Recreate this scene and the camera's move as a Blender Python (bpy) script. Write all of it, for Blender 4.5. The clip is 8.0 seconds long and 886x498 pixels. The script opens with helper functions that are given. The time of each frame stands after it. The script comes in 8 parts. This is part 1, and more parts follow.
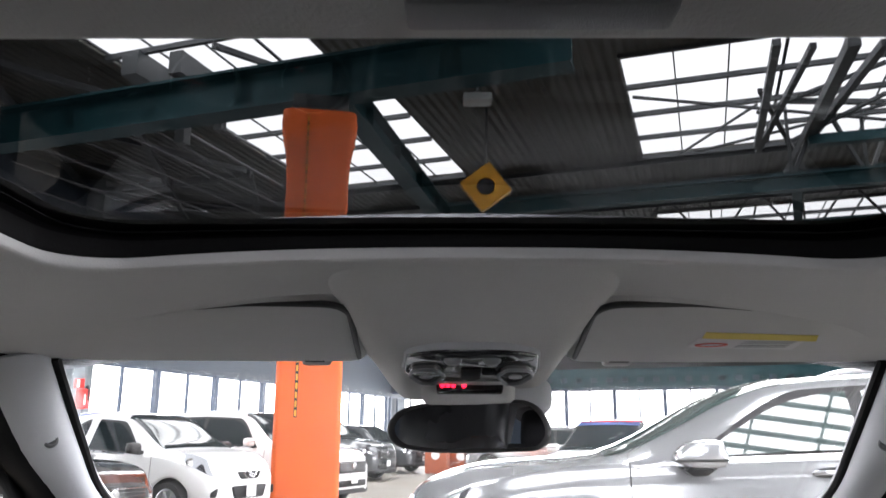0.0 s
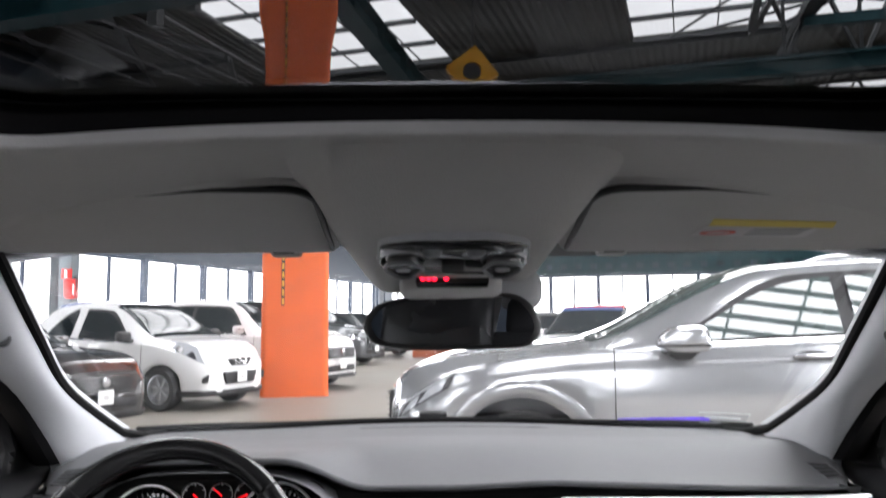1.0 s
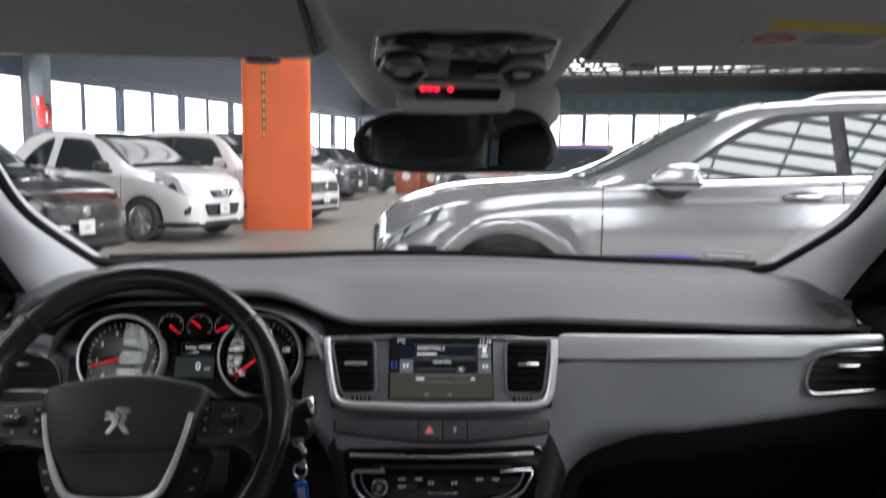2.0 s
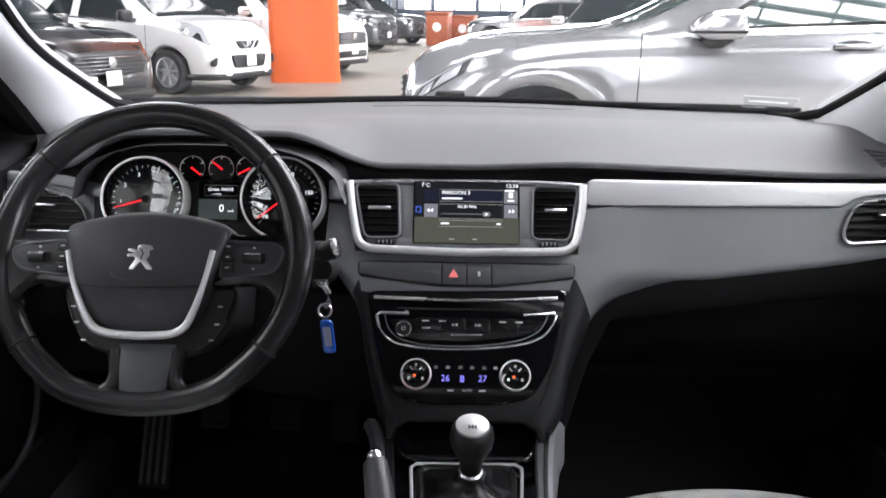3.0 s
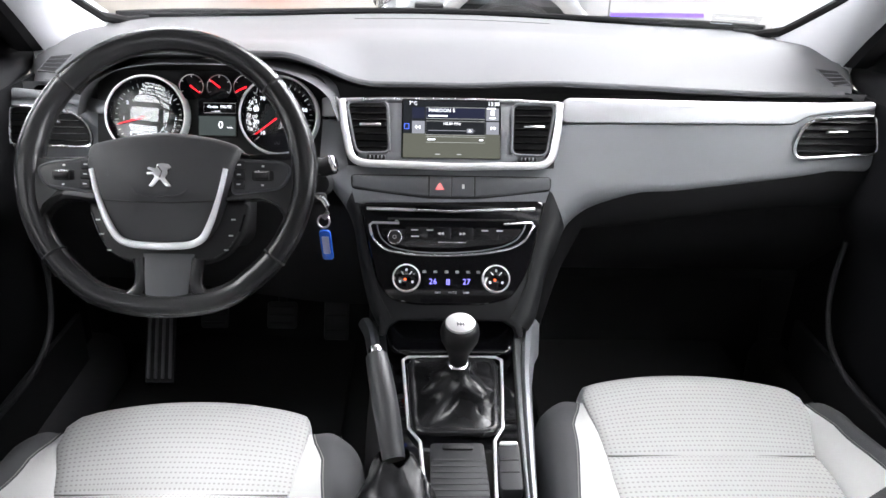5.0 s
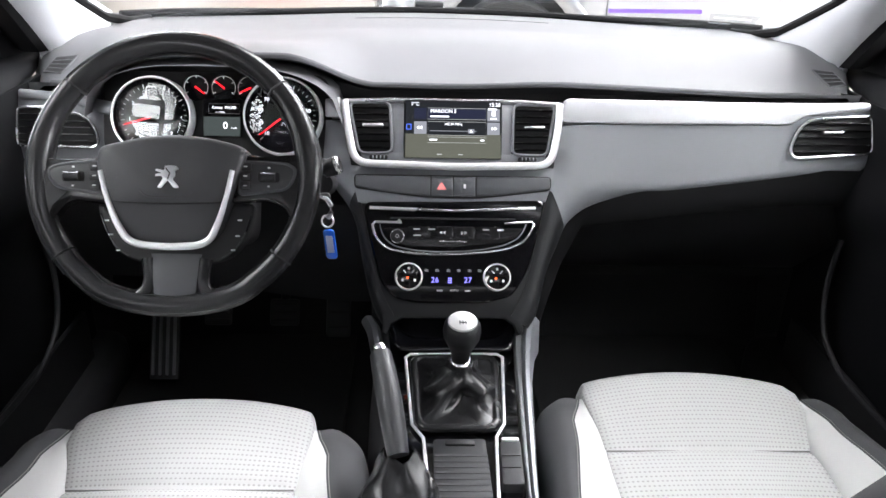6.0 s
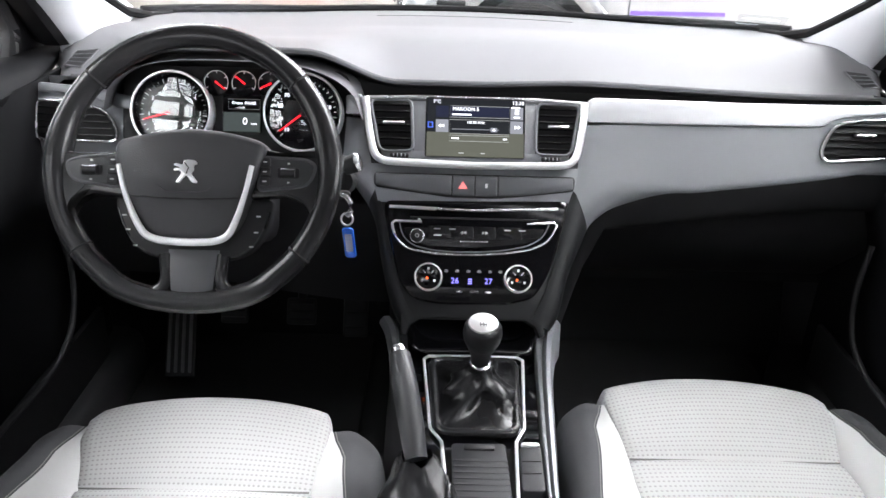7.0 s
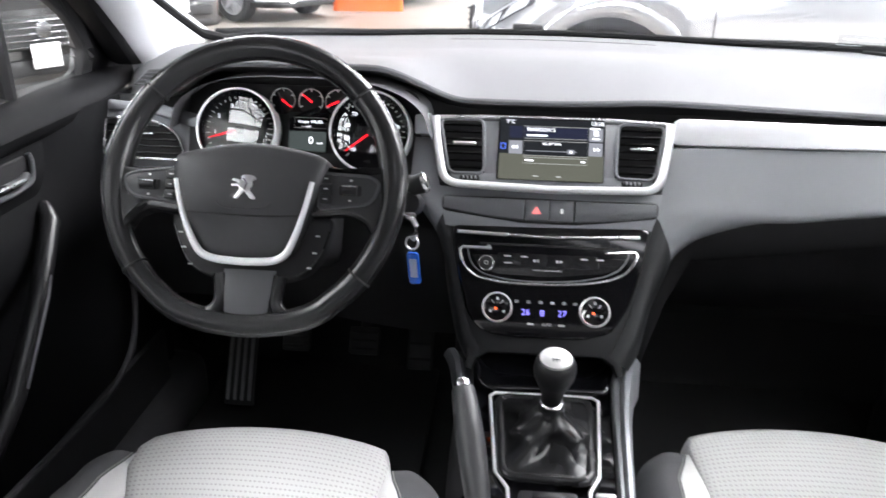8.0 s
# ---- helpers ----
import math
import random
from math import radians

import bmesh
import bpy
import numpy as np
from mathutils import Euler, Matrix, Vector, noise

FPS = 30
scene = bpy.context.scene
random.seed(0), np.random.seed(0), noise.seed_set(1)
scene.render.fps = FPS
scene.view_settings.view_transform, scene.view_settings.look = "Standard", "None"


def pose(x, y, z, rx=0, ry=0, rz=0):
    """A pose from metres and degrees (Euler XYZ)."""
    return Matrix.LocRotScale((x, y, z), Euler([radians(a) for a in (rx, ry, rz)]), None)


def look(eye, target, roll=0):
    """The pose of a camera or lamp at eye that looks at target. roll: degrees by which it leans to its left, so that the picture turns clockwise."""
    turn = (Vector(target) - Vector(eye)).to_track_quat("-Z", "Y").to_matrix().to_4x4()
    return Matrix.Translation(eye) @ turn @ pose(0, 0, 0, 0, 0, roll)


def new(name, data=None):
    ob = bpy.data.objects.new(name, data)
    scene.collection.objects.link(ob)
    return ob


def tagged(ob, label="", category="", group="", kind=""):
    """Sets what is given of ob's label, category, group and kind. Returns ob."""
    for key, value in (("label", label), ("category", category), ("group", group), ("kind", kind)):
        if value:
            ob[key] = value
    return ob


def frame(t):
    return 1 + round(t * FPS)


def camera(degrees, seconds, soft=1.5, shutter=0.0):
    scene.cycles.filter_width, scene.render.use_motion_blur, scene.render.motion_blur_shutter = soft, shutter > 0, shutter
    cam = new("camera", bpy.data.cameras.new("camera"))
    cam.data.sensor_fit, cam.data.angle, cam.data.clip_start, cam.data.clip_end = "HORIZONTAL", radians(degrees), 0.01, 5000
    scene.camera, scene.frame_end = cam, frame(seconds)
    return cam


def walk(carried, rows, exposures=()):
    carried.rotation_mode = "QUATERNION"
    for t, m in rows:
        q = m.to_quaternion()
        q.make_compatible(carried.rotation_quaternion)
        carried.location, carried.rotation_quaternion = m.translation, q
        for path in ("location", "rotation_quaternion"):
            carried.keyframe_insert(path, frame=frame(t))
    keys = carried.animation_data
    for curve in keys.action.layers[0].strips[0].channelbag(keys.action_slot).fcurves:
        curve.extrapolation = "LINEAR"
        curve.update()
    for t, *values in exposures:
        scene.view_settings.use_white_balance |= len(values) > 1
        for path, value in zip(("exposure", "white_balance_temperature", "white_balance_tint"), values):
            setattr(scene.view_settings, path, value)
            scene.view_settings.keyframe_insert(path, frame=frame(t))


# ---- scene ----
cam = camera(59.8, 8.0, shutter=0.5)
PATH = [
    (0, (-0.023, -1.078, 1.241), (-0.044, 0.867, 1.706), 0.2),
    (0.5, (-0.018, -1.036, 1.248), (-0.031, 0.931, 1.612), -0.1),
    (1, (-0.016, -0.977, 1.254), (-0.002, 1.015, 1.434), -0.3),
    (1.5, (-0.02, -0.911, 1.248), (0.027, 1.089, 1.23), 0.1),
    (2, (-0.035, -0.854, 1.234), (0.024, 1.131, 0.994), 0.8),
    (2.2, (-0.039, -0.842, 1.225), (0.015, 1.126, 0.874), 1.2),
    (3.3, (-0.024, -0.827, 1.208), (-0.051, 1.067, 0.566), 0.6),
    (3.5, (-0.051, -0.838, 1.208), (-0.035, 1.048, 0.543), 1.0),
    (4, (-0.049, -0.871, 1.228), (-0.029, 0.982, 0.475), 1.2),
    (4.5, (-0.051, -0.897, 1.245), (0.005, 0.929, 0.431), 1.5),
    (6, (-0.063, -0.928, 1.271), (0.014, 0.88, 0.42), 1.7),
    (6.5, (-0.063, -0.929, 1.272), (-0.011, 0.876, 0.411), 1.7),
    (7, (-0.07, -0.91, 1.259), (-0.033, 0.901, 0.412), 2.0),
    (7.5, (-0.068, -0.88, 1.238), (-0.086, 0.943, 0.416), 1.7),
    (8, (-0.067, -0.848, 1.217), (-0.219, 0.993, 0.451), 1.0),
]
walk(cam, [(t, look(eye, target, roll)) for t, eye, target, roll in PATH],
     exposures=[(0.0, 1.0), (1.0, 0.6), (1.5, 0.3), (2.0, 0.05), (2.4, 0.3), (3.3, 1.25), (4.5, 1.75), (8.0, 1.75)])

# ---- daylight: an overcast sky over the hall, entering through skylights and windows ----
world = bpy.data.worlds.new("sky")
scene.world = world
world.use_nodes = True
wt = world.node_tree
sky = wt.nodes.new("ShaderNodeTexSky")
sky.sky_type, sky.sun_disc = "NISHITA", False
sky.sun_elevation, sky.sun_rotation = radians(42), radians(200)
sky.air_density, sky.dust_density, sky.ozone_density = 1.0, 4.0, 1.0
sky_pale = wt.nodes.new("ShaderNodeHueSaturation")
sky_pale.inputs["Saturation"].default_value = 0.18
wt.links.new(sky.outputs[0], sky_pale.inputs["Color"])
wt.links.new(sky_pale.outputs[0], wt.nodes["Background"].inputs[0])
wt.nodes["Background"].inputs[1].default_value = 0.15

sun_data = bpy.data.lights.new("sun", "SUN")
sun_data.energy, sun_data.angle, sun_data.color = 1.0, radians(20), (1.0, 0.97, 0.93)
sun = new("sun", sun_data)
sun.matrix_world = look((0, 0, 30), (6, 14, 0))

HALL = pose(0, 0, 0, 0, 0, -18)          # the hall's axes; its long side runs away from the car


def daylight(name, x, y, z, sx, sy, watts, aim):
    """An area lamp in one opening of the hall, standing in for the sky behind it."""
    d = bpy.data.lights.new(name, "AREA")
    d.shape, d.size, d.size_y, d.energy, d.color = "RECTANGLE", sx, sy, watts, (0.97, 0.96, 1.01)
    ob = new(name, d)
    ob.matrix_world = HALL @ look((x, y, z), (x + aim[0], y + aim[1], z + aim[2]))
    return ob


ROOF_Z = 9.2
# rectangles of glazed roof in the hall's own axes: x0, x1, y0, y1
SKYLIGHTS = [(-11.6, -7.0, 6.2, 12.9), (-1.0, 14.0, 6.2, 12.9), (-11.6, -6.4, 14.5, 21.2), (-1.0, 14.0, 14.6, 21.3),
             (-11.6, -6.4, 27.4, 34.0), (-1.0, 20.0, 27.4, 34.0), (-11.6, -5.0, -8.0, 0.0), (2.0, 16.0, -8.0, 2.0)]
for x0, x1, y0, y1 in SKYLIGHTS:
    daylight("skylight_daylight", (x0 + x1) / 2, (y0 + y1) / 2, ROOF_Z + 0.35, x1 - x0, y1 - y0, 17 * (x1 - x0) * (y1 - y0), (0, 0.001, -1))
daylight("window_daylight", -18.0, 20, 2.2, 40, 2.6, 1500, (1, 0, 0.02))
daylight("window_daylight", 6, 43.5, 2.2, 44, 2.6, 2500, (0, -1, 0.02))
daylight("window_daylight", 30.0, 5, 2.6, 40, 3.0, 5500, (-1, 0, 0.02))
daylight("window_daylight", 3, -14.6, 4.8, 30, 6.5, 3000, (0, 1, 0.02))


# ---- materials ----
def mat(name, col, rough=0.5, metal=0.0, var=0.08, var_scale=4.0, grain=0.0, grain_scale=300.0, spec=0.5, coat=0.0,
        stretch=(1, 1, 1), rough_var=0.1):
    """A surface with blotches at a large scale and grain, in colour, gloss and relief, at a small one."""
    m = bpy.data.materials.new(name)
    m.use_nodes = True
    t = m.node_tree
    b = t.nodes["Principled BSDF"]
    b.inputs["Roughness"].default_value, b.inputs["Metallic"].default_value = rough, metal
    b.inputs["Specular IOR Level"].default_value, b.inputs["Coat Weight"].default_value = spec, coat
    b.inputs["Coat Roughness"].default_value = 0.05
    tc, mp = t.nodes.new("ShaderNodeTexCoord"), t.nodes.new("ShaderNodeMapping")
    mp.inputs["Scale"].default_value = stretch
    t.links.new(tc.outputs["Object"], mp.inputs["Vector"])
    big, fine = t.nodes.new("ShaderNodeTexNoise"), t.nodes.new("ShaderNodeTexNoise")
    big.inputs["Scale"].default_value, big.inputs["Detail"].default_value = var_scale, 5
    fine.inputs["Scale"].default_value, fine.inputs["Detail"].default_value = grain_scale, 3
    for n in (big, fine):
        t.links.new(mp.outputs[0], n.inputs["Vector"])
    ramp = t.nodes.new("ShaderNodeMix")
    ramp.data_type = "RGBA"
    ramp.inputs["A"].default_value = (*[c * (1 - var) for c in col], 1)
    ramp.inputs["B"].default_value = (*[min(1, c * (1 + var)) for c in col], 1)
    t.links.new(big.outputs["Fac"], ramp.inputs["Factor"])
    t.links.new(ramp.outputs["Result"], b.inputs["Base Color"])
    ra = t.nodes.new("ShaderNodeMapRange")
    ra.inputs["To Min"].default_value, ra.inputs["To Max"].default_value = max(0.01, rough * (1 - rough_var)), min(1, rough * (1 + rough_var))
    t.links.new(big.outputs["Fac"], ra.inputs["Value"])
    t.links.new(ra.outputs[0], b.inputs["Roughness"])
    if grain:
        bp = t.nodes.new("ShaderNodeBump")
        bp.inputs["Strength"].default_value, bp.inputs["Distance"].default_value = grain, 0.001
        t.links.new(fine.outputs["Fac"], bp.inputs["Height"])
        t.links.new(bp.outputs[0], b.inputs["Normal"])
    return m


def glowing(name, col, power):
    m = bpy.data.materials.new(name)
    m.use_nodes = True
    b = m.node_tree.nodes["Principled BSDF"]
    b.inputs["Base Color"].default_value = (*[c * 0.03 for c in col], 1)
    b.inputs["Emission Color"].default_value = (*col, 1)
    b.inputs["Emission Strength"].default_value = power
    b.inputs["Roughness"].default_value = 0.12
    b.inputs["Specular IOR Level"].default_value = 0.25
    return m


def glass(name, col, gloss=1.0, least=0.018):
    """A thin pane: clear or tinted, with the gloss of its surface."""
    m = bpy.data.materials.new(name)
    m.use_nodes = True
    t = m.node_tree
    t.nodes.remove(t.nodes["Principled BSDF"])
    clear, shine, mix, fr = (t.nodes.new(k) for k in ("ShaderNodeBsdfTransparent", "ShaderNodeBsdfGlossy", "ShaderNodeMixShader", "ShaderNodeLayerWeight"))
    clear.inputs["Color"].default_value = (*[c ** 0.5 for c in col], 1)      # light crosses two faces
    shine.inputs["Roughness"].default_value = 0.01
    shine.inputs["Color"].default_value = (gloss, gloss, gloss, 1)
    steep, floor_ = t.nodes.new("ShaderNodeMath"), t.nodes.new("ShaderNodeMath")
    steep.operation, floor_.operation = "POWER", "MULTIPLY_ADD"
    steep.inputs[1].default_value, floor_.inputs[1].default_value, floor_.inputs[2].default_value = 5.0, 0.7, least
    t.links.new(fr.outputs["Facing"], steep.inputs[0])
    t.links.new(steep.outputs[0], floor_.inputs[0])
    t.links.new(floor_.outputs[0], mix.inputs[0])
    t.links.new(clear.outputs[0], mix.inputs[1])
    t.links.new(shine.outputs[0], mix.inputs[2])
    t.links.new(mix.outputs[0], t.nodes["Material Output"].inputs["Surface"])
    return m


DASH = mat("soft dash plastic", (0.098, 0.099, 0.104), 0.60, grain=0.35, grain_scale=900, var=0.12, spec=0.32)
PANEL = mat("grey door and dash plastic", (0.165, 0.170, 0.182), 0.42, grain=0.3, grain_scale=1100, var=0.08, spec=0.55)
FASCIA = mat("grey satin fascia plastic", (0.185, 0.191, 0.206), 0.38, grain=0.3, grain_scale=1100, var=0.08, spec=0.55)
SURROUND = mat("charcoal surround plastic", (0.080, 0.083, 0.090), 0.42, grain=0.3, grain_scale=1100, var=0.08)
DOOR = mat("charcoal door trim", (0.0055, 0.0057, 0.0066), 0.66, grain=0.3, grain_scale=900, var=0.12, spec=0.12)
DARK = mat("dark lower plastic", (0.020, 0.020, 0.022), 0.6, grain=0.3, grain_scale=900, var=0.15)
BLACK = mat("matt black plastic", (0.008, 0.008, 0.009), 0.55, grain=0.15, grain_scale=900)
PIANO = mat("piano black lacquer", (0.004, 0.004, 0.005), 0.03, var=0.2, coat=0.5)
# grey made darker: shade low on the stack and on the driver's rail
SHADED_GREY = mat("grey plastic darkened for shade", (0.013, 0.0135, 0.015), 0.46, grain=0.3, grain_scale=1100, var=0.08, spec=0.30)
KEY_BLACK = mat("gloss black keys", (0.006, 0.006, 0.007), 0.22, var=0.2)
CHROME = mat("satin chrome", (0.88, 0.88, 0.90), 0.27, 1.0, var=0.04)
BRUSHED = mat("brushed aluminium trim", (0.70, 0.71, 0.73), 0.42, 0.7, var=0.05, grain=0.12, grain_scale=500, stretch=(0.05, 1, 1))
RAIL_GREY = mat("satin grey inlay", (0.16, 0.165, 0.175), 0.35, 0.4, var=0.06)
RAIL = mat("satin grey rail", (0.30, 0.31, 0.33), 0.42, 0.5, var=0.06, grain=0.1)
LEATHER = mat("black smooth leather", (0.011, 0.011, 0.012), 0.27, grain=0.35, grain_scale=450, var=0.2, spec=0.5)
RIM_LEATHER = mat("worn grey black wheel leather", (0.019, 0.019, 0.020), 0.21, grain=0.25, grain_scale=600, var=0.2, spec=0.5)
WHEEL_PAD = mat("charcoal airbag cover", (0.045, 0.045, 0.048), 0.48, grain=0.4, grain_scale=800, var=0.1)
DIAL = mat("black dial", (0.004, 0.004, 0.005), 0.05, spec=0.22, var=0.2)
SATIN = mat("bright satin metal", (0.93, 0.93, 0.94), 0.32, 0.45, var=0.04)
SPOKE_GREY = mat("grey spoke insert", (0.075, 0.077, 0.082), 0.45, grain=0.2, grain_scale=900)
HEADLINER = mat("grey woven headliner", (0.435, 0.43, 0.427), 0.95, grain=0.6, grain_scale=500, var=0.05, var_scale=9)
PILLAR = mat("light grey pillar trim", (0.43, 0.44, 0.46), 0.6, grain=0.3, grain_scale=700, var=0.04)
SEAL = mat("black rubber seal", (0.004, 0.004, 0.0045), 0.7, grain=0.2, spec=0.12)
CARPET = mat("black carpet", (0.010, 0.010, 0.011), 0.95, grain=0.8, grain_scale=350, var=0.3)
SIDE_CLOTH = mat("charcoal seat side cloth", (0.065, 0.066, 0.070), 0.9, grain=0.6, grain_scale=700, var=0.1)
WHITE_HIDE = mat("off white leatherette", (0.56, 0.56, 0.553), 0.5, grain=0.3, grain_scale=500, var=0.05)
MIRROR = mat("mirror glass", (0.34, 0.345, 0.355), 0.01, 1.0, var=0.0, rough_var=0)
VIS_WHITE = mat("white label", (0.75, 0.75, 0.74), 0.6)
FADED = mat("faded label paper", (0.50, 0.49, 0.49), 0.7)
VIS_YELLOW = mat("yellow warning strip", (0.55, 0.42, 0.05), 0.6)
VIS_RED = mat("red print", (0.55, 0.05, 0.03), 0.6)
BLUE_TAG = mat("clear blue plastic", (0.015, 0.12, 0.62), 0.2, coat=0.4)
PRINT = mat("white print", (0.72, 0.72, 0.72), 0.5)
RED_GLOW = glowing("red lit needle", (1.0, 0.012, 0.022), 0.9)
RED_LED = glowing("red lamp", (1.0, 0.008, 0.03), 3.5)
ORANGE_LED = glowing("orange lamp", (1.0, 0.12, 0.03), 0.8)
BLUE_GLOW = glowing("blue lit digits", (0.24, 0.22, 0.90), 0.9)
WHITE_GLOW = glowing("white lit print", (0.85, 0.88, 0.95), 0.9)
CLEAR = glass("windscreen glass", (0.96, 0.98, 0.98))
DIAL_GLASS = glass("dial cover glass", (0.97, 0.97, 0.97), least=0.05)
SMOKE_LENS = mat("smoky lamp lens", (0.10, 0.10, 0.105), 0.15, coat=0.5)
TINT = glass("tinted roof glass", (0.15, 0.155, 0.16), 0.22)
PRIVACY = glass("privacy glass", (0.42, 0.43, 0.44))
SMOKE = glass("side glass", (0.85, 0.88, 0.87))


def fabric():
    """Off-white seat cloth with rows of small woven dots."""
    m = mat("dotted off white seat cloth", (0.48, 0.48, 0.473), 0.85, grain=0.5, grain_scale=900, var=0.04)
    t = m.node_tree
    b = t.nodes["Principled BSDF"]
    tc, mp = t.nodes.new("ShaderNodeTexCoord"), t.nodes.new("ShaderNodeMapping")
    t.links.new(tc.outputs["UV"], mp.inputs["Vector"])
    sep = t.nodes.new("ShaderNodeSeparateXYZ")
    t.links.new(mp.outputs[0], sep.inputs[0])

    def math_node(op, a, c=None):
        n = t.nodes.new("ShaderNodeMath")
        n.operation = op
        for i, v in enumerate((a, c)):
            if v is None:
                continue
            if isinstance(v, (int, float)):
                n.inputs[i].default_value = v
            else:
                t.links.new(v, n.inputs[i])
        return n.outputs[0]
    row = math_node("FLOOR", math_node("MULTIPLY", sep.outputs["Y"], 1 / 0.0080))
    shift = math_node("MULTIPLY", math_node("MODULO", row, 2.0), 0.0)
    fx = math_node("SUBTRACT", math_node("FRACT", math_node("ADD", math_node("MULTIPLY", sep.outputs["X"], 1 / 0.0063), shift)), 0.5)
    fy = math_node("SUBTRACT", math_node("FRACT", math_node("MULTIPLY", sep.outputs["Y"], 1 / 0.0080)), 0.5)
    d = math_node("ADD", math_node("MULTIPLY", fx, fx), math_node("MULTIPLY", math_node("MULTIPLY", fy, fy), 2.6))
    dot = t.nodes.new("ShaderNodeMapRange")
    dot.inputs["From Min"].default_value, dot.inputs["From Max"].default_value = 0.040, 0.100
    dot.inputs["To Min"].default_value, dot.inputs["To Max"].default_value = 1.0, 0.0
    t.links.new(d, dot.inputs["Value"])
    mix = t.nodes.new("ShaderNodeMix")
    mix.data_type = "RGBA"
    old = b.inputs["Base Color"].links[0].from_socket
    t.links.new(dot.outputs[0], mix.inputs["Factor"])
    t.links.new(old, mix.inputs["A"])
    mix.inputs["B"].default_value = (0.31, 0.31, 0.30, 1)
    t.links.new(mix.outputs["Result"], b.inputs["Base Color"])
    return m


CLOTH = fabric()
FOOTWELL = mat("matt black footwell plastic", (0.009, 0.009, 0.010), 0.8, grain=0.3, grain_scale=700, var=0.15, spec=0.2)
STITCH = mat("grey sewing thread", (0.22, 0.22, 0.21), 0.8, var=0.05)


# ---- building helpers ----
def obj(name, verts, faces, material, parent=None, label="", smooth=True, uv=None):
    me = bpy.data.meshes.new(name)
    me.from_pydata([tuple(v) for v in verts], [], faces)
    if uv is not None:
        layer = me.uv_layers.new()
        for loop in me.loops:
            layer.data[loop.index].uv = uv[loop.vertex_index]
    if smooth:
        me.polygons.foreach_set("use_smooth", [True] * len(me.polygons))
    me.materials.append(material)
    me.update()
    ob = new(name, me)
    if parent is not None:
        ob.parent = parent
    if label:
        tagged(ob, label)
    return ob


def part(name, bm, material, parent=None, label="", m=None, smooth=True, recalc=True):
    """Links a bmesh as one mesh object under a thing or a part."""
    round_faces = [not f.tag for f in bm.faces]
    if m is not None:
        bmesh.ops.transform(bm, matrix=m, verts=bm.verts)
    if recalc:
        bmesh.ops.recalc_face_normals(bm, faces=bm.faces)
    me = bpy.data.meshes.new(name)
    bm.to_mesh(me)
    bm.free()
    if smooth:
        me.polygons.foreach_set("use_smooth", round_faces)
        me.set_sharp_from_angle(angle=radians(40))
    me.materials.append(material)
    ob = new(name, me)
    if parent is not None:
        ob.parent = parent
    if label:
        tagged(ob, label)
    return ob


def empty(name, label, category, group="", kind=""):
    return tagged(new(name), label, category, group, kind)


def flat_caps(bm):
    """Mark the faces square to an axis, which stay flat-shaded between rounded edges."""
    bm.normal_update()
    for f in bm.faces:
        f.tag = max(abs(c) for c in f.normal) > 0.9999


def rbox(sx, sy, sz, bevel=0.003, seg=2, at=(0, 0, 0)):
    bm = bmesh.new()
    bmesh.ops.create_cube(bm, size=1)
    bmesh.ops.scale(bm, vec=(sx, sy, sz), verts=bm.verts)
    if bevel > 0:
        bmesh.ops.bevel(bm, geom=bm.edges[:], offset=min(bevel, 0.45 * min(sx, sy, sz)), segments=seg, profile=0.5, affect="EDGES")
    bmesh.ops.translate(bm, vec=at, verts=bm.verts)
    flat_caps(bm)
    return bm


def slab(outline, thick, bevel=0.002, seg=2, at=0.0):
    """A plate with the given outline (x, y), from z = at - thick to at, its front edge rounded."""
    bm = bmesh.new()
    f = bm.faces.new([bm.verts.new((x, y, at - thick)) for x, y in outline])
    r = bmesh.ops.extrude_face_region(bm, geom=[f])
    top = [e for e in r["geom"] if isinstance(e, bmesh.types.BMVert)]
    bmesh.ops.translate(bm, vec=(0, 0, thick), verts=top)
    if bevel > 0:
        ed = [e for e in bm.edges if all(v in top for v in e.verts)]
        bmesh.ops.bevel(bm, geom=ed, offset=bevel, segments=seg, profile=0.5, affect="EDGES")
    flat_caps(bm)
    return bm


def rounded(x0, x1, y0, y1, r, n=5):
    out = []
    for cx, cy, a in ((x1 - r, y1 - r, 0), (x0 + r, y1 - r, 90), (x0 + r, y0 + r, 180), (x1 - r, y0 + r, 270)):
        for i in range(n + 1):
            t = radians(a + 90 * i / n)
            out.append((cx + r * math.cos(t), cy + r * math.sin(t)))
    return out


def soften(pts, r, n=4, closed=True):
    """A polygon with its corners rounded to radius about r."""
    out, k = [], len(pts)
    for i in range(k):
        if not closed and i in (0, k - 1):
            out.append(tuple(pts[i]))
            continue
        p, a, b = Vector(pts[i]), Vector(pts[i - 1]), Vector(pts[(i + 1) % k])
        da, db = (a - p), (b - p)
        ra, rb = min(r, da.length * 0.45), min(r, db.length * 0.45)
        s, e = p + da.normalized() * ra, p + db.normalized() * rb
        for j in range(n + 1):
            u = j / n
            out.append(tuple((1 - u) ** 2 * s + 2 * u * (1 - u) * p + u * u * e))
    return out


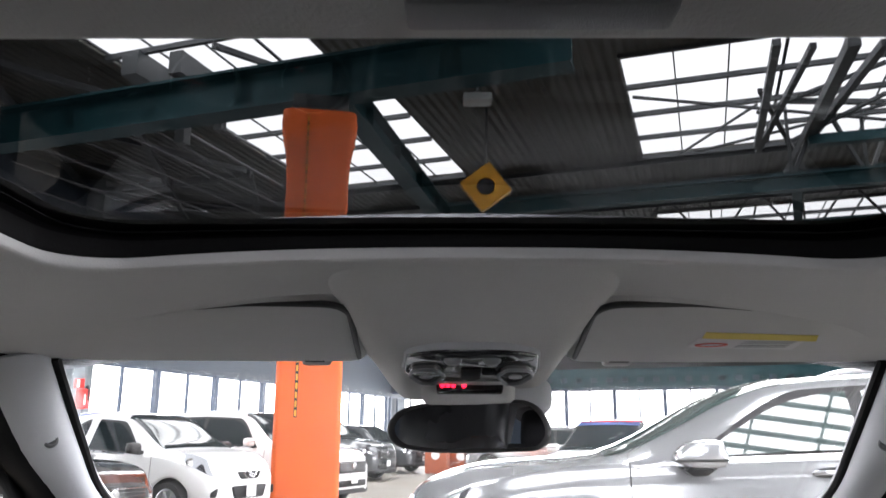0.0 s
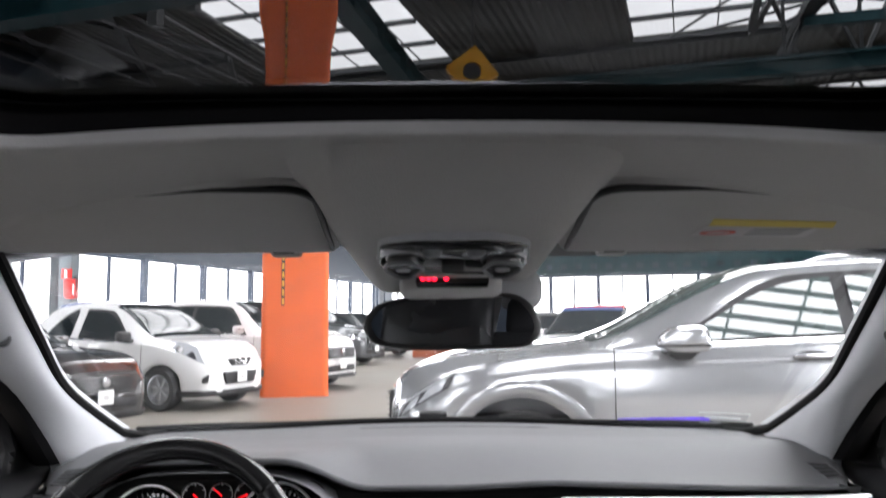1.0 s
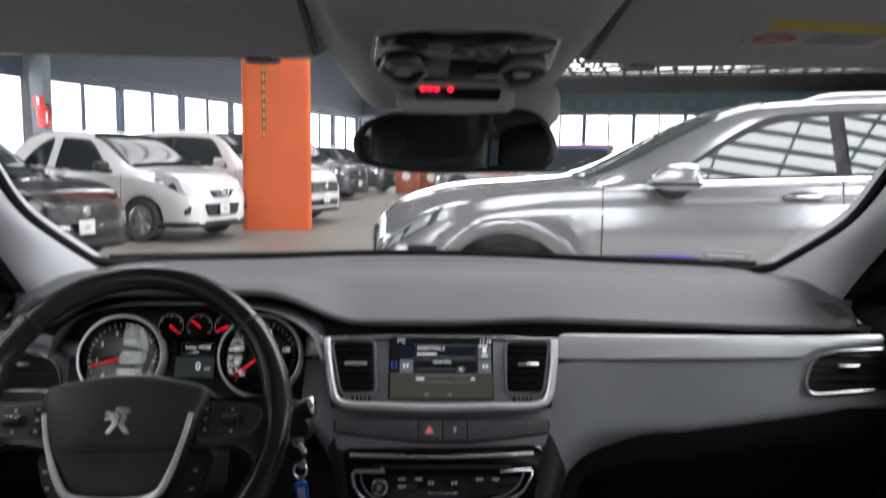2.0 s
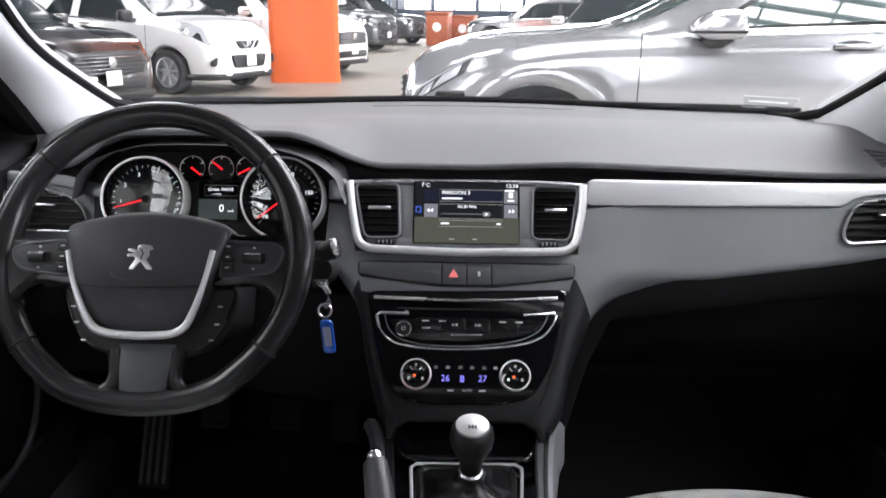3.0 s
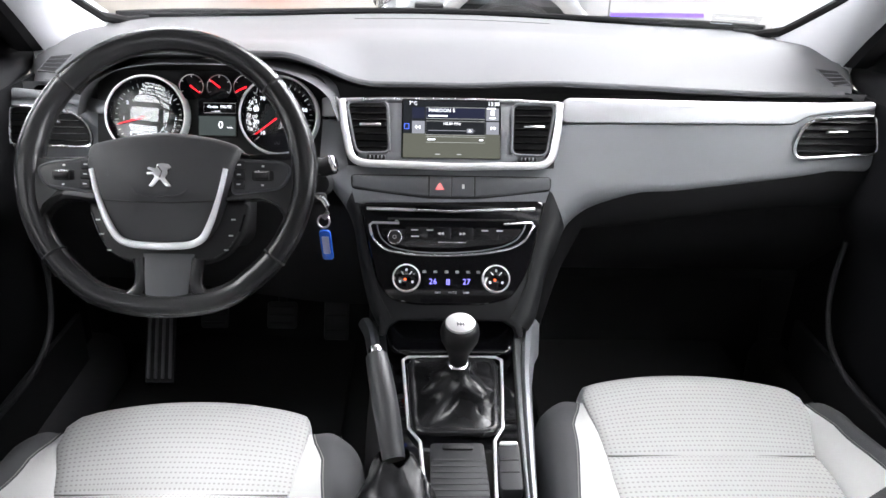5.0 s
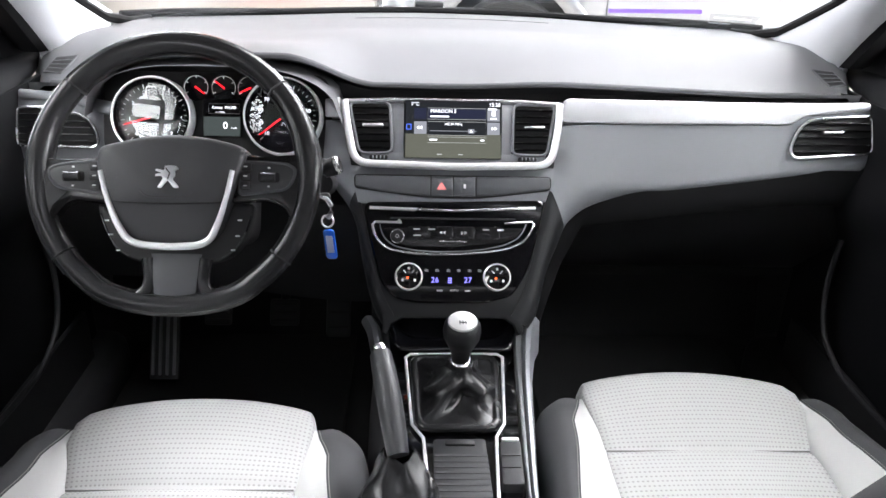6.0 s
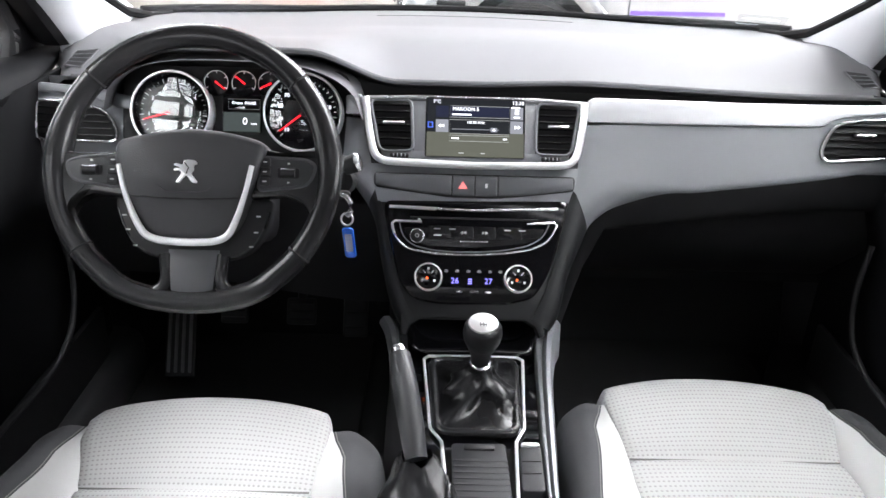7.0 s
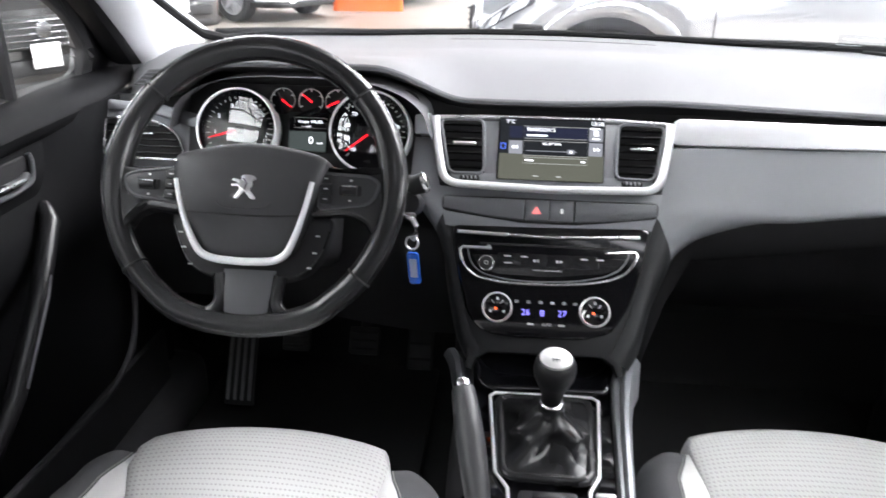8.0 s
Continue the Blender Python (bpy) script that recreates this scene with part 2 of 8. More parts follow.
def tube(pts, r, seg=8, closed=False, flat=1.0):
    """A bar of round or oval section along points; flat squeezes it along the first normal."""
    bm = bmesh.new()
    pts = [Vector(p) if len(p) == 3 else Vector((*p, 0)) for p in pts]
    n, rings = len(pts), []
    up = Vector((0, 0, 1))
    for i, p in enumerate(pts):
        a = pts[i - 1] if (i or closed) else p
        b = pts[(i + 1) % n] if (i < n - 1 or closed) else p
        t = (b - a).normalized()
        side = t.cross(up)
        side = side.normalized() if side.length > 1e-4 else Vector((1, 0, 0))
        nor = side.cross(t)
        rad = r[i] if isinstance(r, (list, tuple)) else r
        rings.append([bm.verts.new(p + rad * (math.cos(2 * math.pi * j / seg) * side + flat * math.sin(2 * math.pi * j / seg) * nor)) for j in range(seg)])
    for i in range(n if closed else n - 1):
        a, b = rings[i], rings[(i + 1) % n]
        for j in range(seg):
            bm.faces.new((a[j], a[(j + 1) % seg], b[(j + 1) % seg], b[j]))
    if not closed:
        bm.faces.new(rings[0])
        bm.faces.new(rings[-1][::-1])
    return bm


def lathe(profile, seg=32):
    """Turns (radius, height) pairs about z."""
    bm = bmesh.new()
    rings = []
    for r, z in profile:
        if r < 1e-5:
            rings.append([bm.verts.new((0, 0, z))])
        else:
            rings.append([bm.verts.new((r * math.cos(2 * math.pi * j / seg), r * math.sin(2 * math.pi * j / seg), z)) for j in range(seg)])
    for a, b in zip(rings, rings[1:]):
        for j in range(seg):
            k = (j + 1) % seg
            if len(a) == 1 and len(b) == 1:
                continue
            if len(a) == 1:
                bm.faces.new((a[0], b[j], b[k]))
            elif len(b) == 1:
                bm.faces.new((a[j], a[k], b[0]))
            else:
                bm.faces.new((a[j], a[k], b[k], b[j]))
    return bm


def grid(rows, closed=False):
    """A sheet through rows of points."""
    bm = bmesh.new()
    vs = [[bm.verts.new(p) for p in row] for row in rows]
    for a, b in zip(vs, vs[1:]):
        m = len(a)
        for j in range(m if closed else m - 1):
            bm.faces.new((a[j], a[(j + 1) % m], b[(j + 1) % m], b[j]))
    return bm


def solid(rows, thick, closed=False):
    """A sheet through rows of points, given thickness."""
    bm = grid(rows, closed)
    bmesh.ops.recalc_face_normals(bm, faces=bm.faces)
    bmesh.ops.solidify(bm, geom=bm.faces[:], thickness=thick)
    return bm


def text(body, size, material, parent, m, name="print", label="", align="CENTER", deep=0.0004):
    c = bpy.data.curves.new(name, "FONT")
    c.body, c.size, c.align_x, c.align_y, c.extrude, c.resolution_u = body, size, align, "CENTER", deep, 2
    tmp = bpy.data.objects.new(name, c)
    me = bpy.data.meshes.new_from_object(tmp)
    bpy.data.objects.remove(tmp)
    me.transform(m)
    me.materials.clear()
    me.materials.append(material)
    ob = new(name, me)
    ob.parent = parent
    if label:
        tagged(ob, label)
    return ob


def plane_at(origin, up):
    """The pose of a tilted panel: x to the right, y up along the panel, z out of it towards the seats."""
    y = Vector(up).normalized()
    x = Vector((1, 0, 0))
    z = x.cross(y)
    m = Matrix((x, y, z)).transposed().to_4x4()
    m.translation = origin
    return m


def T(x, y, z=0.0):
    return Matrix.Translation((x, y, z))


def smooth01(a, b, x):
    u = min(1, max(0, (x - a) / (b - a)))
    return u * u * (3 - 2 * u)


def spline(xs, ys):
    """Smooth interpolation through key points, monotone between them."""
    xs, ys = np.array(xs, float), np.array(ys, float)
    h, dlt = np.diff(xs), np.diff(ys) / np.diff(xs)
    mm = np.zeros(len(xs))
    mm[1:-1] = np.where(dlt[:-1] * dlt[1:] > 0, 2 * dlt[:-1] * dlt[1:] / np.where(dlt[:-1] + dlt[1:] == 0, 1, dlt[:-1] + dlt[1:]), 0)
    mm[0], mm[-1] = dlt[0], dlt[-1]

    def f(x):
        x = min(max(x, xs[0]), xs[-1])
        i = min(int(np.searchsorted(xs, x, "right")) - 1, len(h) - 1)
        u = (x - xs[i]) / h[i]
        return float((2 * u ** 3 - 3 * u ** 2 + 1) * ys[i] + (u ** 3 - 2 * u ** 2 + u) * h[i] * mm[i] + (-2 * u ** 3 + 3 * u ** 2) * ys[i + 1] + (u ** 3 - u ** 2) * h[i] * mm[i + 1])
    return f


# ---- the hall ----
def floor_material():
    m = mat("worn concrete floor", (0.170, 0.152, 0.130), 0.50, var=0.22, var_scale=0.35, grain=0.25, grain_scale=60, rough_var=0.4)
    return m


def sheet_material():
    """Brown corrugated roof sheets."""
    m = mat("brown corrugated roof sheet", (0.036, 0.034, 0.026), 0.7, var=0.3, var_scale=0.5)
    t = m.node_tree
    w, tc, mp = t.nodes.new("ShaderNodeTexWave"), t.nodes.new("ShaderNodeTexCoord"), t.nodes.new("ShaderNodeMapping")
    mp.inputs["Rotation"].default_value = (0, 0, radians(18))
    w.inputs["Scale"].default_value = 1.3
    t.links.new(tc.outputs["Object"], mp.inputs[0])
    t.links.new(mp.outputs[0], w.inputs[0])
    bp = t.nodes.new("ShaderNodeBump")
    bp.inputs["Strength"].default_value, bp.inputs["Distance"].default_value = 0.9, 0.06
    t.links.new(w.outputs["Fac"], bp.inputs["Height"])
    t.links.new(bp.outputs[0], t.nodes["Principled BSDF"].inputs["Normal"])
    return m


CONCRETE, SHEET = floor_material(), sheet_material()
TEAL = mat("teal painted steel", (0.006, 0.032, 0.038), 0.65, var=0.35, var_scale=1.5, grain=0.2, grain_scale=80, spec=0.2)
STEEL = mat("dusty dark steel", (0.014, 0.017, 0.019), 0.6, var=0.3, var_scale=2)
BLUE_WALL = mat("blue grey wall panel", (0.022, 0.036, 0.056), 0.6, var=0.2, var_scale=0.5)
BLUE_FRAME = mat("blue window frame", (0.032, 0.052, 0.092), 0.5, var=0.2)
GREY_WALL = mat("grey plaster wall", (0.32, 0.34, 0.34), 0.8, var=0.15, var_scale=0.6)
ORANGE = mat("orange painted column", (0.66, 0.118, 0.024), 0.70, spec=0.25, var=0.20, var_scale=1.6, grain=0.3, grain_scale=40)
YELLOW = mat("yellow crane paint", (0.62, 0.30, 0.015), 0.5, var=0.25, var_scale=3)
PIPE = mat("dusty grey pipe", (0.07, 0.072, 0.075), 0.6)
RED_PAINT = mat("red enamel", (0.55, 0.02, 0.015), 0.3)

tagged(part("ground", rbox(900, 900, 0.3, 0, at=(0, 0, -0.17)), mat("outdoor paving", (0.3, 0.3, 0.29), 0.8, var=0.2, var_scale=0.2), smooth=False),
       "pale grey paved ground outside the hall", "ground", kind="structure")
tagged(part("floor", rbox(50, 59, 0.2, 0, at=(6.3, 15, -0.1)), CONCRETE, m=HALL, smooth=False),
       "worn brownish concrete showroom floor", "floor", kind="structure")

WHITE_SKY = glowing("overcast sky", (1.0, 0.98, 1.0), 4.0)


DULL_SKY = glowing("duller overcast sky to the back", (1.0, 0.98, 1.0), 0.8)


def backdrop(cx, cy, cz, sx, sy, sz, glow=WHITE_SKY):
    tagged(part("backdrop", rbox(sx, sy, sz, 0, at=(cx, cy, cz)), glow, m=HALL, smooth=False), "plain white overcast sky beyond the glazing", "sky", kind="structure")


backdrop(6, 9, 12.0, 80, 100, 0.1)
backdrop(-27, 9, 6.5, 0.1, 100, 11)
backdrop(39, 9, 6.5, 0.1, 100, 11)
backdrop(6, 47, 2.4, 60, 0.1, 4.6)
backdrop(6, 85, 12.0, 80, 52, 0.1)
backdrop(6, -24, 6.5, 80, 0.1, 11, DULL_SKY)

X0, X1, Y0, Y1 = -18.3, 31.0, -14.0, 44.0


def roof():
    xs = sorted({X0 - 1, X1 + 1} | {a for s in SKYLIGHTS for a in s[:2]})
    ys = sorted({Y0 - 1, Y1 + 1} | {a for s in SKYLIGHTS for a in s[2:]})
    bm = bmesh.new()
    for a, b in zip(xs, xs[1:]):
        for c, d in zip(ys, ys[1:]):
            mx, my = (a + b) / 2, (c + d) / 2
            if any(s[0] < mx < s[1] and s[2] < my < s[3] for s in SKYLIGHTS):
                continue
            box = bmesh.ops.create_cube(bm, size=1)["verts"]
            bmesh.ops.scale(bm, vec=(b - a, d - c, 0.12), verts=box)
            bmesh.ops.translate(bm, vec=(mx, my, ROOF_Z + 0.06), verts=box)
    return tagged(part("ceiling", bm, SHEET, m=HALL, smooth=False), "dark brown corrugated hall roof with skylight openings", "ceiling", kind="structure")


roof()


def bars(name, items, material, label, category, kind="", parent=None):
    """Straight steel members, each from a to b with a square section, joined to one frame."""
    bm = bmesh.new()
    for a, b, w, h in items:
        a, b = Vector(a), Vector(b)
        v = b - a
        box = bmesh.ops.create_cube(bm, size=1)["verts"]
        q = v.to_track_quat("Y", "Z").to_matrix().to_4x4()
        bmesh.ops.transform(bm, matrix=Matrix.Translation((a + b) / 2) @ q @ Matrix.Diagonal((w, v.length, h, 1)), verts=box)
    return tagged(part(name, bm, material, parent, m=HALL, smooth=False), label, category, kind=kind)


for x0, x1, y0, y1 in SKYLIGHTS:
    n = max(2, round((y1 - y0) / (1.75 if y0 > 0 else 0.30)))
    rows = [((x0, y0 + (y1 - y0) * i / n, ROOF_Z - 0.02), (x1, y0 + (y1 - y0) * i / n, ROOF_Z - 0.02), 0.10 if y0 > 0 else 0.04, 0.12) for i in range(n + 1)]
    k = max(1, round((x1 - x0) / 1.15))
    cols = [((x0 + (x1 - x0) * i / k, y0, ROOF_Z + 0.1), (x0 + (x1 - x0) * i / k, y1, ROOF_Z + 0.1), 0.035 if i % 3 else 0.07, 0.04) for i in range(k + 1)]
    bars("skylight", rows + cols, STEEL, "skylight with dark steel glazing bars under white daylight", "skylight", "structure")

purlins = [((X0, y, ROOF_Z - 0.1), (X1, y, ROOF_Z - 0.1), 0.08, 0.14) for y in np.arange(-13, 44, 2.3) if not any(s[2] - 0.2 < y < s[3] + 0.2 for s in SKYLIGHTS)]
bars("purlins", purlins, STEEL, "thin dark steel purlins under the roof", "purlin", "structure")


def girder(a, b, z0, z1, w, label):
    """An I-shaped plate girder."""
    items = [((*a, (z0 + z1) / 2), (*b, (z0 + z1) / 2), 0.04, z1 - z0 - 0.06), ((*a, z0 + 0.03), (*b, z0 + 0.03), w, 0.06), ((*a, z1 - 0.03), (*b, z1 - 0.03), w, 0.06)]
    d = Vector(b) - Vector(a)
    n = int(d.length / 2)
    for i in range(1, n):
        p = Vector(a) + d * i / n
        items.append(((p.x, p.y, z0 + 0.06), (p.x, p.y, z1 - 0.06), w * 0.8, 0.04))
    return bars("girder", items, TEAL, label, "girder", "structure")


girder((X0, 10.74), (-1.4, 10.74), 7.15, 8.0, 0.5, "deep teal steel plate girder carried by the orange column")
girder((-6.0, 11.0), (-7.6, 26.0), 7.5, 8.1, 0.45, "teal steel beam along the hall roof")
girder((-5.8, 17.7), (X1, 18.0), 6.75, 7.15, 0.3, "slim teal steel beam across the hall")
girder((X0, 23.6), (X1, 23.6), 6.9, 7.5, 0.4, "teal steel girder across the hall")
girder((X0, 2.4), (X1, 2.4), 7.4, 8.3, 0.4, "teal steel girder across the hall")


def truss(a, b, z0, z1, bays, label, th=0.10):
    a, b = Vector(a), Vector(b)
    items = [((*a, z0), (*b, z0), th, th), ((*a, z1), (*b, z1), th, th)]
    for i in range(bays):
        p, q = a + (b - a) * i / bays, a + (b - a) * (i + 1) / bays
        mid = (p + q) / 2
        items += [((*p, z0), (*mid, z1), th * 0.7, th * 0.7), ((*mid, z1), (*q, z0), th * 0.7, th * 0.7), ((*p, z0), (*p, z1), th * 0.6, th * 0.6)]
    return bars("truss", items, STEEL, label, "truss", "structure")


truss((2.6, 18.0), (9.5, 20.5), 7.15, 9.1, 4, "lattice steel roof truss with diagonal struts", 0.12)
truss((9.5, 2.5), (9.5, 44), 7.3, 8.9, 14, "lattice steel roof truss with diagonal struts", 0.14)
truss((X0, 24.5), (X1, 24.5), 7.0, 8.9, 18, "lattice steel cross truss", 0.10)
# raking struts and thin ties under the skylight, one joined frame
bars("truss", [((3.32, 13.4, 8.2), (2.82, 22.17, 8.2), 0.22, 0.22), ((2.7, 13.77, 8.4), (2.02, 19.56, 8.4), 0.12, 0.12), ((2.01, 13.23, 8.3), (1.97, 18.84, 8.3), 0.15, 0.15), ((3.92, 13.86, 8.3), (3.14, 18.82, 8.3), 0.15, 0.15),
               ((1.88, 15.8, 8.5), (3.82, 23.45, 8.5), 0.10, 0.10), ((-0.79, 15.75, 8.7), (4.93, 18.99, 8.7), 0.06, 0.06), ((4.25, 15.4, 8.6), (1.92, 17.33, 8.6), 0.08, 0.08), ((4.56, 17.05, 8.6), (2.73, 19.7, 8.6), 0.08, 0.08),
               ((4.77, 18.11, 8.75), (0.49, 20.04, 8.75), 0.06, 0.06), ((1.93, 17.3, 8.8), (0.04, 20.27, 8.8), 0.05, 0.05)], STEEL, "raking steel struts and ties under the skylight", "truss", "structure")
bars("girder", [((4.68, 18.07, 8.0), (3.02, 17.98, 8.0), 0.24, 0.24), ((2.96, 20.28, 7.6), (3.33, 23.75, 7.6), 0.24, 0.24)], TEAL, "short teal steel stubs where the struts meet", "girder", "structure")
for p, q in (((-11.96, 12.75, 8.8), (-11.9, 19.32, 8.8)), ((-12.53, 13.14, 8.75), (-12.78, 20.13, 8.75)), ((-13.33, 13.76, 8.8), (-13.76, 19.98, 8.8)), ((-10.98, 13.24, 8.8), (-10.76, 18.0, 8.8)), ((-17.71, 16.79, 8.6), (-14.29, 20.48, 8.6))):
    bars("pipe", [(p, q, 0.05, 0.05)], PIPE, "pale service pipe under the roof", "pipe", "structure")
for x, y in ((-18.0, 7.0), (-18.0, 12.5), (-18.0, 18.0), (-15.0, 7.0), (-15.0, 12.5), (-15.0, 18.0)):
    bars("bracing", [((x, y, 8.8), (x + 2.8, y + 5.2, 8.8), 0.14, 0.14), ((x + 2.8, y, 8.75), (x, y + 5.2, 8.75), 0.14, 0.14), ((x, y, 8.8), (x + 2.8, y, 8.8), 0.18, 0.2)], STEEL,
         "dark crossed bracing under the olive roof sheets", "bracing", "structure")
for k in range(6):
    x = -17 + k * 0.8
    bars("pipe", [((x, 12.5, 7.2 + 0.25 * k), (x + 2, 38, 7.2 + 0.25 * k), 0.05, 0.05)], PIPE, "pale service pipe under the roof", "pipe", "structure")


bars("hoist", [((-10.75, 11.0, 8.85), (-10.75, 12.9, 8.85), 0.40, 0.55), ((-9.75, 11.2, 8.80), (-9.75, 12.9, 8.80), 0.32, 0.50), ((-11.2, 12.9, 8.6), (-8.9, 12.9, 8.6), 0.20, 0.45), ((-8.7, 11.0, 8.9), (-7.6, 12.9, 8.9), 0.10, 0.12),
                ((-10.75, 12.9, 8.5), (-10.75, 12.9, 7.7), 0.25, 0.25), ((-9.75, 12.9, 8.5), (-9.75, 12.9, 7.9), 0.2, 0.2)], STEEL, "dark hoist gear hanging under the roof light", "hoist", "structure")


def window_wall(name, a, b, z_sill, z_head, bays, label, z_top=ROOF_Z + 0.3):
    """A glazed wall between two points: parapet, panel above, posts and mullions round the openings."""
    a, b = Vector((*a, 0)), Vector((*b, 0))
    d = (b - a) / bays
    wall = bars(name, [((*a.xy, z_sill / 2), (*b.xy, z_sill / 2), 0.25, z_sill),
                       ((*a.xy, (z_head + z_top) / 2), (*b.xy, (z_head + z_top) / 2), 0.25, z_top - z_head)], BLUE_WALL, label, "wall", "structure")
    for i in range(bays):
        p, q = a + d * i, a + d * (i + 1)
        mid = (p + q) / 2
        tagged(bars("window", [((*p.xy, z_sill), (*p.xy, z_head), 0.20, 0.22), ((*mid.xy, z_sill), (*mid.xy, z_head), 0.09, 0.10), ((*p.xy, z_head), (*p.xy, z_top), 0.20, 0.28),
                            ((*p.xy, z_head - 0.05), (*q.xy, z_head - 0.05), 0.12, 0.10), ((*p.xy, z_sill + 0.04), (*q.xy, z_sill + 0.04), 0.12, 0.08)],
                 BLUE_FRAME, "tall window with blue steel frame, white daylight outside", "window", "structure"), group="hall windows")
    return wall


window_wall("wall_west", (X0, -16.89), (X0, 47.01), 0.9, 3.46, 18, "blue-grey panel wall over a band of windows")
window_wall("wall_north", (X0, Y1), (X1, Y1), 0.9, 3.7, 18, "blue-grey panel wall over a band of windows", 4.6)
window_wall("wall_east", (X1, Y1), (X1, Y0), 1.2, 4.2, 20, "blue-grey panel wall over a band of windows")


def glazed_wall():
    """The back of the hall, out of view: high steel glazing in a grid of small panes, every third bay closed."""
    bars("wall_south", [((X0, Y0, 0.6), (X1, Y0, 0.6), 0.25, 1.2), ((X0, Y0, 9.0), (X1, Y0, 9.0), 0.25, 1.0)], BLUE_WALL, "blue-grey wall with high steel glazing at the back of the hall", "wall", "structure")
    for i in range(10):
        x0, x1 = X0 + (X1 - X0) * i / 10, X0 + (X1 - X0) * (i + 1) / 10
        items = [((x0, Y0, 1.2), (x0, Y0, 8.5), 0.4, 0.3)]
        items += [((x0 + (x1 - x0) * k / 4, Y0, 1.2), (x0 + (x1 - x0) * k / 4, Y0, 8.5), 0.16, 0.10) for k in (1, 2, 3)]
        items += [((x0, Y0, z), (x1, Y0, z), 0.12, 0.13) for z in np.linspace(1.2, 8.5, 13)]
        if i % 3 == 1:
            items += [((x0, Y0 + 0.2, 1.2), (x1, Y0 + 0.2, 8.5), 0.3, 0.3), ((x1, Y0 + 0.25, 1.2), (x0, Y0 + 0.25, 8.5), 0.3, 0.3)]
        # unseen closed bays, added to give the dial reflections dark areas
        if i % 3 == 2:
            items += [(((x0 + x1) / 2, Y0 + 0.1, 1.2), ((x0 + x1) / 2, Y0 + 0.1, 8.5), x1 - x0, 0.1)]
        bars("window", items, STEEL, "high steel-framed glazing with small panes, every third bay closed to shape reflections", "window", "structure")


glazed_wall()


def far_bay():
    """The next bay beyond the low wall: roof with one long skylight, side walls and end wall."""
    items = [((6.3, 53.0, ROOF_Z + 0.06), (6.3, 62.0, ROOF_Z + 0.06), 52, 0.12), ((6.3, 76.0, ROOF_Z + 0.06), (6.3, 104.0, ROOF_Z + 0.06), 52, 0.12), ((6.3, 44.9, ROOF_Z + 0.06), (6.3, 53.0, ROOF_Z + 0.06), 52, 0.12)]
    bars("ceiling", items, SHEET, "dark roof of the next bay beyond the low wall", "ceiling", "structure")
    rows = [((X0, y, ROOF_Z - 0.1), (X1, y, ROOF_Z - 0.1), 0.55, 0.2) for y in np.linspace(62, 76, 5)]
    cols = [((x, 62, ROOF_Z - 0.05), (x, 76, ROOF_Z - 0.05), 0.28, 0.12) for x in np.arange(X0, X1, 1.55)]
    bars("skylight", rows + cols, STEEL, "long skylight in a grid of dark bars in the next bay", "skylight", "structure")
    bars("wall_far", [((X0, 103.5, 5), (X1, 103.5, 5), 0.3, 10), ((X0 - 0.3, 44.2, 4.8), (X0 - 0.3, 103.5, 4.8), 0.3, 9.2), ((X1 + 0.3, 44.2, 4.8), (X1 + 0.3, 103.5, 4.8), 0.3, 9.2)], BLUE_WALL,
         "plain blue-grey walls of the next bay", "wall", "structure")
    truss((X0, 58.0), (X1, 58.0), 7.6, 9.1, 16, "lattice steel cross truss in the next bay", 0.14)


far_bay()


def holed_girder():
    """The long teal beam with a row of square holes over the far windows."""
    z0, z1, y = 3.75, 4.75, Y1 - 0.6
    items = [((X0 + 8, y, z0 + 0.14), (X1, y, z0 + 0.14), 0.1, 0.28), ((X0 + 8, y, z1 - 0.22), (X1, y, z1 - 0.22), 0.1, 0.44), ((X0 + 8, y, z1), (X1, y, z1), 0.3, 0.08)]
    x = X0 + 8
    while x < X1:
        items.append(((x, y, z0 + 0.28), (x, y, z1 - 0.44), 0.5, 0.1))
        x += 0.85
    bars("girder", items, TEAL, "long teal steel girder with a row of square holes", "girder", "structure")


holed_girder()


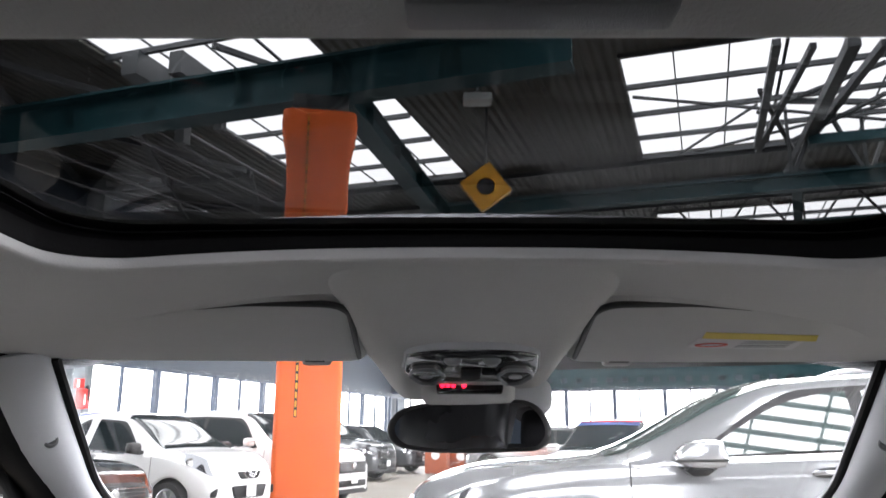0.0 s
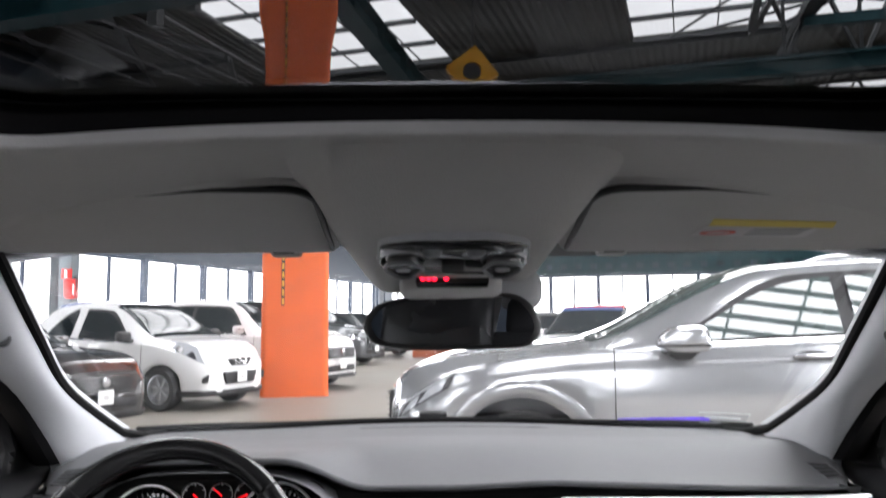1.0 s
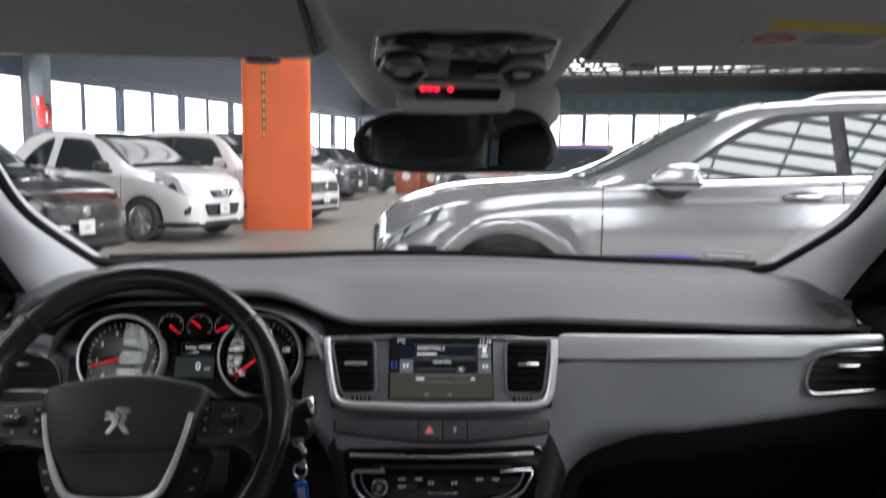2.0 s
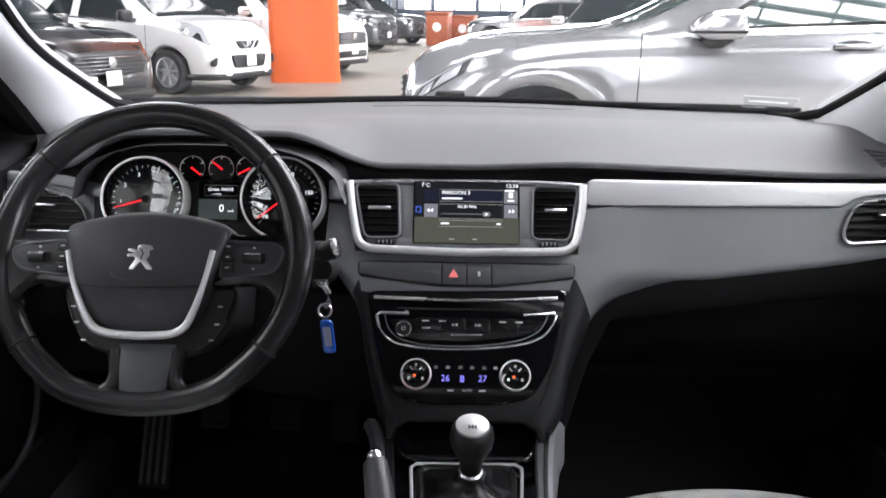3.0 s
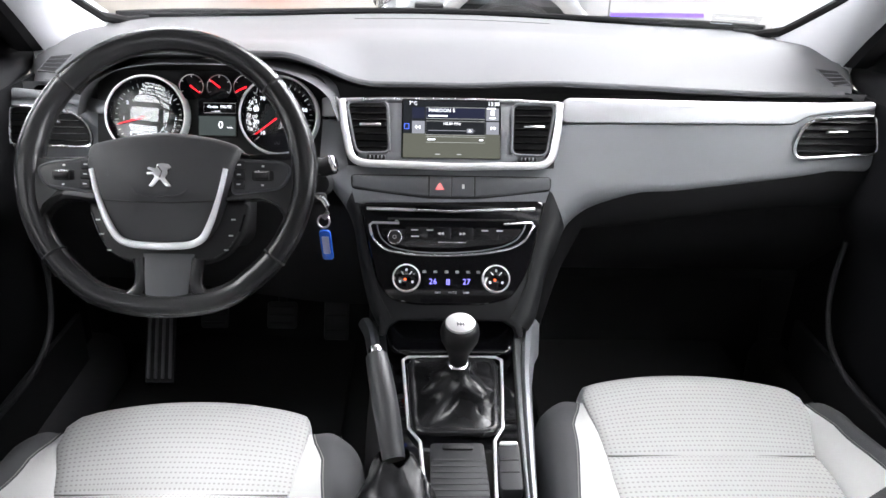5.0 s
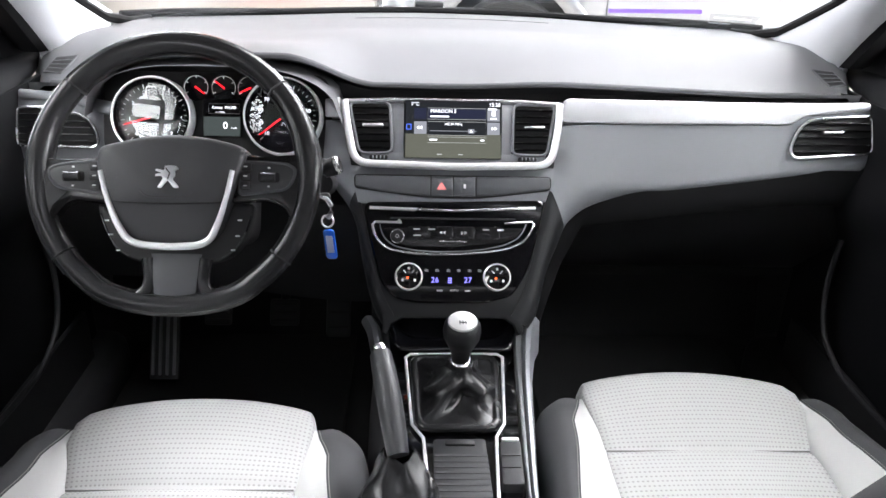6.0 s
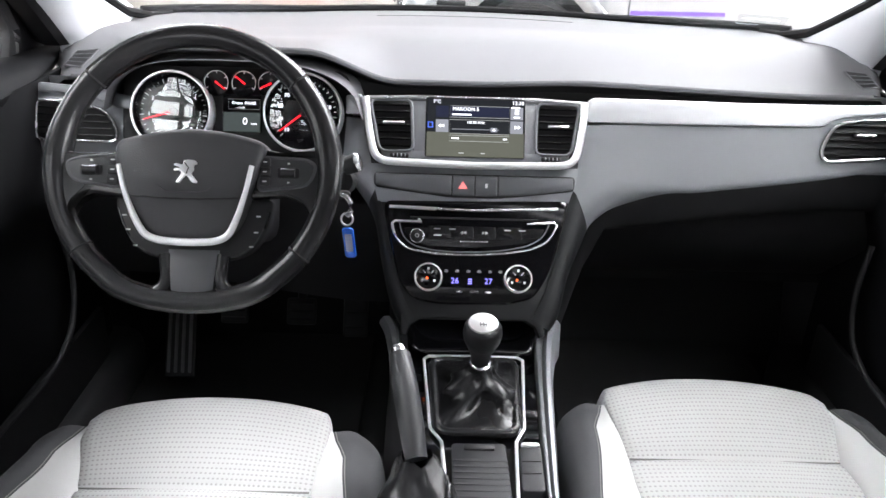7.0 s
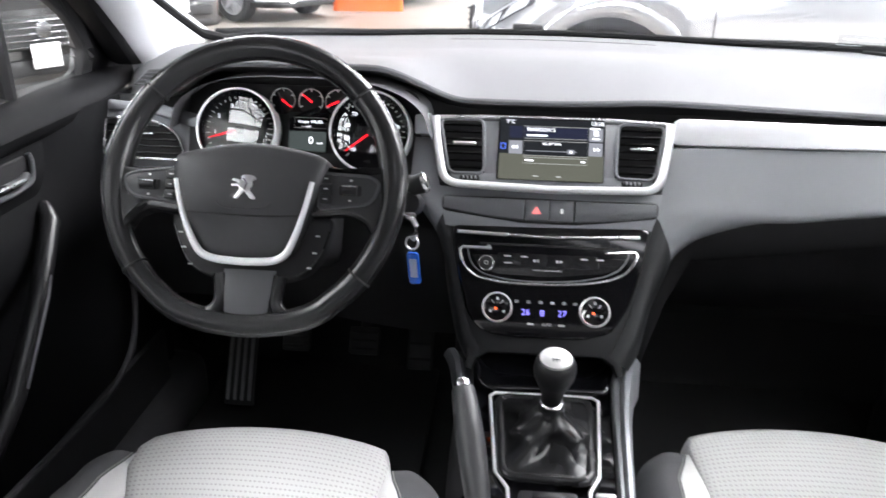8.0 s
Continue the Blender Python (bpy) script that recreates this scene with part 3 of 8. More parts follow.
def column():
    """The big orange column: a rounded square shaft that flares out under the girder."""
    c = HALL.inverted() @ Vector((-2.42, 12.08, 0))
    shaft = spline([0, 0.25, 3.2, 5.5, 5.9, 6.25, 6.55, 6.82], [0.39, 0.385, 0.38, 0.38, 0.395, 0.43, 0.47, 0.46])
    rows = []
    for z in (0, 0.25, 1.5, 3.2, 4.6, 5.5, 5.75, 6.0, 6.15, 6.3, 6.45, 6.6, 6.72, 6.82):
        h = shaft(z)
        rows.append([(c.x + x, c.y + y, z) for x, y in rounded(-1.42 * h, 1.42 * h, -h, h, 0.10 + 0.08 * smooth01(5.9, 6.9, z), 5)])
    bm = grid(rows, closed=True)
    turn = HALL @ Matrix.Translation(c) @ pose(0, 0, 0, 0, 0, 28) @ Matrix.Translation(-c)
    col = tagged(part("column", bm, ORANGE, m=turn), "orange painted steel-clad column standing on the floor", "column", kind="structure")
    part("capital", rbox(1.0, 0.7, 0.36, 0.03, 2, (c.x, c.y, 6.99)), STEEL, col, "dark steel bracket under the girder", m=turn)
    px = c.x - 0.20

    def face(z):
        return c.y - shaft(z) - 0.004
    part("marker_strip", rbox(0.055, 0.012, 2.1, 0.003, 1, (px, face(2.5), 2.53)), BLACK, col, "black and yellow hazard strip", m=turn)
    for i in range(14):
        part("yellow_dash", rbox(0.035, 0.012, 0.10, 0.002, 1, (px, face(2.5) - 0.004, 1.55 + 0.145 * i)), YELLOW, col, m=turn)
    part("marker_strip", tube([(px, face(z), z) for z in np.linspace(4.6, 6.75, 13)], 0.02, 6), BLACK, col, "black and yellow hazard strip", m=turn)
    for i in range(12):
        z = 4.7 + 0.175 * i
        part("yellow_dash", rbox(0.034, 0.02, 0.11, 0.002, 1, (px, face(z) - 0.014, z)), YELLOW, col, m=turn)


column()


def crane_block():
    t = empty("crane_hook_block", "yellow diamond-shaped crane pulley block hanging under the roof", "crane hook")
    m = pose(0.8, 16.5, 6.95, 90, 8, 0)
    ring = []
    bm = bmesh.new()
    n = 32
    for z in (-0.12, 0.12):
        outer, inner = [], []
        for i in range(n):
            a = 2 * math.pi * i / n
            s = 1 / max(abs(math.cos(a)) + abs(math.sin(a)), 0.01)
            outer.append(bm.verts.new((0.62 * s * math.cos(a), 0.62 * s * math.sin(a), z)))
            inner.append(bm.verts.new((0.22 * math.cos(a), 0.22 * math.sin(a), z)))
        ring.append((outer, inner))
    (o0, i0), (o1, i1) = ring
    for j in range(n):
        k = (j + 1) % n
        for q in ((o0[j], o0[k], i0[k], i0[j]), (o1[j], i1[j], i1[k], o1[k]), (o0[j], o1[j], o1[k], o0[k]), (i0[j], i0[k], i1[k], i1[j])):
            bm.faces.new(q)
    part("side_plate", bm, YELLOW, t, m=m, smooth=False)
    part("sheave", lathe([(0, -0.1), (0.2, -0.1), (0.2, 0.1), (0, 0.1)], 24), STEEL, t, m=m)
    part("rope", tube([(0.8, 16.5, 7.3), (0.85, 16.5, 9.2)], 0.03), STEEL, t)


crane_block()


def hall_lamp(x, y, z):
    t = empty("hall_lamp", "pale rectangular hall lamp hanging on a rod", "lamp")
    part("housing", rbox(0.5, 0.35, 0.14, 0.03), GREY_WALL, t, m=T(x, y, z))
    part("rod", tube([(x, y, z + 0.06), (x, y, ROOF_Z)], 0.018), GREY_WALL, t)
    part("bracket", rbox(0.12, 0.06, 0.10, 0.01), STEEL, t, m=T(x, y, z + 0.11))


hall_lamp(0.44, 11.6, 7.0)


def extinguisher():
    t = empty("fire_extinguisher", "red fire extinguisher on a grey post", "extinguisher")
    m = T(-11.14, 22.46, 2.24)
    part("cover", slab(soften([(-0.19, 0.27), (0.17, 0.27), (0.19, -0.25), (0.13, -0.33), (-0.10, -0.33), (-0.16, -0.25)], 0.05), 0.22, 0.03, 3), RED_PAINT, t, "red moulded cover", m=m @ pose(0, -0.11, 0, 90))
    part("strap", rbox(0.05, 0.01, 0.30, 0.003, 1, (0.13, -0.116, -0.05)), VIS_WHITE, t, "pale printed stripe", m=m)
    part("valve", rbox(0.10, 0.08, 0.10, 0.02), BLACK, t, m=m @ T(0.12, 0, 0.32))
    part("hose", tube([(0.12, 0, 0.34), (0.20, -0.05, 0.26), (0.215, -0.06, -0.1)], 0.018), BLACK, t, m=m)
    part("sign", rbox(0.32, 0.02, 0.28, 0.005), RED_PAINT, t, "red sign with white symbol", m=m @ T(-0.13, -0.02, 0.43))
    part("symbol", rbox(0.08, 0.02, 0.22, 0.005), VIS_WHITE, t, m=m @ T(-0.15, -0.034, 0.43))
    tagged(part("wall_post", rbox(0.68, 0.5, 9.2, 0.02, 1), mat("grey painted post", (0.13, 0.15, 0.16), 0.8, var=0.15, var_scale=0.8), m=T(-11.53, 22.85, 4.6)), "grey plastered post between the windows", "post", kind="structure")


extinguisher()


BIN = mat("dull orange plastic", (0.36, 0.085, 0.03), 0.5, var=0.2)


def bin_box(x, y, w, h, r):
    t = empty("orange_bin", "orange plastic box with a pale round badge on the floor", "bin")
    m = pose(x, y, 0, 0, 0, r)
    part("body", rbox(w, 0.7, h, 0.05, 2, (0, 0, h / 2)), BIN, t, m=m)
    part("lid", rbox(w + 0.06, 0.76, 0.08, 0.03, 2, (0, 0, h + 0.03)), BIN, t, m=m)
    part("badge", lathe([(0, 0), (0.14, 0), (0.14, 0.01), (0, 0.01)], 20), VIS_WHITE, t, m=m @ pose(0, -0.352, h * 0.6, 90))


bin_box(-0.45, 24.4, 0.7, 0.95, -10)
bin_box(0.35, 25.2, 0.75, 0.85, -10)


# ---- parked cars ----
def paint(name, col, metal=0.0):
    return mat(name, col, 0.28, metal, var=0.04, var_scale=1.0, coat=1.0, rough_var=0.1)


WHITE_PAINT = paint("white car paint", (0.78, 0.78, 0.78))
SILVER_PAINT = mat("silver car paint", (0.53, 0.54, 0.56), 0.16, 0.66, var=0.04, var_scale=1.0, coat=1.0)
BLACK_PAINT = paint("black brown car paint", (0.007, 0.006, 0.006))
GREY_PAINT = paint("dark grey car paint", (0.05, 0.055, 0.06), 0.3)
BLUE_PAINT = paint("blue car paint", (0.02, 0.06, 0.30), 0.2)
CAR_GLASS = mat("dark car glass", (0.012, 0.016, 0.018), 0.07, spec=0.11, var=0.3)
PALE_GLASS = mat("greenish car side glass", (0.05, 0.075, 0.072), 0.02, spec=1.0, var=0.1)
GRILLE_BAR = mat("dull grille chrome", (0.42, 0.42, 0.43), 0.2, 1.0)
TYRE = mat("tyre rubber", (0.012, 0.012, 0.012), 0.75, grain=0.5, grain_scale=120)
ALLOY = mat("silver alloy wheel", (0.55, 0.56, 0.58), 0.3, 0.9)
LENS = mat("clear headlamp lens", (0.55, 0.57, 0.60), 0.12, 0.3, coat=1.0)
VIOLET = mat("violet film", (0.13, 0.06, 0.70), 0.4)
BANNER_BLUE = mat("blue printed film", (0.05, 0.11, 0.30), 0.35)
LAMP_DARK = mat("dark headlamp inside", (0.03, 0.03, 0.035), 0.2)


def parked_car(m, label, colour, length, width, height, belt=0.60, hood=0.64, cowl=0.22, roof_front=0.02, roof_rear=-0.36, tail=0.62,
               wheel_r=0.31, axle_f=0.31, axle_r=-0.33, glass=None, rails=False, plate=True, group="", sheet=False, spoke=7, wheels=True, mirror=(0.22, 0.13, 0.15), face="bars", banner=False, post=None, snub=0.74, strip=False, mirror_back=0.0, mirror_drop=0.0, crease=False, dlo=(0.09, 0.8, 1.7), rear_cut=(0.5, 2.0), gap=0.045, mirror_paint=None, post_w=0.05):
    """A parked car, nose along +y, on the ground: lofted body with arches, glass, lamps, wheels and trim."""
    glass = glass or CAR_GLASS
    L, W, H = length, width / 2, height
    car = empty("car", label, "car", group)
    nose, rear = L / 2, -L / 2
    yb, yt, yr = cowl * L, roof_front * L, roof_rear * L      # windscreen foot, roof front, roof rear
    zh, zb = hood * H, belt * H
    top = spline([rear, rear + 0.04 * L, yr, (yr + yt) / 2, yt, yb, nose - 0.10 * L, nose - 0.03 * L, nose],
                 [tail * H * 0.96, tail * H * 1.05, 0.965 * H, H, 0.975 * H, zh, zh * 0.93, zh * (snub + 0.11), zh * snub])
    belt_f = spline([rear, yr, 0, yb, nose - 0.12 * L, nose], [tail * H * 0.9, zb * 1.06, zb * 1.01, zb * 0.97, zb * 0.87, zh * 0.60])
    plan = spline([rear, rear + 0.10 * L, -0.2 * L, 0.2 * L, nose - 0.16 * L, nose - 0.055 * L, nose - 0.018 * L, nose], [0.78 * W, 0.95 * W, W, W, 0.955 * W, 0.84 * W, 0.72 * W, (0.58 if snub > 0.7 else 0.50) * W])
    inset = spline([rear, yr, 0, yt, yb, nose - 0.1 * L, nose], [0.80, 0.70, 0.66, 0.66, 0.80, 0.82, 0.80])
    low = spline([rear, rear + 0.1 * L, axle_r * L, axle_f * L, nose - 0.08 * L, nose], [0.34, 0.24, 0.19, 0.19, 0.20, 0.26])
    af, ar, arch = axle_f * L, axle_r * L, wheel_r + gap

    def sill(y):
        z = low(y)
        for a in (af, ar):
            if abs(y - a) < arch:
                z = max(z, wheel_r + math.sqrt(arch * arch - (y - a) ** 2))
        return z

    def section(y):
        w, zt, zbl, zs = plan(y), top(y), min(belt_f(y), top(y) - 0.02), sill(y)
        zl = low(y)
        zm = max(zbl - 0.15 if crease else zl + 0.55 * (zbl - zl), zs + 0.04)
        zm = min(zm, zbl - 0.03)
        wt = w * inset(y)
        return [(w * 0.955, zs), (w * 0.985, zs + 0.45 * (zm - zs)), (w, zm), (w * (0.970 if crease else 0.985), zbl - (0.45 * (zbl - zm) if crease else 0.05 * (zbl - zl))), (w * 0.955, zbl),
                (wt + (w * 0.955 - wt) * 0.12, zt - 0.10 * (zt - zbl) - 0.012), (wt * 0.86, zt - 0.012), (wt * 0.45, zt - 0.002), (0, zt)]

    def at(y, s, off=0.0):
        """A point of the right-hand skin: s from 0 at the sill over 4 at the belt and 5 at the roof's edge to 8 at the centre line."""
        c = section(y)
        i = min(int(s), 7)
        u = s - i
        a, b = c[max(i - 1, 0)], c[min(i + 2, 8)]
        p, q = c[i], c[i + 1]
        k = []
        for j in (0, 1):
            m0, m1 = 0.35 * (q[j] - a[j]), 0.35 * (b[j] - p[j])
            if i == 4:
                m0 = m1 = q[j] - p[j]
            if crease and i == 1:
                m1 = 0.6 * (q[j] - p[j])
            if crease and i == 2:
                m0 = 1.5 * (q[j] - p[j])
            k.append((2 * u ** 3 - 3 * u ** 2 + 1) * p[j] + (u ** 3 - 2 * u ** 2 + u) * m0 + (-2 * u ** 3 + 3 * u ** 2) * q[j] + (u ** 3 - u ** 2) * m1)
        if off:
            k[0] += off * (1 if s < 5.3 else 0.3)
            k[1] += off * (0.15 if s < 5 else 1)
        return Vector((k[0], y, k[1]))

    ys = sorted(set(np.round(np.concatenate([np.linspace(rear, nose, 56), np.linspace(af - arch, af + arch, 15), np.linspace(ar - arch, ar + arch, 15),
                                             np.linspace(nose - 0.25, nose, 12)]), 4)))
    ss = [0, 0.5, 1, 1.5, 2, 2.5, 3, 3.5, 4, 4.25, 4.5, 4.75, 5, 5.3, 5.6, 6, 6.5, 7, 7.5, 8]
    rows = []
    for y in ys:
        half = [at(y, s) for s in ss]
        rows.append([Vector((-p.x, p.y, p.z)) for p in half] + half[-2::-1])
    bm = grid(rows)
    for k in (0, -1):
        edge = [v for v in bm.verts if abs(v.co.y - ys[k]) < 1e-6]
        edge.sort(key=lambda v: math.atan2(v.co.z - 0.5 * H * 0.9, v.co.x))
        bm.faces.new(edge)
    part("body", bm, colour, car, m=m)

    def patch(name, y0, y1, s0, s1, material, off=0.006, sides=(1, -1), n=14, k=6, parent=None, slant=(0, 0), label="", cut=None, flat=False):
        """A panel that follows the skin between two stations and two levels, on each side named; slant shifts the upper ends, cut lowers the top along the car."""
        made = None
        for sd in sides:
            rws = []
            for i in range(n + 1):
                u = i / n
                rws.append([])
                for j in range(k + 1):
                    v = j / k
                    y = (y0 + slant[0] * v) + ((y1 + slant[1] * v) - (y0 + slant[0] * v)) * u
                    p = at(y, s0 + (s1 - s0) * v * (cut(y) if cut else 1), off)
                    rws[-1].append((p.x * sd, p.y, p.z))
            if flat:                    # true flat glass: the mean plane of the opening
                q = np.array([v for r in rws for v in r])
                k3 = np.linalg.lstsq(np.c_[q[:, 1:], np.ones(len(q))], q[:, 0], rcond=None)[0]
                rws = [[(k3[0] * v[1] + k3[1] * v[2] + k3[2] + 0.006 * sd, v[1], v[2]) for v in r] for r in rws]
            made = part(name, solid(rws, 0.003), material, parent or car, label, m=m)
        return made

    # glass
    rws = []
    for i in range(11):
        y = yb - 0.03 + (yt + 0.05 - yb) * i / 10
        half = [at(y, s, 0.008) for s in (5.06, 5.3, 5.7, 6, 6.5, 7, 7.5, 8)]
        rws.append([(-p.x, p.y, p.z) for p in half] + [tuple(p) for p in half[-2::-1]])
    part("windscreen", solid(rws, 0.004), glass, car, m=m)
    if sheet:
        a, b = at(yb - 0.20, 7.2, 0.02), at(yb - 0.42, 7.2, 0.02)
        part("price_sheet", solid([[(0.10, a.y, a.z), (0.38, a.y, a.z - 0.01)], [(0.10, b.y, b.z), (0.38, b.y, b.z - 0.01)]], 0.002), VIS_WHITE, car, "white price sheet", m=m)
    pillar = (yt + yr) / 2 + 0.02 * L if post is None else post
    wf, wr = yb - dlo[0] * L, yr - 0.02 * L

    def arc(y):
        """How high the window opening reaches: it falls in a curve to the front and the rear."""
        a, b = (wf - y) / (dlo[1] * (yb - yt)), (y - wr) / rear_cut[0]
        return max(0.02, (1 - max(0, 1 - a) ** dlo[2]) * (1 - max(0, 1 - b) ** rear_cut[1]))

    def arc_out(y):
        return min(1, arc(y - 0.03 if y > pillar else y + 0.03) + 0.05)
    patch("window_seal", pillar + 0.02, wf + 0.03, 4.02, 4.93, BLACK, 0.003, n=22, cut=arc_out)
    patch("pillar_trim", pillar - post_w, pillar + post_w, 4.02, 4.93, colour if mirror_paint is not None else BLACK, 0.0045, n=2, cut=arc_out)
    patch("window_seal", wr, pillar - 0.02, 4.02, 4.93, BLACK, 0.003, n=18, cut=arc_out)
    patch("side_window", pillar + post_w - 0.01, wf, 4.08, 4.86, glass, n=22, cut=arc, flat=crease)
    patch("side_window", wr + 0.03, pillar - post_w + 0.01, 4.08, 4.86, glass, n=18, cut=arc, flat=crease)
    rws = [[(-at(y, s, 0.008).x, y, at(y, s, 0.008).z) for s in (5.4, 6, 7, 8)] + [tuple(at(y, s, 0.008)) for s in (7, 6, 5.4)] for y in np.linspace(rear + 0.045 * L, yr - 0.02, 7)]
    part("rear_window", solid(rws, 0.004), glass, car, m=m)
    # seams, handles, mirrors
    for y in (yb - 0.04 * L, pillar, yr + 0.06 * L):
        patch("door_seam", y, y + 0.008, 0.4, 3.98, BLACK, 0.002, n=1, k=12)
    patch("belt_trim", yr, wf, 3.985, 4.035, CHROME, 0.007, n=16, k=1)
    for y in (pillar + 0.22, yr + 0.20):
        for sd in (1, -1):
            p = at(y, 2.45 if crease else 2.9, 0.02)
            bowl = part("handle_bowl", lathe([(0, 0.004), (0.085, 0.004), (0.100, 0.001), (0.104, -0.006)], 28), DARK if crease else colour, car, m=m @ Matrix.Translation(((p.x - 0.020) * sd, p.y, p.z)) @ pose(0, 0, 0, 0, 90 * sd, 0) @ Matrix.Diagonal((0.40, 1.15, 1, 1)))
            part("door_handle", tube([((p.x - 0.016) * sd, p.y - 0.115, p.z + 0.010), ((p.x + 0.012) * sd, p.y - 0.08, p.z + 0.012), ((p.x + 0.014) * sd, p.y + 0.06, p.z + 0.012), ((p.x - 0.012) * sd, p.y + 0.11, p.z + 0.008)], 0.014, 8), colour, bowl, m=m)
    for sd in (1, -1):
        p = at(yb - 0.105 * L - mirror_back, 4.05, 0) - Vector((0, 0, mirror_drop))
        if face == "suv":
            shell = [(0.155, -0.020), (0.145, 0.030), (0.070, 0.090), (-0.070, 0.108), (-0.125, 0.090), (-0.145, 0.000), (-0.130, -0.048), (0.05, -0.055)]
            hang = m @ Matrix.Translation(((p.x + 0.04) * sd, p.y - 0.02, p.z + 0.050)) @ pose(0, 0, 0, 90, 0, 90 * sd)
            mir = part("wing_mirror", slab(soften([(q * sd, r) for q, r in shell][::sd], 0.03), 0.17, 0.03, 3), colour, car, "silver wing mirror with dark foot", m=hang @ T(0, 0, 0.17))
            part("mirror_band", slab(soften([(q * sd, r) for q, r in ((0.148, -0.008), (-0.138, 0.000), (-0.134, -0.018), (0.150, -0.020))][::sd], 0.004), 0.168, 0.006), BLACK, mir, "dark band along the mirror", m=hang @ T(0, 0, 0.176))
            part("mirror_foot", slab(soften([(q * sd, r) for q, r in ((0.12, -0.050), (-0.09, -0.048), (-0.03, -0.095), (0.05, -0.100))][::sd], 0.012), 0.15, 0.012), BLACK, mir, "black mirror foot", m=hang @ T(0, 0, 0.12))
            continue
        mir = part("wing_mirror", rbox(*mirror, 0.05, 3, ((p.x + 0.03 + mirror[0] / 2) * sd, p.y + 0.02, p.z + mirror[2] / 2 + 0.005)), mirror_paint or colour, car, m=m)
        part("mirror_band", rbox(mirror[0] * 0.8, 0.012, 0.012, 0.004, 1, ((p.x + 0.03 + mirror[0] / 2) * sd, p.y + 0.022 + mirror[1] / 2, p.z + mirror[2] * 0.62)), BLACK, mir, m=m)
        part("mirror_foot", rbox(0.12, 0.07, 0.05, 0.015, 2, ((p.x + 0.04) * sd, p.y + 0.03, p.z + 0.02)), BLACK, mir, m=m)
    # lamps, grille, bumper
    if face == "suv":
        patch("headlamp", nose - 0.092 * L, nose - 0.014 * L, 2.72, 3.95, LAMP_DARK, 0.008, n=12, k=6, slant=(-0.012 * L, -0.022 * L), label="clear headlamp with bright reflectors")
        for y0, y1, s0, s1 in ((0.082, 0.046, 2.86, 3.66), (0.042, 0.020, 2.84, 3.60)):
            patch("lamp_reflector", nose - y0 * L, nose - y1 * L, s0, s1, LENS, 0.014, n=6, k=4, slant=(-0.008 * L, -0.016 * L), label="bright reflector")
        patch("lamp_strip", nose - 0.088 * L, nose - 0.018 * L, 3.72, 3.88, LENS, 0.015, n=10, k=1, slant=(-0.020 * L, -0.021 * L))
    elif face == "bars":
        patch("headlamp", nose - 0.115 * L, nose - 0.012, 3.5, 4.45, LAMP_DARK, 0.010, n=8, k=4, slant=(0.02 * L, 0), label="dark headlamp behind clear lens")
        for sd in (1, -1):
            p = at(nose - 0.055 * L, 3.98, 0.010)
            part("lamp_bowl", lathe([(0, 0.006), (0.050, 0.004), (0.060, -0.01)], 18), CHROME, car, m=m @ Matrix.Translation((p.x * sd, p.y, p.z)) @ pose(0, 0, 0, -70, 0, -sd * 40))
        patch("lamp_strip", nose - 0.110 * L, nose - 0.016, 3.46, 3.62, LENS, 0.014, n=8, k=1)
        patch("lamp_strip", nose - 0.085 * L, nose - 0.02 * L, 3.95, 4.12, LENS, 0.014, n=8, k=1)
    else:
        patch("headlamp", nose - 0.185 * L, nose - 0.015 * L, 3.75, 5.1, LENS, 0.010, n=12, k=6, slant=(0.02 * L, -0.05 * L), label="large clear headlamp")
        patch("lamp_insert", nose - 0.085 * L, nose - 0.045 * L, 3.95, 4.5, LAMP_DARK, 0.013, n=6, k=4, slant=(0.01 * L, -0.02 * L))
        for sd in (1, -1):
            p = at(nose - 0.110 * L, 4.30, 0.016)
            part("lamp_bowl", lathe([(0, 0.008), (0.055, 0.005), (0.065, -0.01)], 18), CHROME, car, m=m @ Matrix.Translation((p.x * sd, p.y, p.z)) @ pose(0, 0, 0, -55, 0, -sd * 35))
    patch("tail_lamp", rear + 0.01, rear + 0.08 * L, 3.2, 4.4, RED_PAINT, 0.008, n=5, k=4)
    fw, fz = plan(nose), top(nose)
    if face in ("bars", "suv"):
        part("grille", rbox(fw * 1.7, 0.05, 0.20, 0.03, 2, (0, nose + 0.004, fz - 0.14)), BLACK, car, m=m)
        for i in range(5):
            part("grille_bar", rbox(fw * (1.64 - 0.03 * i), 0.026, 0.010, 0.004, 1, (0, nose + 0.036, fz - 0.065 - 0.038 * i)), GRILLE_BAR, car, m=m)
        part("lower_intake", rbox(fw * 1.75, 0.05, 0.11, 0.03, 2, (0, nose + 0.0, 0.375)), BLACK, car, m=m)
    else:
        part("grille", slab(soften([(-fw * 0.62, 0.045), (fw * 0.62, 0.045), (fw * 0.40, -0.055), (-fw * 0.40, -0.055)], 0.03), 0.06, 0.008), BLACK, car, m=m @ pose(0, nose + 0.020, fz - 0.045, 82, 0, 180))
        part("badge", lathe([(0, 0), (0.045, 0), (0.04, 0.012), (0, 0.016)], 20), CHROME, car, m=m @ pose(0, nose + 0.026, fz - 0.030, -82))
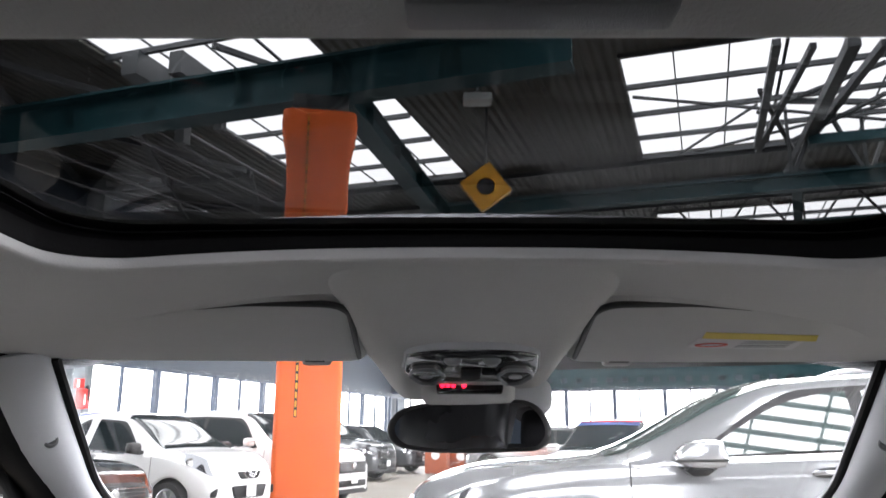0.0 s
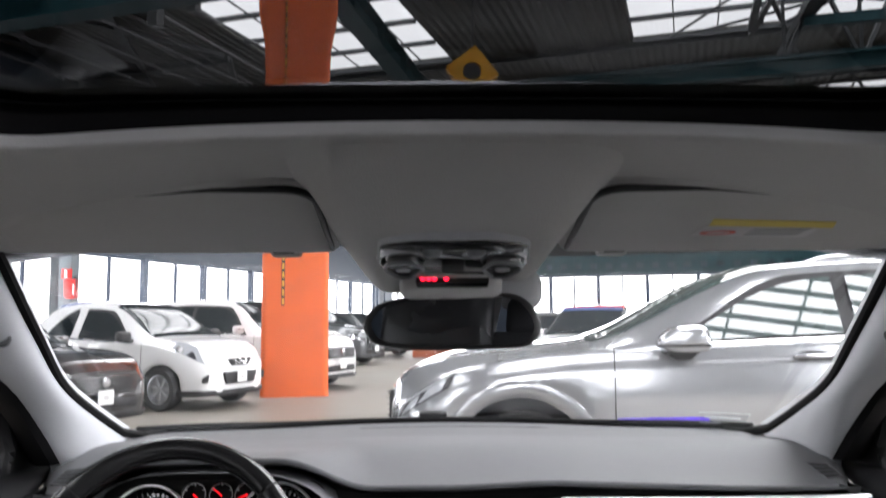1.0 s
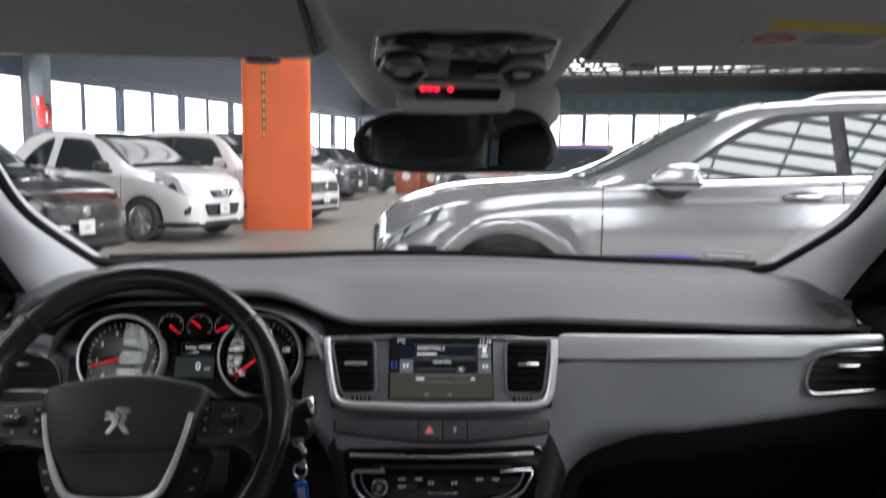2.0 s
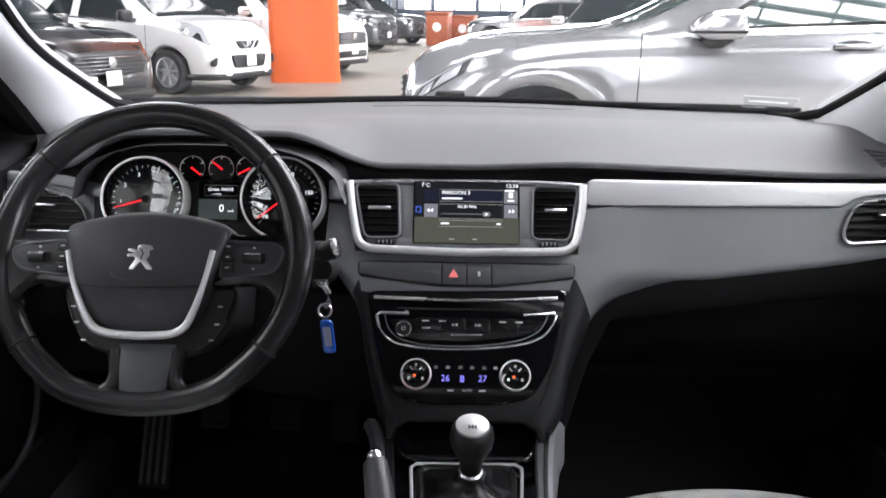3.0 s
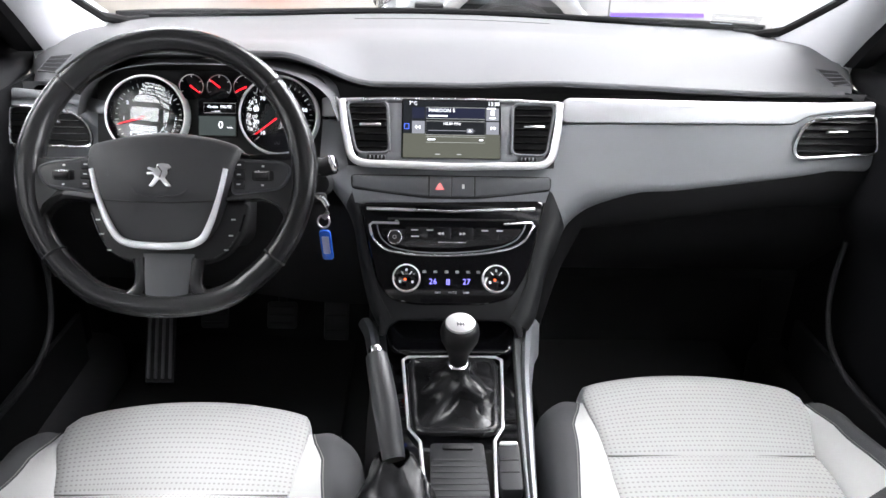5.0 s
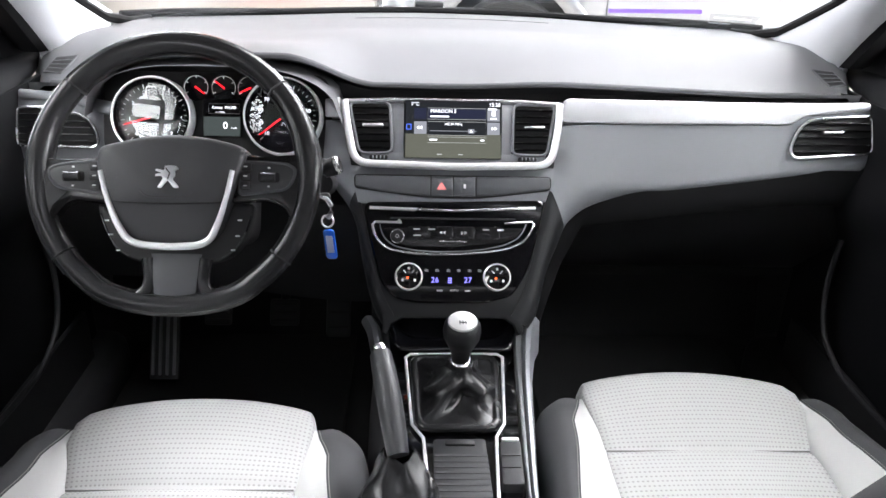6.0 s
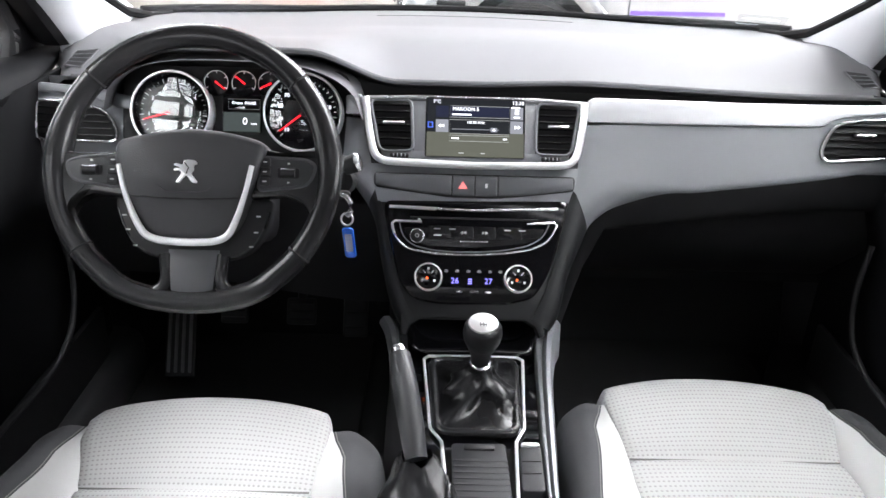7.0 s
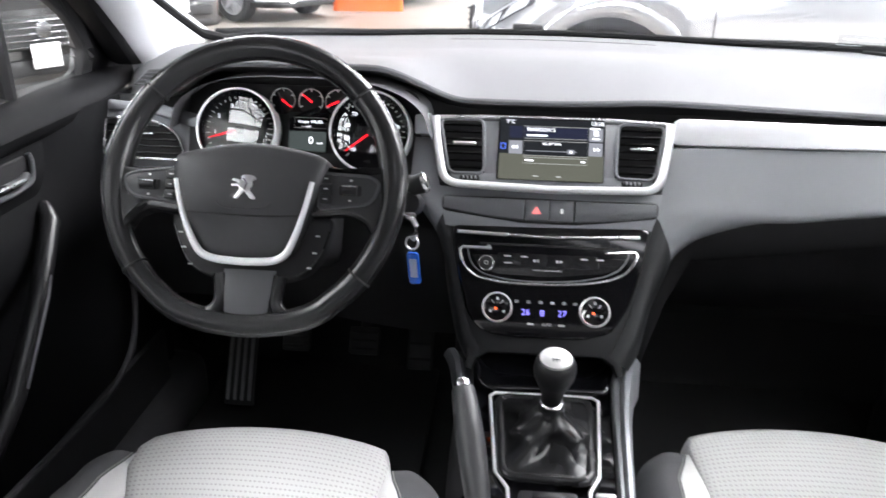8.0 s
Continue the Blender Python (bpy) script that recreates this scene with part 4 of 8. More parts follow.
        for sd in (1, -1):
            part("grille_bar", tube([(sd * fw * 0.34, nose + 0.018, fz - 0.012), (sd * fw * 0.20, nose + 0.026, fz - 0.078), (sd * 0.03, nose + 0.028, fz - 0.085)], 0.009, 6), CHROME, car, m=m)
            part("fog_recess", slab(soften([(-0.05, 0.075), (0.055, 0.01), (0.05, -0.06), (-0.03, -0.05)], 0.03), 0.05, 0.006), BLACK, car, m=m @ pose(sd * plan(nose - 0.12) * 0.93, nose - 0.075, 0.44, 90, 0, 180 - sd * 42) @ T(0, 0, 0.035) @ Matrix.Diagonal((-sd, 1, 1, 1)))
        part("lower_intake", slab(soften([(-fw * 0.85, 0.085), (fw * 0.85, 0.085), (fw * 0.70, -0.085), (-fw * 0.70, -0.085)], 0.04), 0.07, 0.008), BLACK, car, m=m @ pose(0, nose + 0.040, 0.44, 90, 0, 180))
    if face == "bars":
        part("badge", lathe([(0, 0), (0.055, 0), (0.05, 0.012), (0, 0.016)], 20), GRILLE_BAR, car, m=m @ pose(0, nose + 0.046, fz - 0.12, -90))
    if banner:
        for y0, y1, c0, mt, nm in ((0.02, 0.15, 5.6, BANNER_BLUE, "blue banner strip"), (0.02, 0.06, 7.0, RED_PAINT, "red banner strip")):
            rws = []
            for i in range(5):
                y = yt + 0.05 + y0 + (y1 - y0) * i / 4
                half = [at(y, s, 0.016 if mt is BANNER_BLUE else 0.021) for s in (c0, 6.7, 7.4, 8)]
                rws.append([(-p.x, p.y, p.z) for p in half] + [tuple(p) for p in half[-2::-1]])
            part("banner", solid(rws, 0.002), mt, car, nm, m=m)
    rws = []
    for z, o in ((0.20, -0.02), (0.23, 0.022), (0.27, 0.024), (0.285, 0.0)):
        rws.append([(x * (plan(y) + o), y + (o if abs(x) < 0.8 else 0), z) for x, y in [(-1, nose - 0.5), (-1, nose - 0.25), (-1, nose - 0.09), (-1, nose - 0.03), (-0.8, nose), (0, nose + 0.01), (0.8, nose), (1, nose - 0.03), (1, nose - 0.09), (1, nose - 0.25), (1, nose - 0.5)]])
    part("bumper_lip", grid(rws), BLACK, car, "dark lower bumper lip", m=m)
    if plate:
        part("number_plate", rbox(0.20, 0.012, 0.15, 0.006, 1, (0.02, nose + 0.075, 0.45)), VIS_WHITE, car, "blank white card in place of the number plate", m=m)
        part("plate_mark", rbox(0.07, 0.006, 0.05, 0.003, 1, (0.02, nose + 0.082, 0.45)), FADED, car, m=m)
    if strip:
        patch("sill_strip", 0.27, 0.79, 1.328, 1.372, VIOLET, 0.008, sides=(-1,), n=6, k=1, label="violet strip low on the door")
    if rails:
        for sd in (1, -1):
            pts = []
            for y in np.linspace(yr + 0.05, yt - 0.1, 25):
                p = at(y, 5.5, 0)
                pts.append((p.x * sd, y, p.z + 0.022 - 0.05 * smooth01(0.28, 0.02, yt - 0.1 - y) - 0.05 * smooth01(0.28, 0.02, y - yr - 0.05)))
            part("roof_rail", tube(pts, 0.014), ALLOY, car, m=m)
    # raised lips round the wheel openings
    def skin_x(y, z):
        lo, hi = 0.0, 4.0
        for _ in range(18):
            mid = (lo + hi) / 2
            lo, hi = (mid, hi) if at(y, mid).z < z else (lo, mid)
        return at(y, lo).x
    if crease:
        for a in (af, ar):
            for sd in (1, -1):
                rws = []
                for e in np.linspace(8, 172, 26):
                    ca, sa = math.cos(radians(e)), math.sin(radians(e))
                    rws.append([(sd * (skin_x(a + r * ca, wheel_r + r * sa) + o), a + r * ca, wheel_r + r * sa) for r, o in ((arch + 0.002, -0.02), (arch + 0.004, 0.012), (arch + 0.03, 0.019), (arch + 0.06, 0.016), (arch + 0.095, 0.004), (arch + 0.11, -0.004))])
                part("arch_lip", grid(rws), colour, car, m=m)
    # underside and wheels
    part("underbody", rbox(width * 0.80, L * 0.86, 0.45, 0.05, 1, (0, 0, 0.43)), BLACK, car, m=m)
    if wheels:
        for yy in (af, ar):
            for sd in (1, -1):
                mw = m @ pose(sd * (W - 0.115), yy, wheel_r, 0, 90 * sd, 0)
                r = wheel_r
                wheel = part("wheel", lathe([(r * 0.66, -0.09), (r * 0.95, -0.10), (r, -0.07), (r, 0.07), (r * 0.95, 0.10), (r * 0.68, 0.09), (r * 0.66, 0.05)], 36), TYRE, car, "black tyre on a silver spoked rim", m=mw)
                part("rim", lathe([(r * 0.68, 0.092), (r * 0.64, 0.095), (r * 0.61, 0.05), (r * 0.58, 0.02), (0, 0.02)], 36), ALLOY if spoke else BLACK, wheel, m=mw)
                for i in range(spoke):
                    a = 360 * i / spoke
                    part("spoke", rbox(r * 0.60, r * 0.15, 0.035, 0.012, 1, (r * 0.32, 0, 0.06)), ALLOY, wheel, m=mw @ pose(0, 0, 0, 0, 0, a))
                part("hub_cap", lathe([(0, 0.09), (r * 0.15, 0.085), (r * 0.17, 0.05)], 16), ALLOY, wheel, m=mw)
    return car


PARK = -115
parked_car(pose(-5.18, 4.89, 0, 0, 0, PARK), "black car with chrome grille bars and a white card", BLACK_PAINT, 4.77, 1.83, 1.48, hood=0.66, cowl=0.20, group="parked cars")
parked_car(pose(-5.71, 8.265, 0, 0, 0, PARK), "black-brown estate car with chrome grille, parked in a row", BLACK_PAINT, 4.77, 1.83, 1.48, hood=0.66, cowl=0.20, rails=True, group="parked cars")
parked_car(pose(-4.61, 11.03, 0, 0, 0, PARK), "white small hatchback with silver wheels, parked in a row", WHITE_PAINT, 3.83, 1.67, 1.53, belt=0.615, hood=0.665, cowl=0.265, roof_front=0.03,
           roof_rear=-0.27, tail=0.66, wheel_r=0.295, group="parked cars", face="small", snub=0.70, dlo=(0.10, 0.75, 1.5), rear_cut=(0.75, 2.6), mirror_paint=BLACK, post=-0.50, post_w=0.085)
parked_car(pose(-3.75, 14.03, 0, 0, 0, PARK), "white family car with dark windows, parked in a row", WHITE_PAINT, 4.35, 1.8, 1.64, hood=0.65, cowl=0.25, roof_front=0.06, roof_rear=-0.38, tail=0.70, group="parked cars")
parked_car(pose(-7.6, 18.2, 0, 0, 0, PARK), "dark blue people carrier with roof rails, parked behind", BLUE_PAINT, 4.5, 1.85, 1.72, rails=True, tail=0.75, group="parked cars")
parked_car(pose(-4.45, 18.0, 0, 0, 0, PARK), "white sport utility car with dark grille, parked in a row", WHITE_PAINT, 4.4, 1.82, 1.64, hood=0.66, wheel_r=0.34, group="parked cars")
parked_car(pose(-3.75, 21.4, 0, 0, 0, PARK), "dark grey sport utility car with a white price sheet", GREY_PAINT, 4.4, 1.82, 1.68, hood=0.66, wheel_r=0.34, sheet=True, group="parked cars")
parked_car(pose(-2.9, 25.6, 0, 0, 0, PARK), "dark grey car at the far end of the row", GREY_PAINT, 4.3, 1.8, 1.5, group="parked cars")
parked_car(pose(2.9, 13.2, 0, 0, 0, 150), "white hatchback with a blue banner along its windscreen", WHITE_PAINT, 4.1, 1.75, 1.5, tail=0.66, group="parked cars", banner=True)
parked_car(pose(2.6, 23.0, 0, 0, 0, 75), "silver car far down the hall", SILVER_PAINT, 4.3, 1.8, 1.45, group="parked cars")
parked_car(pose(1.93, 4.40, 0, 0, 0, 83), "silver sport utility car parked across, grey reflections on its doors", SILVER_PAINT, 4.42, 1.80, 1.63, belt=0.672, hood=0.685, cowl=0.22,
           roof_front=-0.04, roof_rear=-0.38, tail=0.66, wheel_r=0.35, gap=0.075, axle_f=0.306, crease=True, face="suv", rails=True, dlo=(0.115, 0.85, 2.1), axle_r=-0.32, glass=PALE_GLASS, group="parked cars", spoke=10, mirror=(0.20, 0.26, 0.15), post=-0.55, strip=True, mirror_back=0.075, mirror_drop=0.045)



# ---- the car cabin: shell ----
STK = plane_at((0, 0.300, 0.950), (0, 0.538, 0.843))       # centre stack
RGT = plane_at((0, 0.305, 0.950), (0, 0.37, 0.93))         # fascia
CLU = plane_at((0, 0.280, 0.930), (0, 0.37, 0.93))         # instruments
SCR = plane_at((-0.001, 0.295, 0.907), (0, 0.475, 0.880))  # touch screen
WHL = plane_at((-0.367, 0.0, 0.927), (0, 0.47, 0.883))  # steering wheel


def screen_foot(x):
    return 1.01 - 0.60 * x * x


def roof_z(x, y):
    """The headliner's height: crowned across, falling towards the windscreen."""
    return 1.392 - 0.05 * (abs(x) / 0.6) ** 2.4 * (1 - 0.55 * smooth01(-0.40, 0.05, y)) - 0.03 * smooth01(-0.40, 0.15, y) - 0.05 * smooth01(-1.2, -2.0, y)


def opening(x0, x1, y0, y1, r):
    """A rounded rectangle with evenly divided sides; two of them pair point by point."""
    pts = rounded(x0, x1, y0, y1, r, 6)
    per = len(pts) // 4
    out = []
    for i, p in enumerate(pts):
        out.append(p)
        if (i + 1) % per == 0:
            q = pts[(i + 1) % len(pts)]
            out += [(p[0] + (q[0] - p[0]) * k / 24, p[1] + (q[1] - p[1]) * k / 24) for k in range(1, 24)]
    return out


HOLE = (-0.366, 0.366, -1.86, -0.403)


def ring_at(grow, r=0.065):
    return opening(HOLE[0] - grow, HOLE[1] + grow, HOLE[2] - grow, HOLE[3] + grow, max(0.01, r + grow))


def headliner():
    rows = []
    hole, edge = ring_at(0.03), opening(-0.62, 0.62, -2.3, 0.10, 0.02)
    for f in np.linspace(1, 0, 13):
        rows.append([(a[0] + (b[0] - a[0]) * f, a[1] + (b[1] - a[1]) * f) for a, b in zip(hole, edge)])
    rings = [[(x, y, roof_z(x, y)) for x, y in row] for row in rows]
    for grow, up in ((0.020, 0.0), (0.012, 0.0), (0.006, 0.0003), (0.002, 0.0012), (0.0003, 0.0025), (0.0, 0.004), (0.0008, 0.0075), (0.0024, 0.0125)):
        rings.append([(x, y, roof_z(x, y) + up) for x, y in ring_at(grow)])
    return tagged(part("ceiling", grid(rings, True), HEADLINER, recalc=False), "light grey woven headliner round a panoramic glass roof", "ceiling", kind="structure")


headliner()


def glass_roof():
    t = empty("roof_window", "dark tinted panoramic glass roof in a black frame", "roof window", kind="structure")
    z = roof_z(0, -0.7)
    rows = [[(x, y, z + 0.029 - 0.012 * (x / 0.45) ** 2) for x in np.linspace(-0.45, 0.45, 9)] for y in np.linspace(-1.95, -0.368, 9)]
    pane = part("pane", solid(rows, 0.005), TINT, t)
    pane.visible_shadow = False

    def at(grow, up):
        return [(x, y, z + up - 0.05 * (abs(x) / 0.6) ** 2.4 * (1 if up < 0.02 else 0.3)) for x, y in ring_at(grow)]
    part("frame", grid([at(0.006, 0.0105), at(0.004, 0.0125), at(0.003, 0.017), at(0.002, 0.0215), at(0.0, 0.0245), at(-0.010, 0.0255), at(-0.010, 0.0265)], True), SEAL, t, "black printed border and rubber of the glass")
    part("outer_frame", grid([at(-0.008, 0.038), at(0.085, 0.038), at(0.085, 0.012)], True), SEAL, t)
    # cross beam with the blind's pull grip
    zb = z + 0.012
    part("cross_beam", rbox(0.80, 0.14, 0.022, 0.008, 3, (0, -0.865, zb)), HEADLINER, t, "grey cross beam under the glass roof")
    part("blind_grip", rbox(0.10, 0.02, 0.006, 0.003, 2, (0.01, -0.822, zb - 0.012)), PANEL, t)


glass_roof()


def windscreen():
    t = empty("window_1", "curved clear windscreen with a black border", "windscreen", kind="structure")

    def at(u, v):
        x = -0.80 + 1.60 * u
        k = 1 - 0.19 * v
        foot, head = 1.04 - 0.62 * x * x, 0.14 - 0.16 * x * x
        y = foot + (head - foot) * v
        return (x * k, y, 0.985 + (1.368 - 0.985) * v - 0.02 * (x / 0.8) ** 2 + 0.035 * math.sin(math.pi * v))
    rows = [[at(u, v) for u in np.linspace(0, 1, 21)] for v in np.linspace(0, 1, 11)]
    pane = part("pane", solid(rows, 0.005), CLEAR, t)
    pane.visible_shadow = False
    part("border", grid([[tuple(Vector(at(u, v)) - Vector((0, 0.004, 0.003))) for u in np.linspace(0.07, 0.93, 41)] for v in (-0.03, 0.0, 0.03)]), SEAL, t, "black printed border along the foot")
    c = [(0.563, 0.752, 1.044), (0.676, 0.752, 1.039), (0.669, 0.764, 1.017), (0.566, 0.764, 1.021)]
    card = part("inspection_card", solid([c[:2], [c[3], c[2]]], 0.001), SMOKE, t, "small clear card at the foot of the windscreen")
    part("card_edge", tube(c, 0.0008, 6, True), RAIL, card)
    part("card_line", tube([(0.575, 0.756, 1.033), (0.655, 0.756, 1.029)], 0.0016, 6), RAIL, card)


windscreen()


def pillar(s):
    """The windscreen pillar's pale trim from the dash up to the headliner."""
    inner = [spline([0, 0.25, 0.5, 0.75, 1], c) for c in ((0.668, 0.664, 0.656, 0.637, 0.600), (0.66, 0.50, 0.35, 0.22, 0.03), (1.012, 1.075, 1.140, 1.225, 1.345))]
    outer = [spline([0, 0.25, 0.5, 0.75, 1], c) for c in ((0.686, 0.690, 0.684, 0.668, 0.645), (0.43, 0.36, 0.27, 0.12, -0.05), (0.998, 1.072, 1.140, 1.218, 1.332))]
    rows = []
    for i in range(-1, 17):
        v = max(0, i) / 16
        low = Vector((0, 0.015, -0.06)) if i < 0 else Vector((0, 0, 0))
        a, b = low + Vector([f(v) for f in inner]), low + Vector([f(v) for f in outer])
        row = [a + Vector((0.02, 0.06, 0.01))]
        for j in range(9):
            u = j / 8
            row.append(a + (b - a) * u + Vector((-0.022, -0.030, 0.006)) * math.sin(math.pi * u) ** 0.7)
        row.append(b + Vector((0.02, 0.0, 0)))
        rows.append([(s * p.x, p.y, p.z) for p in row])
    ob = part("pillar", solid(rows, 0.004), PILLAR)
    tagged(ob, "pale grey windscreen pillar trim", "pillar", kind="structure")
    part("cap", lathe([(0, 0.003), (0.006, 0.003), (0.0075, 0.005), (0.010, 0.004), (0.011, 0.0), (0.010, -0.006)], 18), SPOKE_GREY, ob, "small dark screw cap", m=pose(s * 0.6335, 0.128, 1.2275, 75, 0, -s * 30))
    part("screen_edge", tube([(s * 0.62, screen_foot(0.62) - 0.02, 1.004), (s * 0.648, 0.715, 1.006)] + [(s * (inner[0](v) - 0.007), inner[1](v) - 0.002, inner[2](v) + 0.001) for v in np.linspace(0.06, 1, 16)], 0.009, 8), SEAL, ob, "thin black edge against the glass")
    part("door_rubber", grid([[(s * (outer[0](v) + dx), outer[1](v) + dy, outer[2](v) + 0.002) for v in np.linspace(0, 1, 17)] for dx, dy in ((-0.004, 0.0), (0.010, -0.022), (0.035, -0.022), (0.075, 0.02))]), SEAL, ob, "black rubber behind the trim")
    # black door seal behind it
    pts = [(s * 0.775, 0.58, 0.99), (s * 0.755, 0.48, 1.08), (s * 0.72, 0.33, 1.19), (s * 0.675, 0.14, 1.305), (s * 0.655, -0.1, 1.345), (s * 0.645, -0.6, 1.36), (s * 0.645, -1.2, 1.35), (s * 0.66, -1.9, 1.30)]
    tagged(part("trim", tube(pts, 0.033, 10), SEAL), "black rubber door seal along the roof edge", "trim", kind="structure")


pillar(-1)
pillar(1)


def body_outside():
    """The car's own bonnet beyond the windscreen, its scuttle and roof skin."""
    t = empty("bonnet", "silver bonnet seen along the windscreen's foot", "bonnet", kind="structure")
    rows = []
    for v in np.linspace(0, 1, 12):
        rows.append([(x * 0.84, 1.10 - 0.50 * x * x * (1 - v) + 0.95 * v - 0.25 * x * x * v, 0.985 - 0.02 * x * x - 0.05 * v - 0.19 * v ** 2.2) for x in np.linspace(-1, 1, 17)])
    part("panel", solid(rows, 0.01), SILVER_PAINT, t)
    part("nozzle", rbox(0.075, 0.035, 0.016, 0.006, 2, (-0.03, 1.11, 1.000)), BLACK, t)


body_outside()


def door(s, name):
    """A front door: armrest, grip, opener, pocket, window."""
    t = empty(name, "charcoal car door with grip, chrome opener and window above", "door", kind="structure")

    def skin(z, y):
        return 0.735 - 0.030 * smooth01(0.10, 0.26, y) + 0.02 * smooth01(0.95, 0.6, z) - 0.03 * math.exp(-((z - 0.80) / 0.06) ** 2)
    rows = []
    for z in np.linspace(0.40, 0.965, 26):
        rows.append([(s * skin(z, y), y, z - 0.03 * smooth01(0.2, -0.5, y) * (z > 0.9)) for y in np.linspace(-0.75, 0.46, 22)])
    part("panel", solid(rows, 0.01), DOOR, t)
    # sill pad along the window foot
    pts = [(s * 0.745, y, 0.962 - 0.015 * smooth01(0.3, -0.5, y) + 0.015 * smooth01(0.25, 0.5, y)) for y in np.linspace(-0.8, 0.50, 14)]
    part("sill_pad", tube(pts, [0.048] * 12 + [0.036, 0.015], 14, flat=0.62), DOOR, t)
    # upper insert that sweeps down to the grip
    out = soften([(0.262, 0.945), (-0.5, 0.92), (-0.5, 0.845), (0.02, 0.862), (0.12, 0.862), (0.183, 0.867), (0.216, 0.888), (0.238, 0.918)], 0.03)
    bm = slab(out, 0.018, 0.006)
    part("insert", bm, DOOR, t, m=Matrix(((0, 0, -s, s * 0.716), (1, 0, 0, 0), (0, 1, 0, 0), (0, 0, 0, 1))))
    part("opener_bowl", slab(soften([(0.112, 0.927), (-0.06, 0.927), (-0.06, 0.889), (0.060, 0.886), (0.104, 0.892)], 0.012), 0.010, 0.002), BLACK, t, "black opener recess", m=Matrix(((0, 0, -s, s * 0.7145), (1, 0, 0, 0), (0, 1, 0, 0), (0, 0, 0, 1))))
    part("bowl_rim", tube(soften([(s * 0.713, 0.112, 0.928), (s * 0.711, 0.114, 0.915), (s * 0.710, 0.108, 0.891), (s * 0.711, 0.066, 0.885), (s * 0.713, -0.05, 0.889)], 0.012, closed=False), 0.0040, 8), SURROUND, t, "rounded rim of the opener recess")
    part("opener", tube([(s * 0.706, -0.05, 0.9035), (s * 0.704, 0.03, 0.9015), (s * 0.705, 0.080, 0.9005), (s * 0.712, 0.099, 0.9010)], 0.0050, 8), CHROME, t, "chrome door opener")
    part("grip", tube([(s * 0.715, 0.125, 0.845), (s * 0.690, 0.098, 0.835), (s * 0.680, 0.03, 0.757), (s * 0.680, -0.06, 0.652), (s * 0.70, -0.13, 0.57)], 0.014, 10), LEATHER, t, "dark door grip")
    part("grip_inlay", tube([(s * 0.682, 0.085, 0.825), (s * 0.668, 0.03, 0.757), (s * 0.668, -0.05, 0.662)], 0.0035, 8), RAIL_GREY, t, "satin strip on the grip")
    part("armrest", rbox(0.09, 0.55, 0.07, 0.03, 3, (s * 0.705, -0.42, 0.735)), LEATHER, t)
    part("pocket", solid([[(s * 0.70, y, z) for y in np.linspace(-0.6, 0.38, 12)] for z in np.linspace(0.36, 0.515, 5)], 0.01), BLACK, t)
    part("pocket_lip", tube(soften([(s * 0.700, 0.300, 0.72), (s * 0.688, 0.290, 0.64), (s * 0.685, 0.275, 0.594), (s * 0.685, 0.248, 0.546), (s * 0.685, 0.181, 0.518), (s * 0.685, 0.098, 0.517), (s * 0.685, -0.10, 0.53), (s * 0.69, -0.55, 0.54)], 0.03, closed=False), 0.0055, 8), DARK, t, "rounded lip of the door pocket")
    # mirror corner, frame and pane
    sail = soften([(0.330, 0.972), (0.362, 1.030), (0.330, 1.080), (0.275, 1.116), (0.20, 1.165), (0.10, 1.220), (0.15, 1.275), (0.35, 1.160), (0.52, 1.060), (0.56, 0.972)], 0.02)
    part("mirror_corner", slab(sail, 0.012, 0.004), BLACK, t, "black corner panel ahead of the window", m=Matrix(((0, 0, -s, s * 0.750), (1, 0, 0, 0), (0, 1, 0, 0), (0, 0, 0, 1))))
    part("window_post", tube([(s * 0.764, 0.165, 0.96), (s * 0.740, 0.125, 1.24)], 0.014, 8), BLACK, t)
    fr = [(s * 0.768, 0.372, 0.975), (s * 0.762, 0.385, 1.05), (s * 0.735, 0.27, 1.18), (s * 0.70, 0.06, 1.29), (s * 0.68, -0.3, 1.335), (s * 0.68, -0.78, 1.335), (s * 0.755, -0.80, 0.985)]
    part("window_frame", tube(soften(fr, 0.05), 0.019, 8, True), BLACK, t)
    rows = [[(s * (0.770 - 0.075 * v), 0.385 - 0.36 * v - 1.17 * u + 0.30 * u * v, 0.97 + 0.36 * v) for u in np.linspace(0, 1, 8)] for v in np.linspace(0, 1, 8)]
    pane = part("pane", solid(rows, 0.004), SMOKE, t)
    pane.visible_shadow = False
    return t


door(-1, "door_1")
door(1, "door_2")


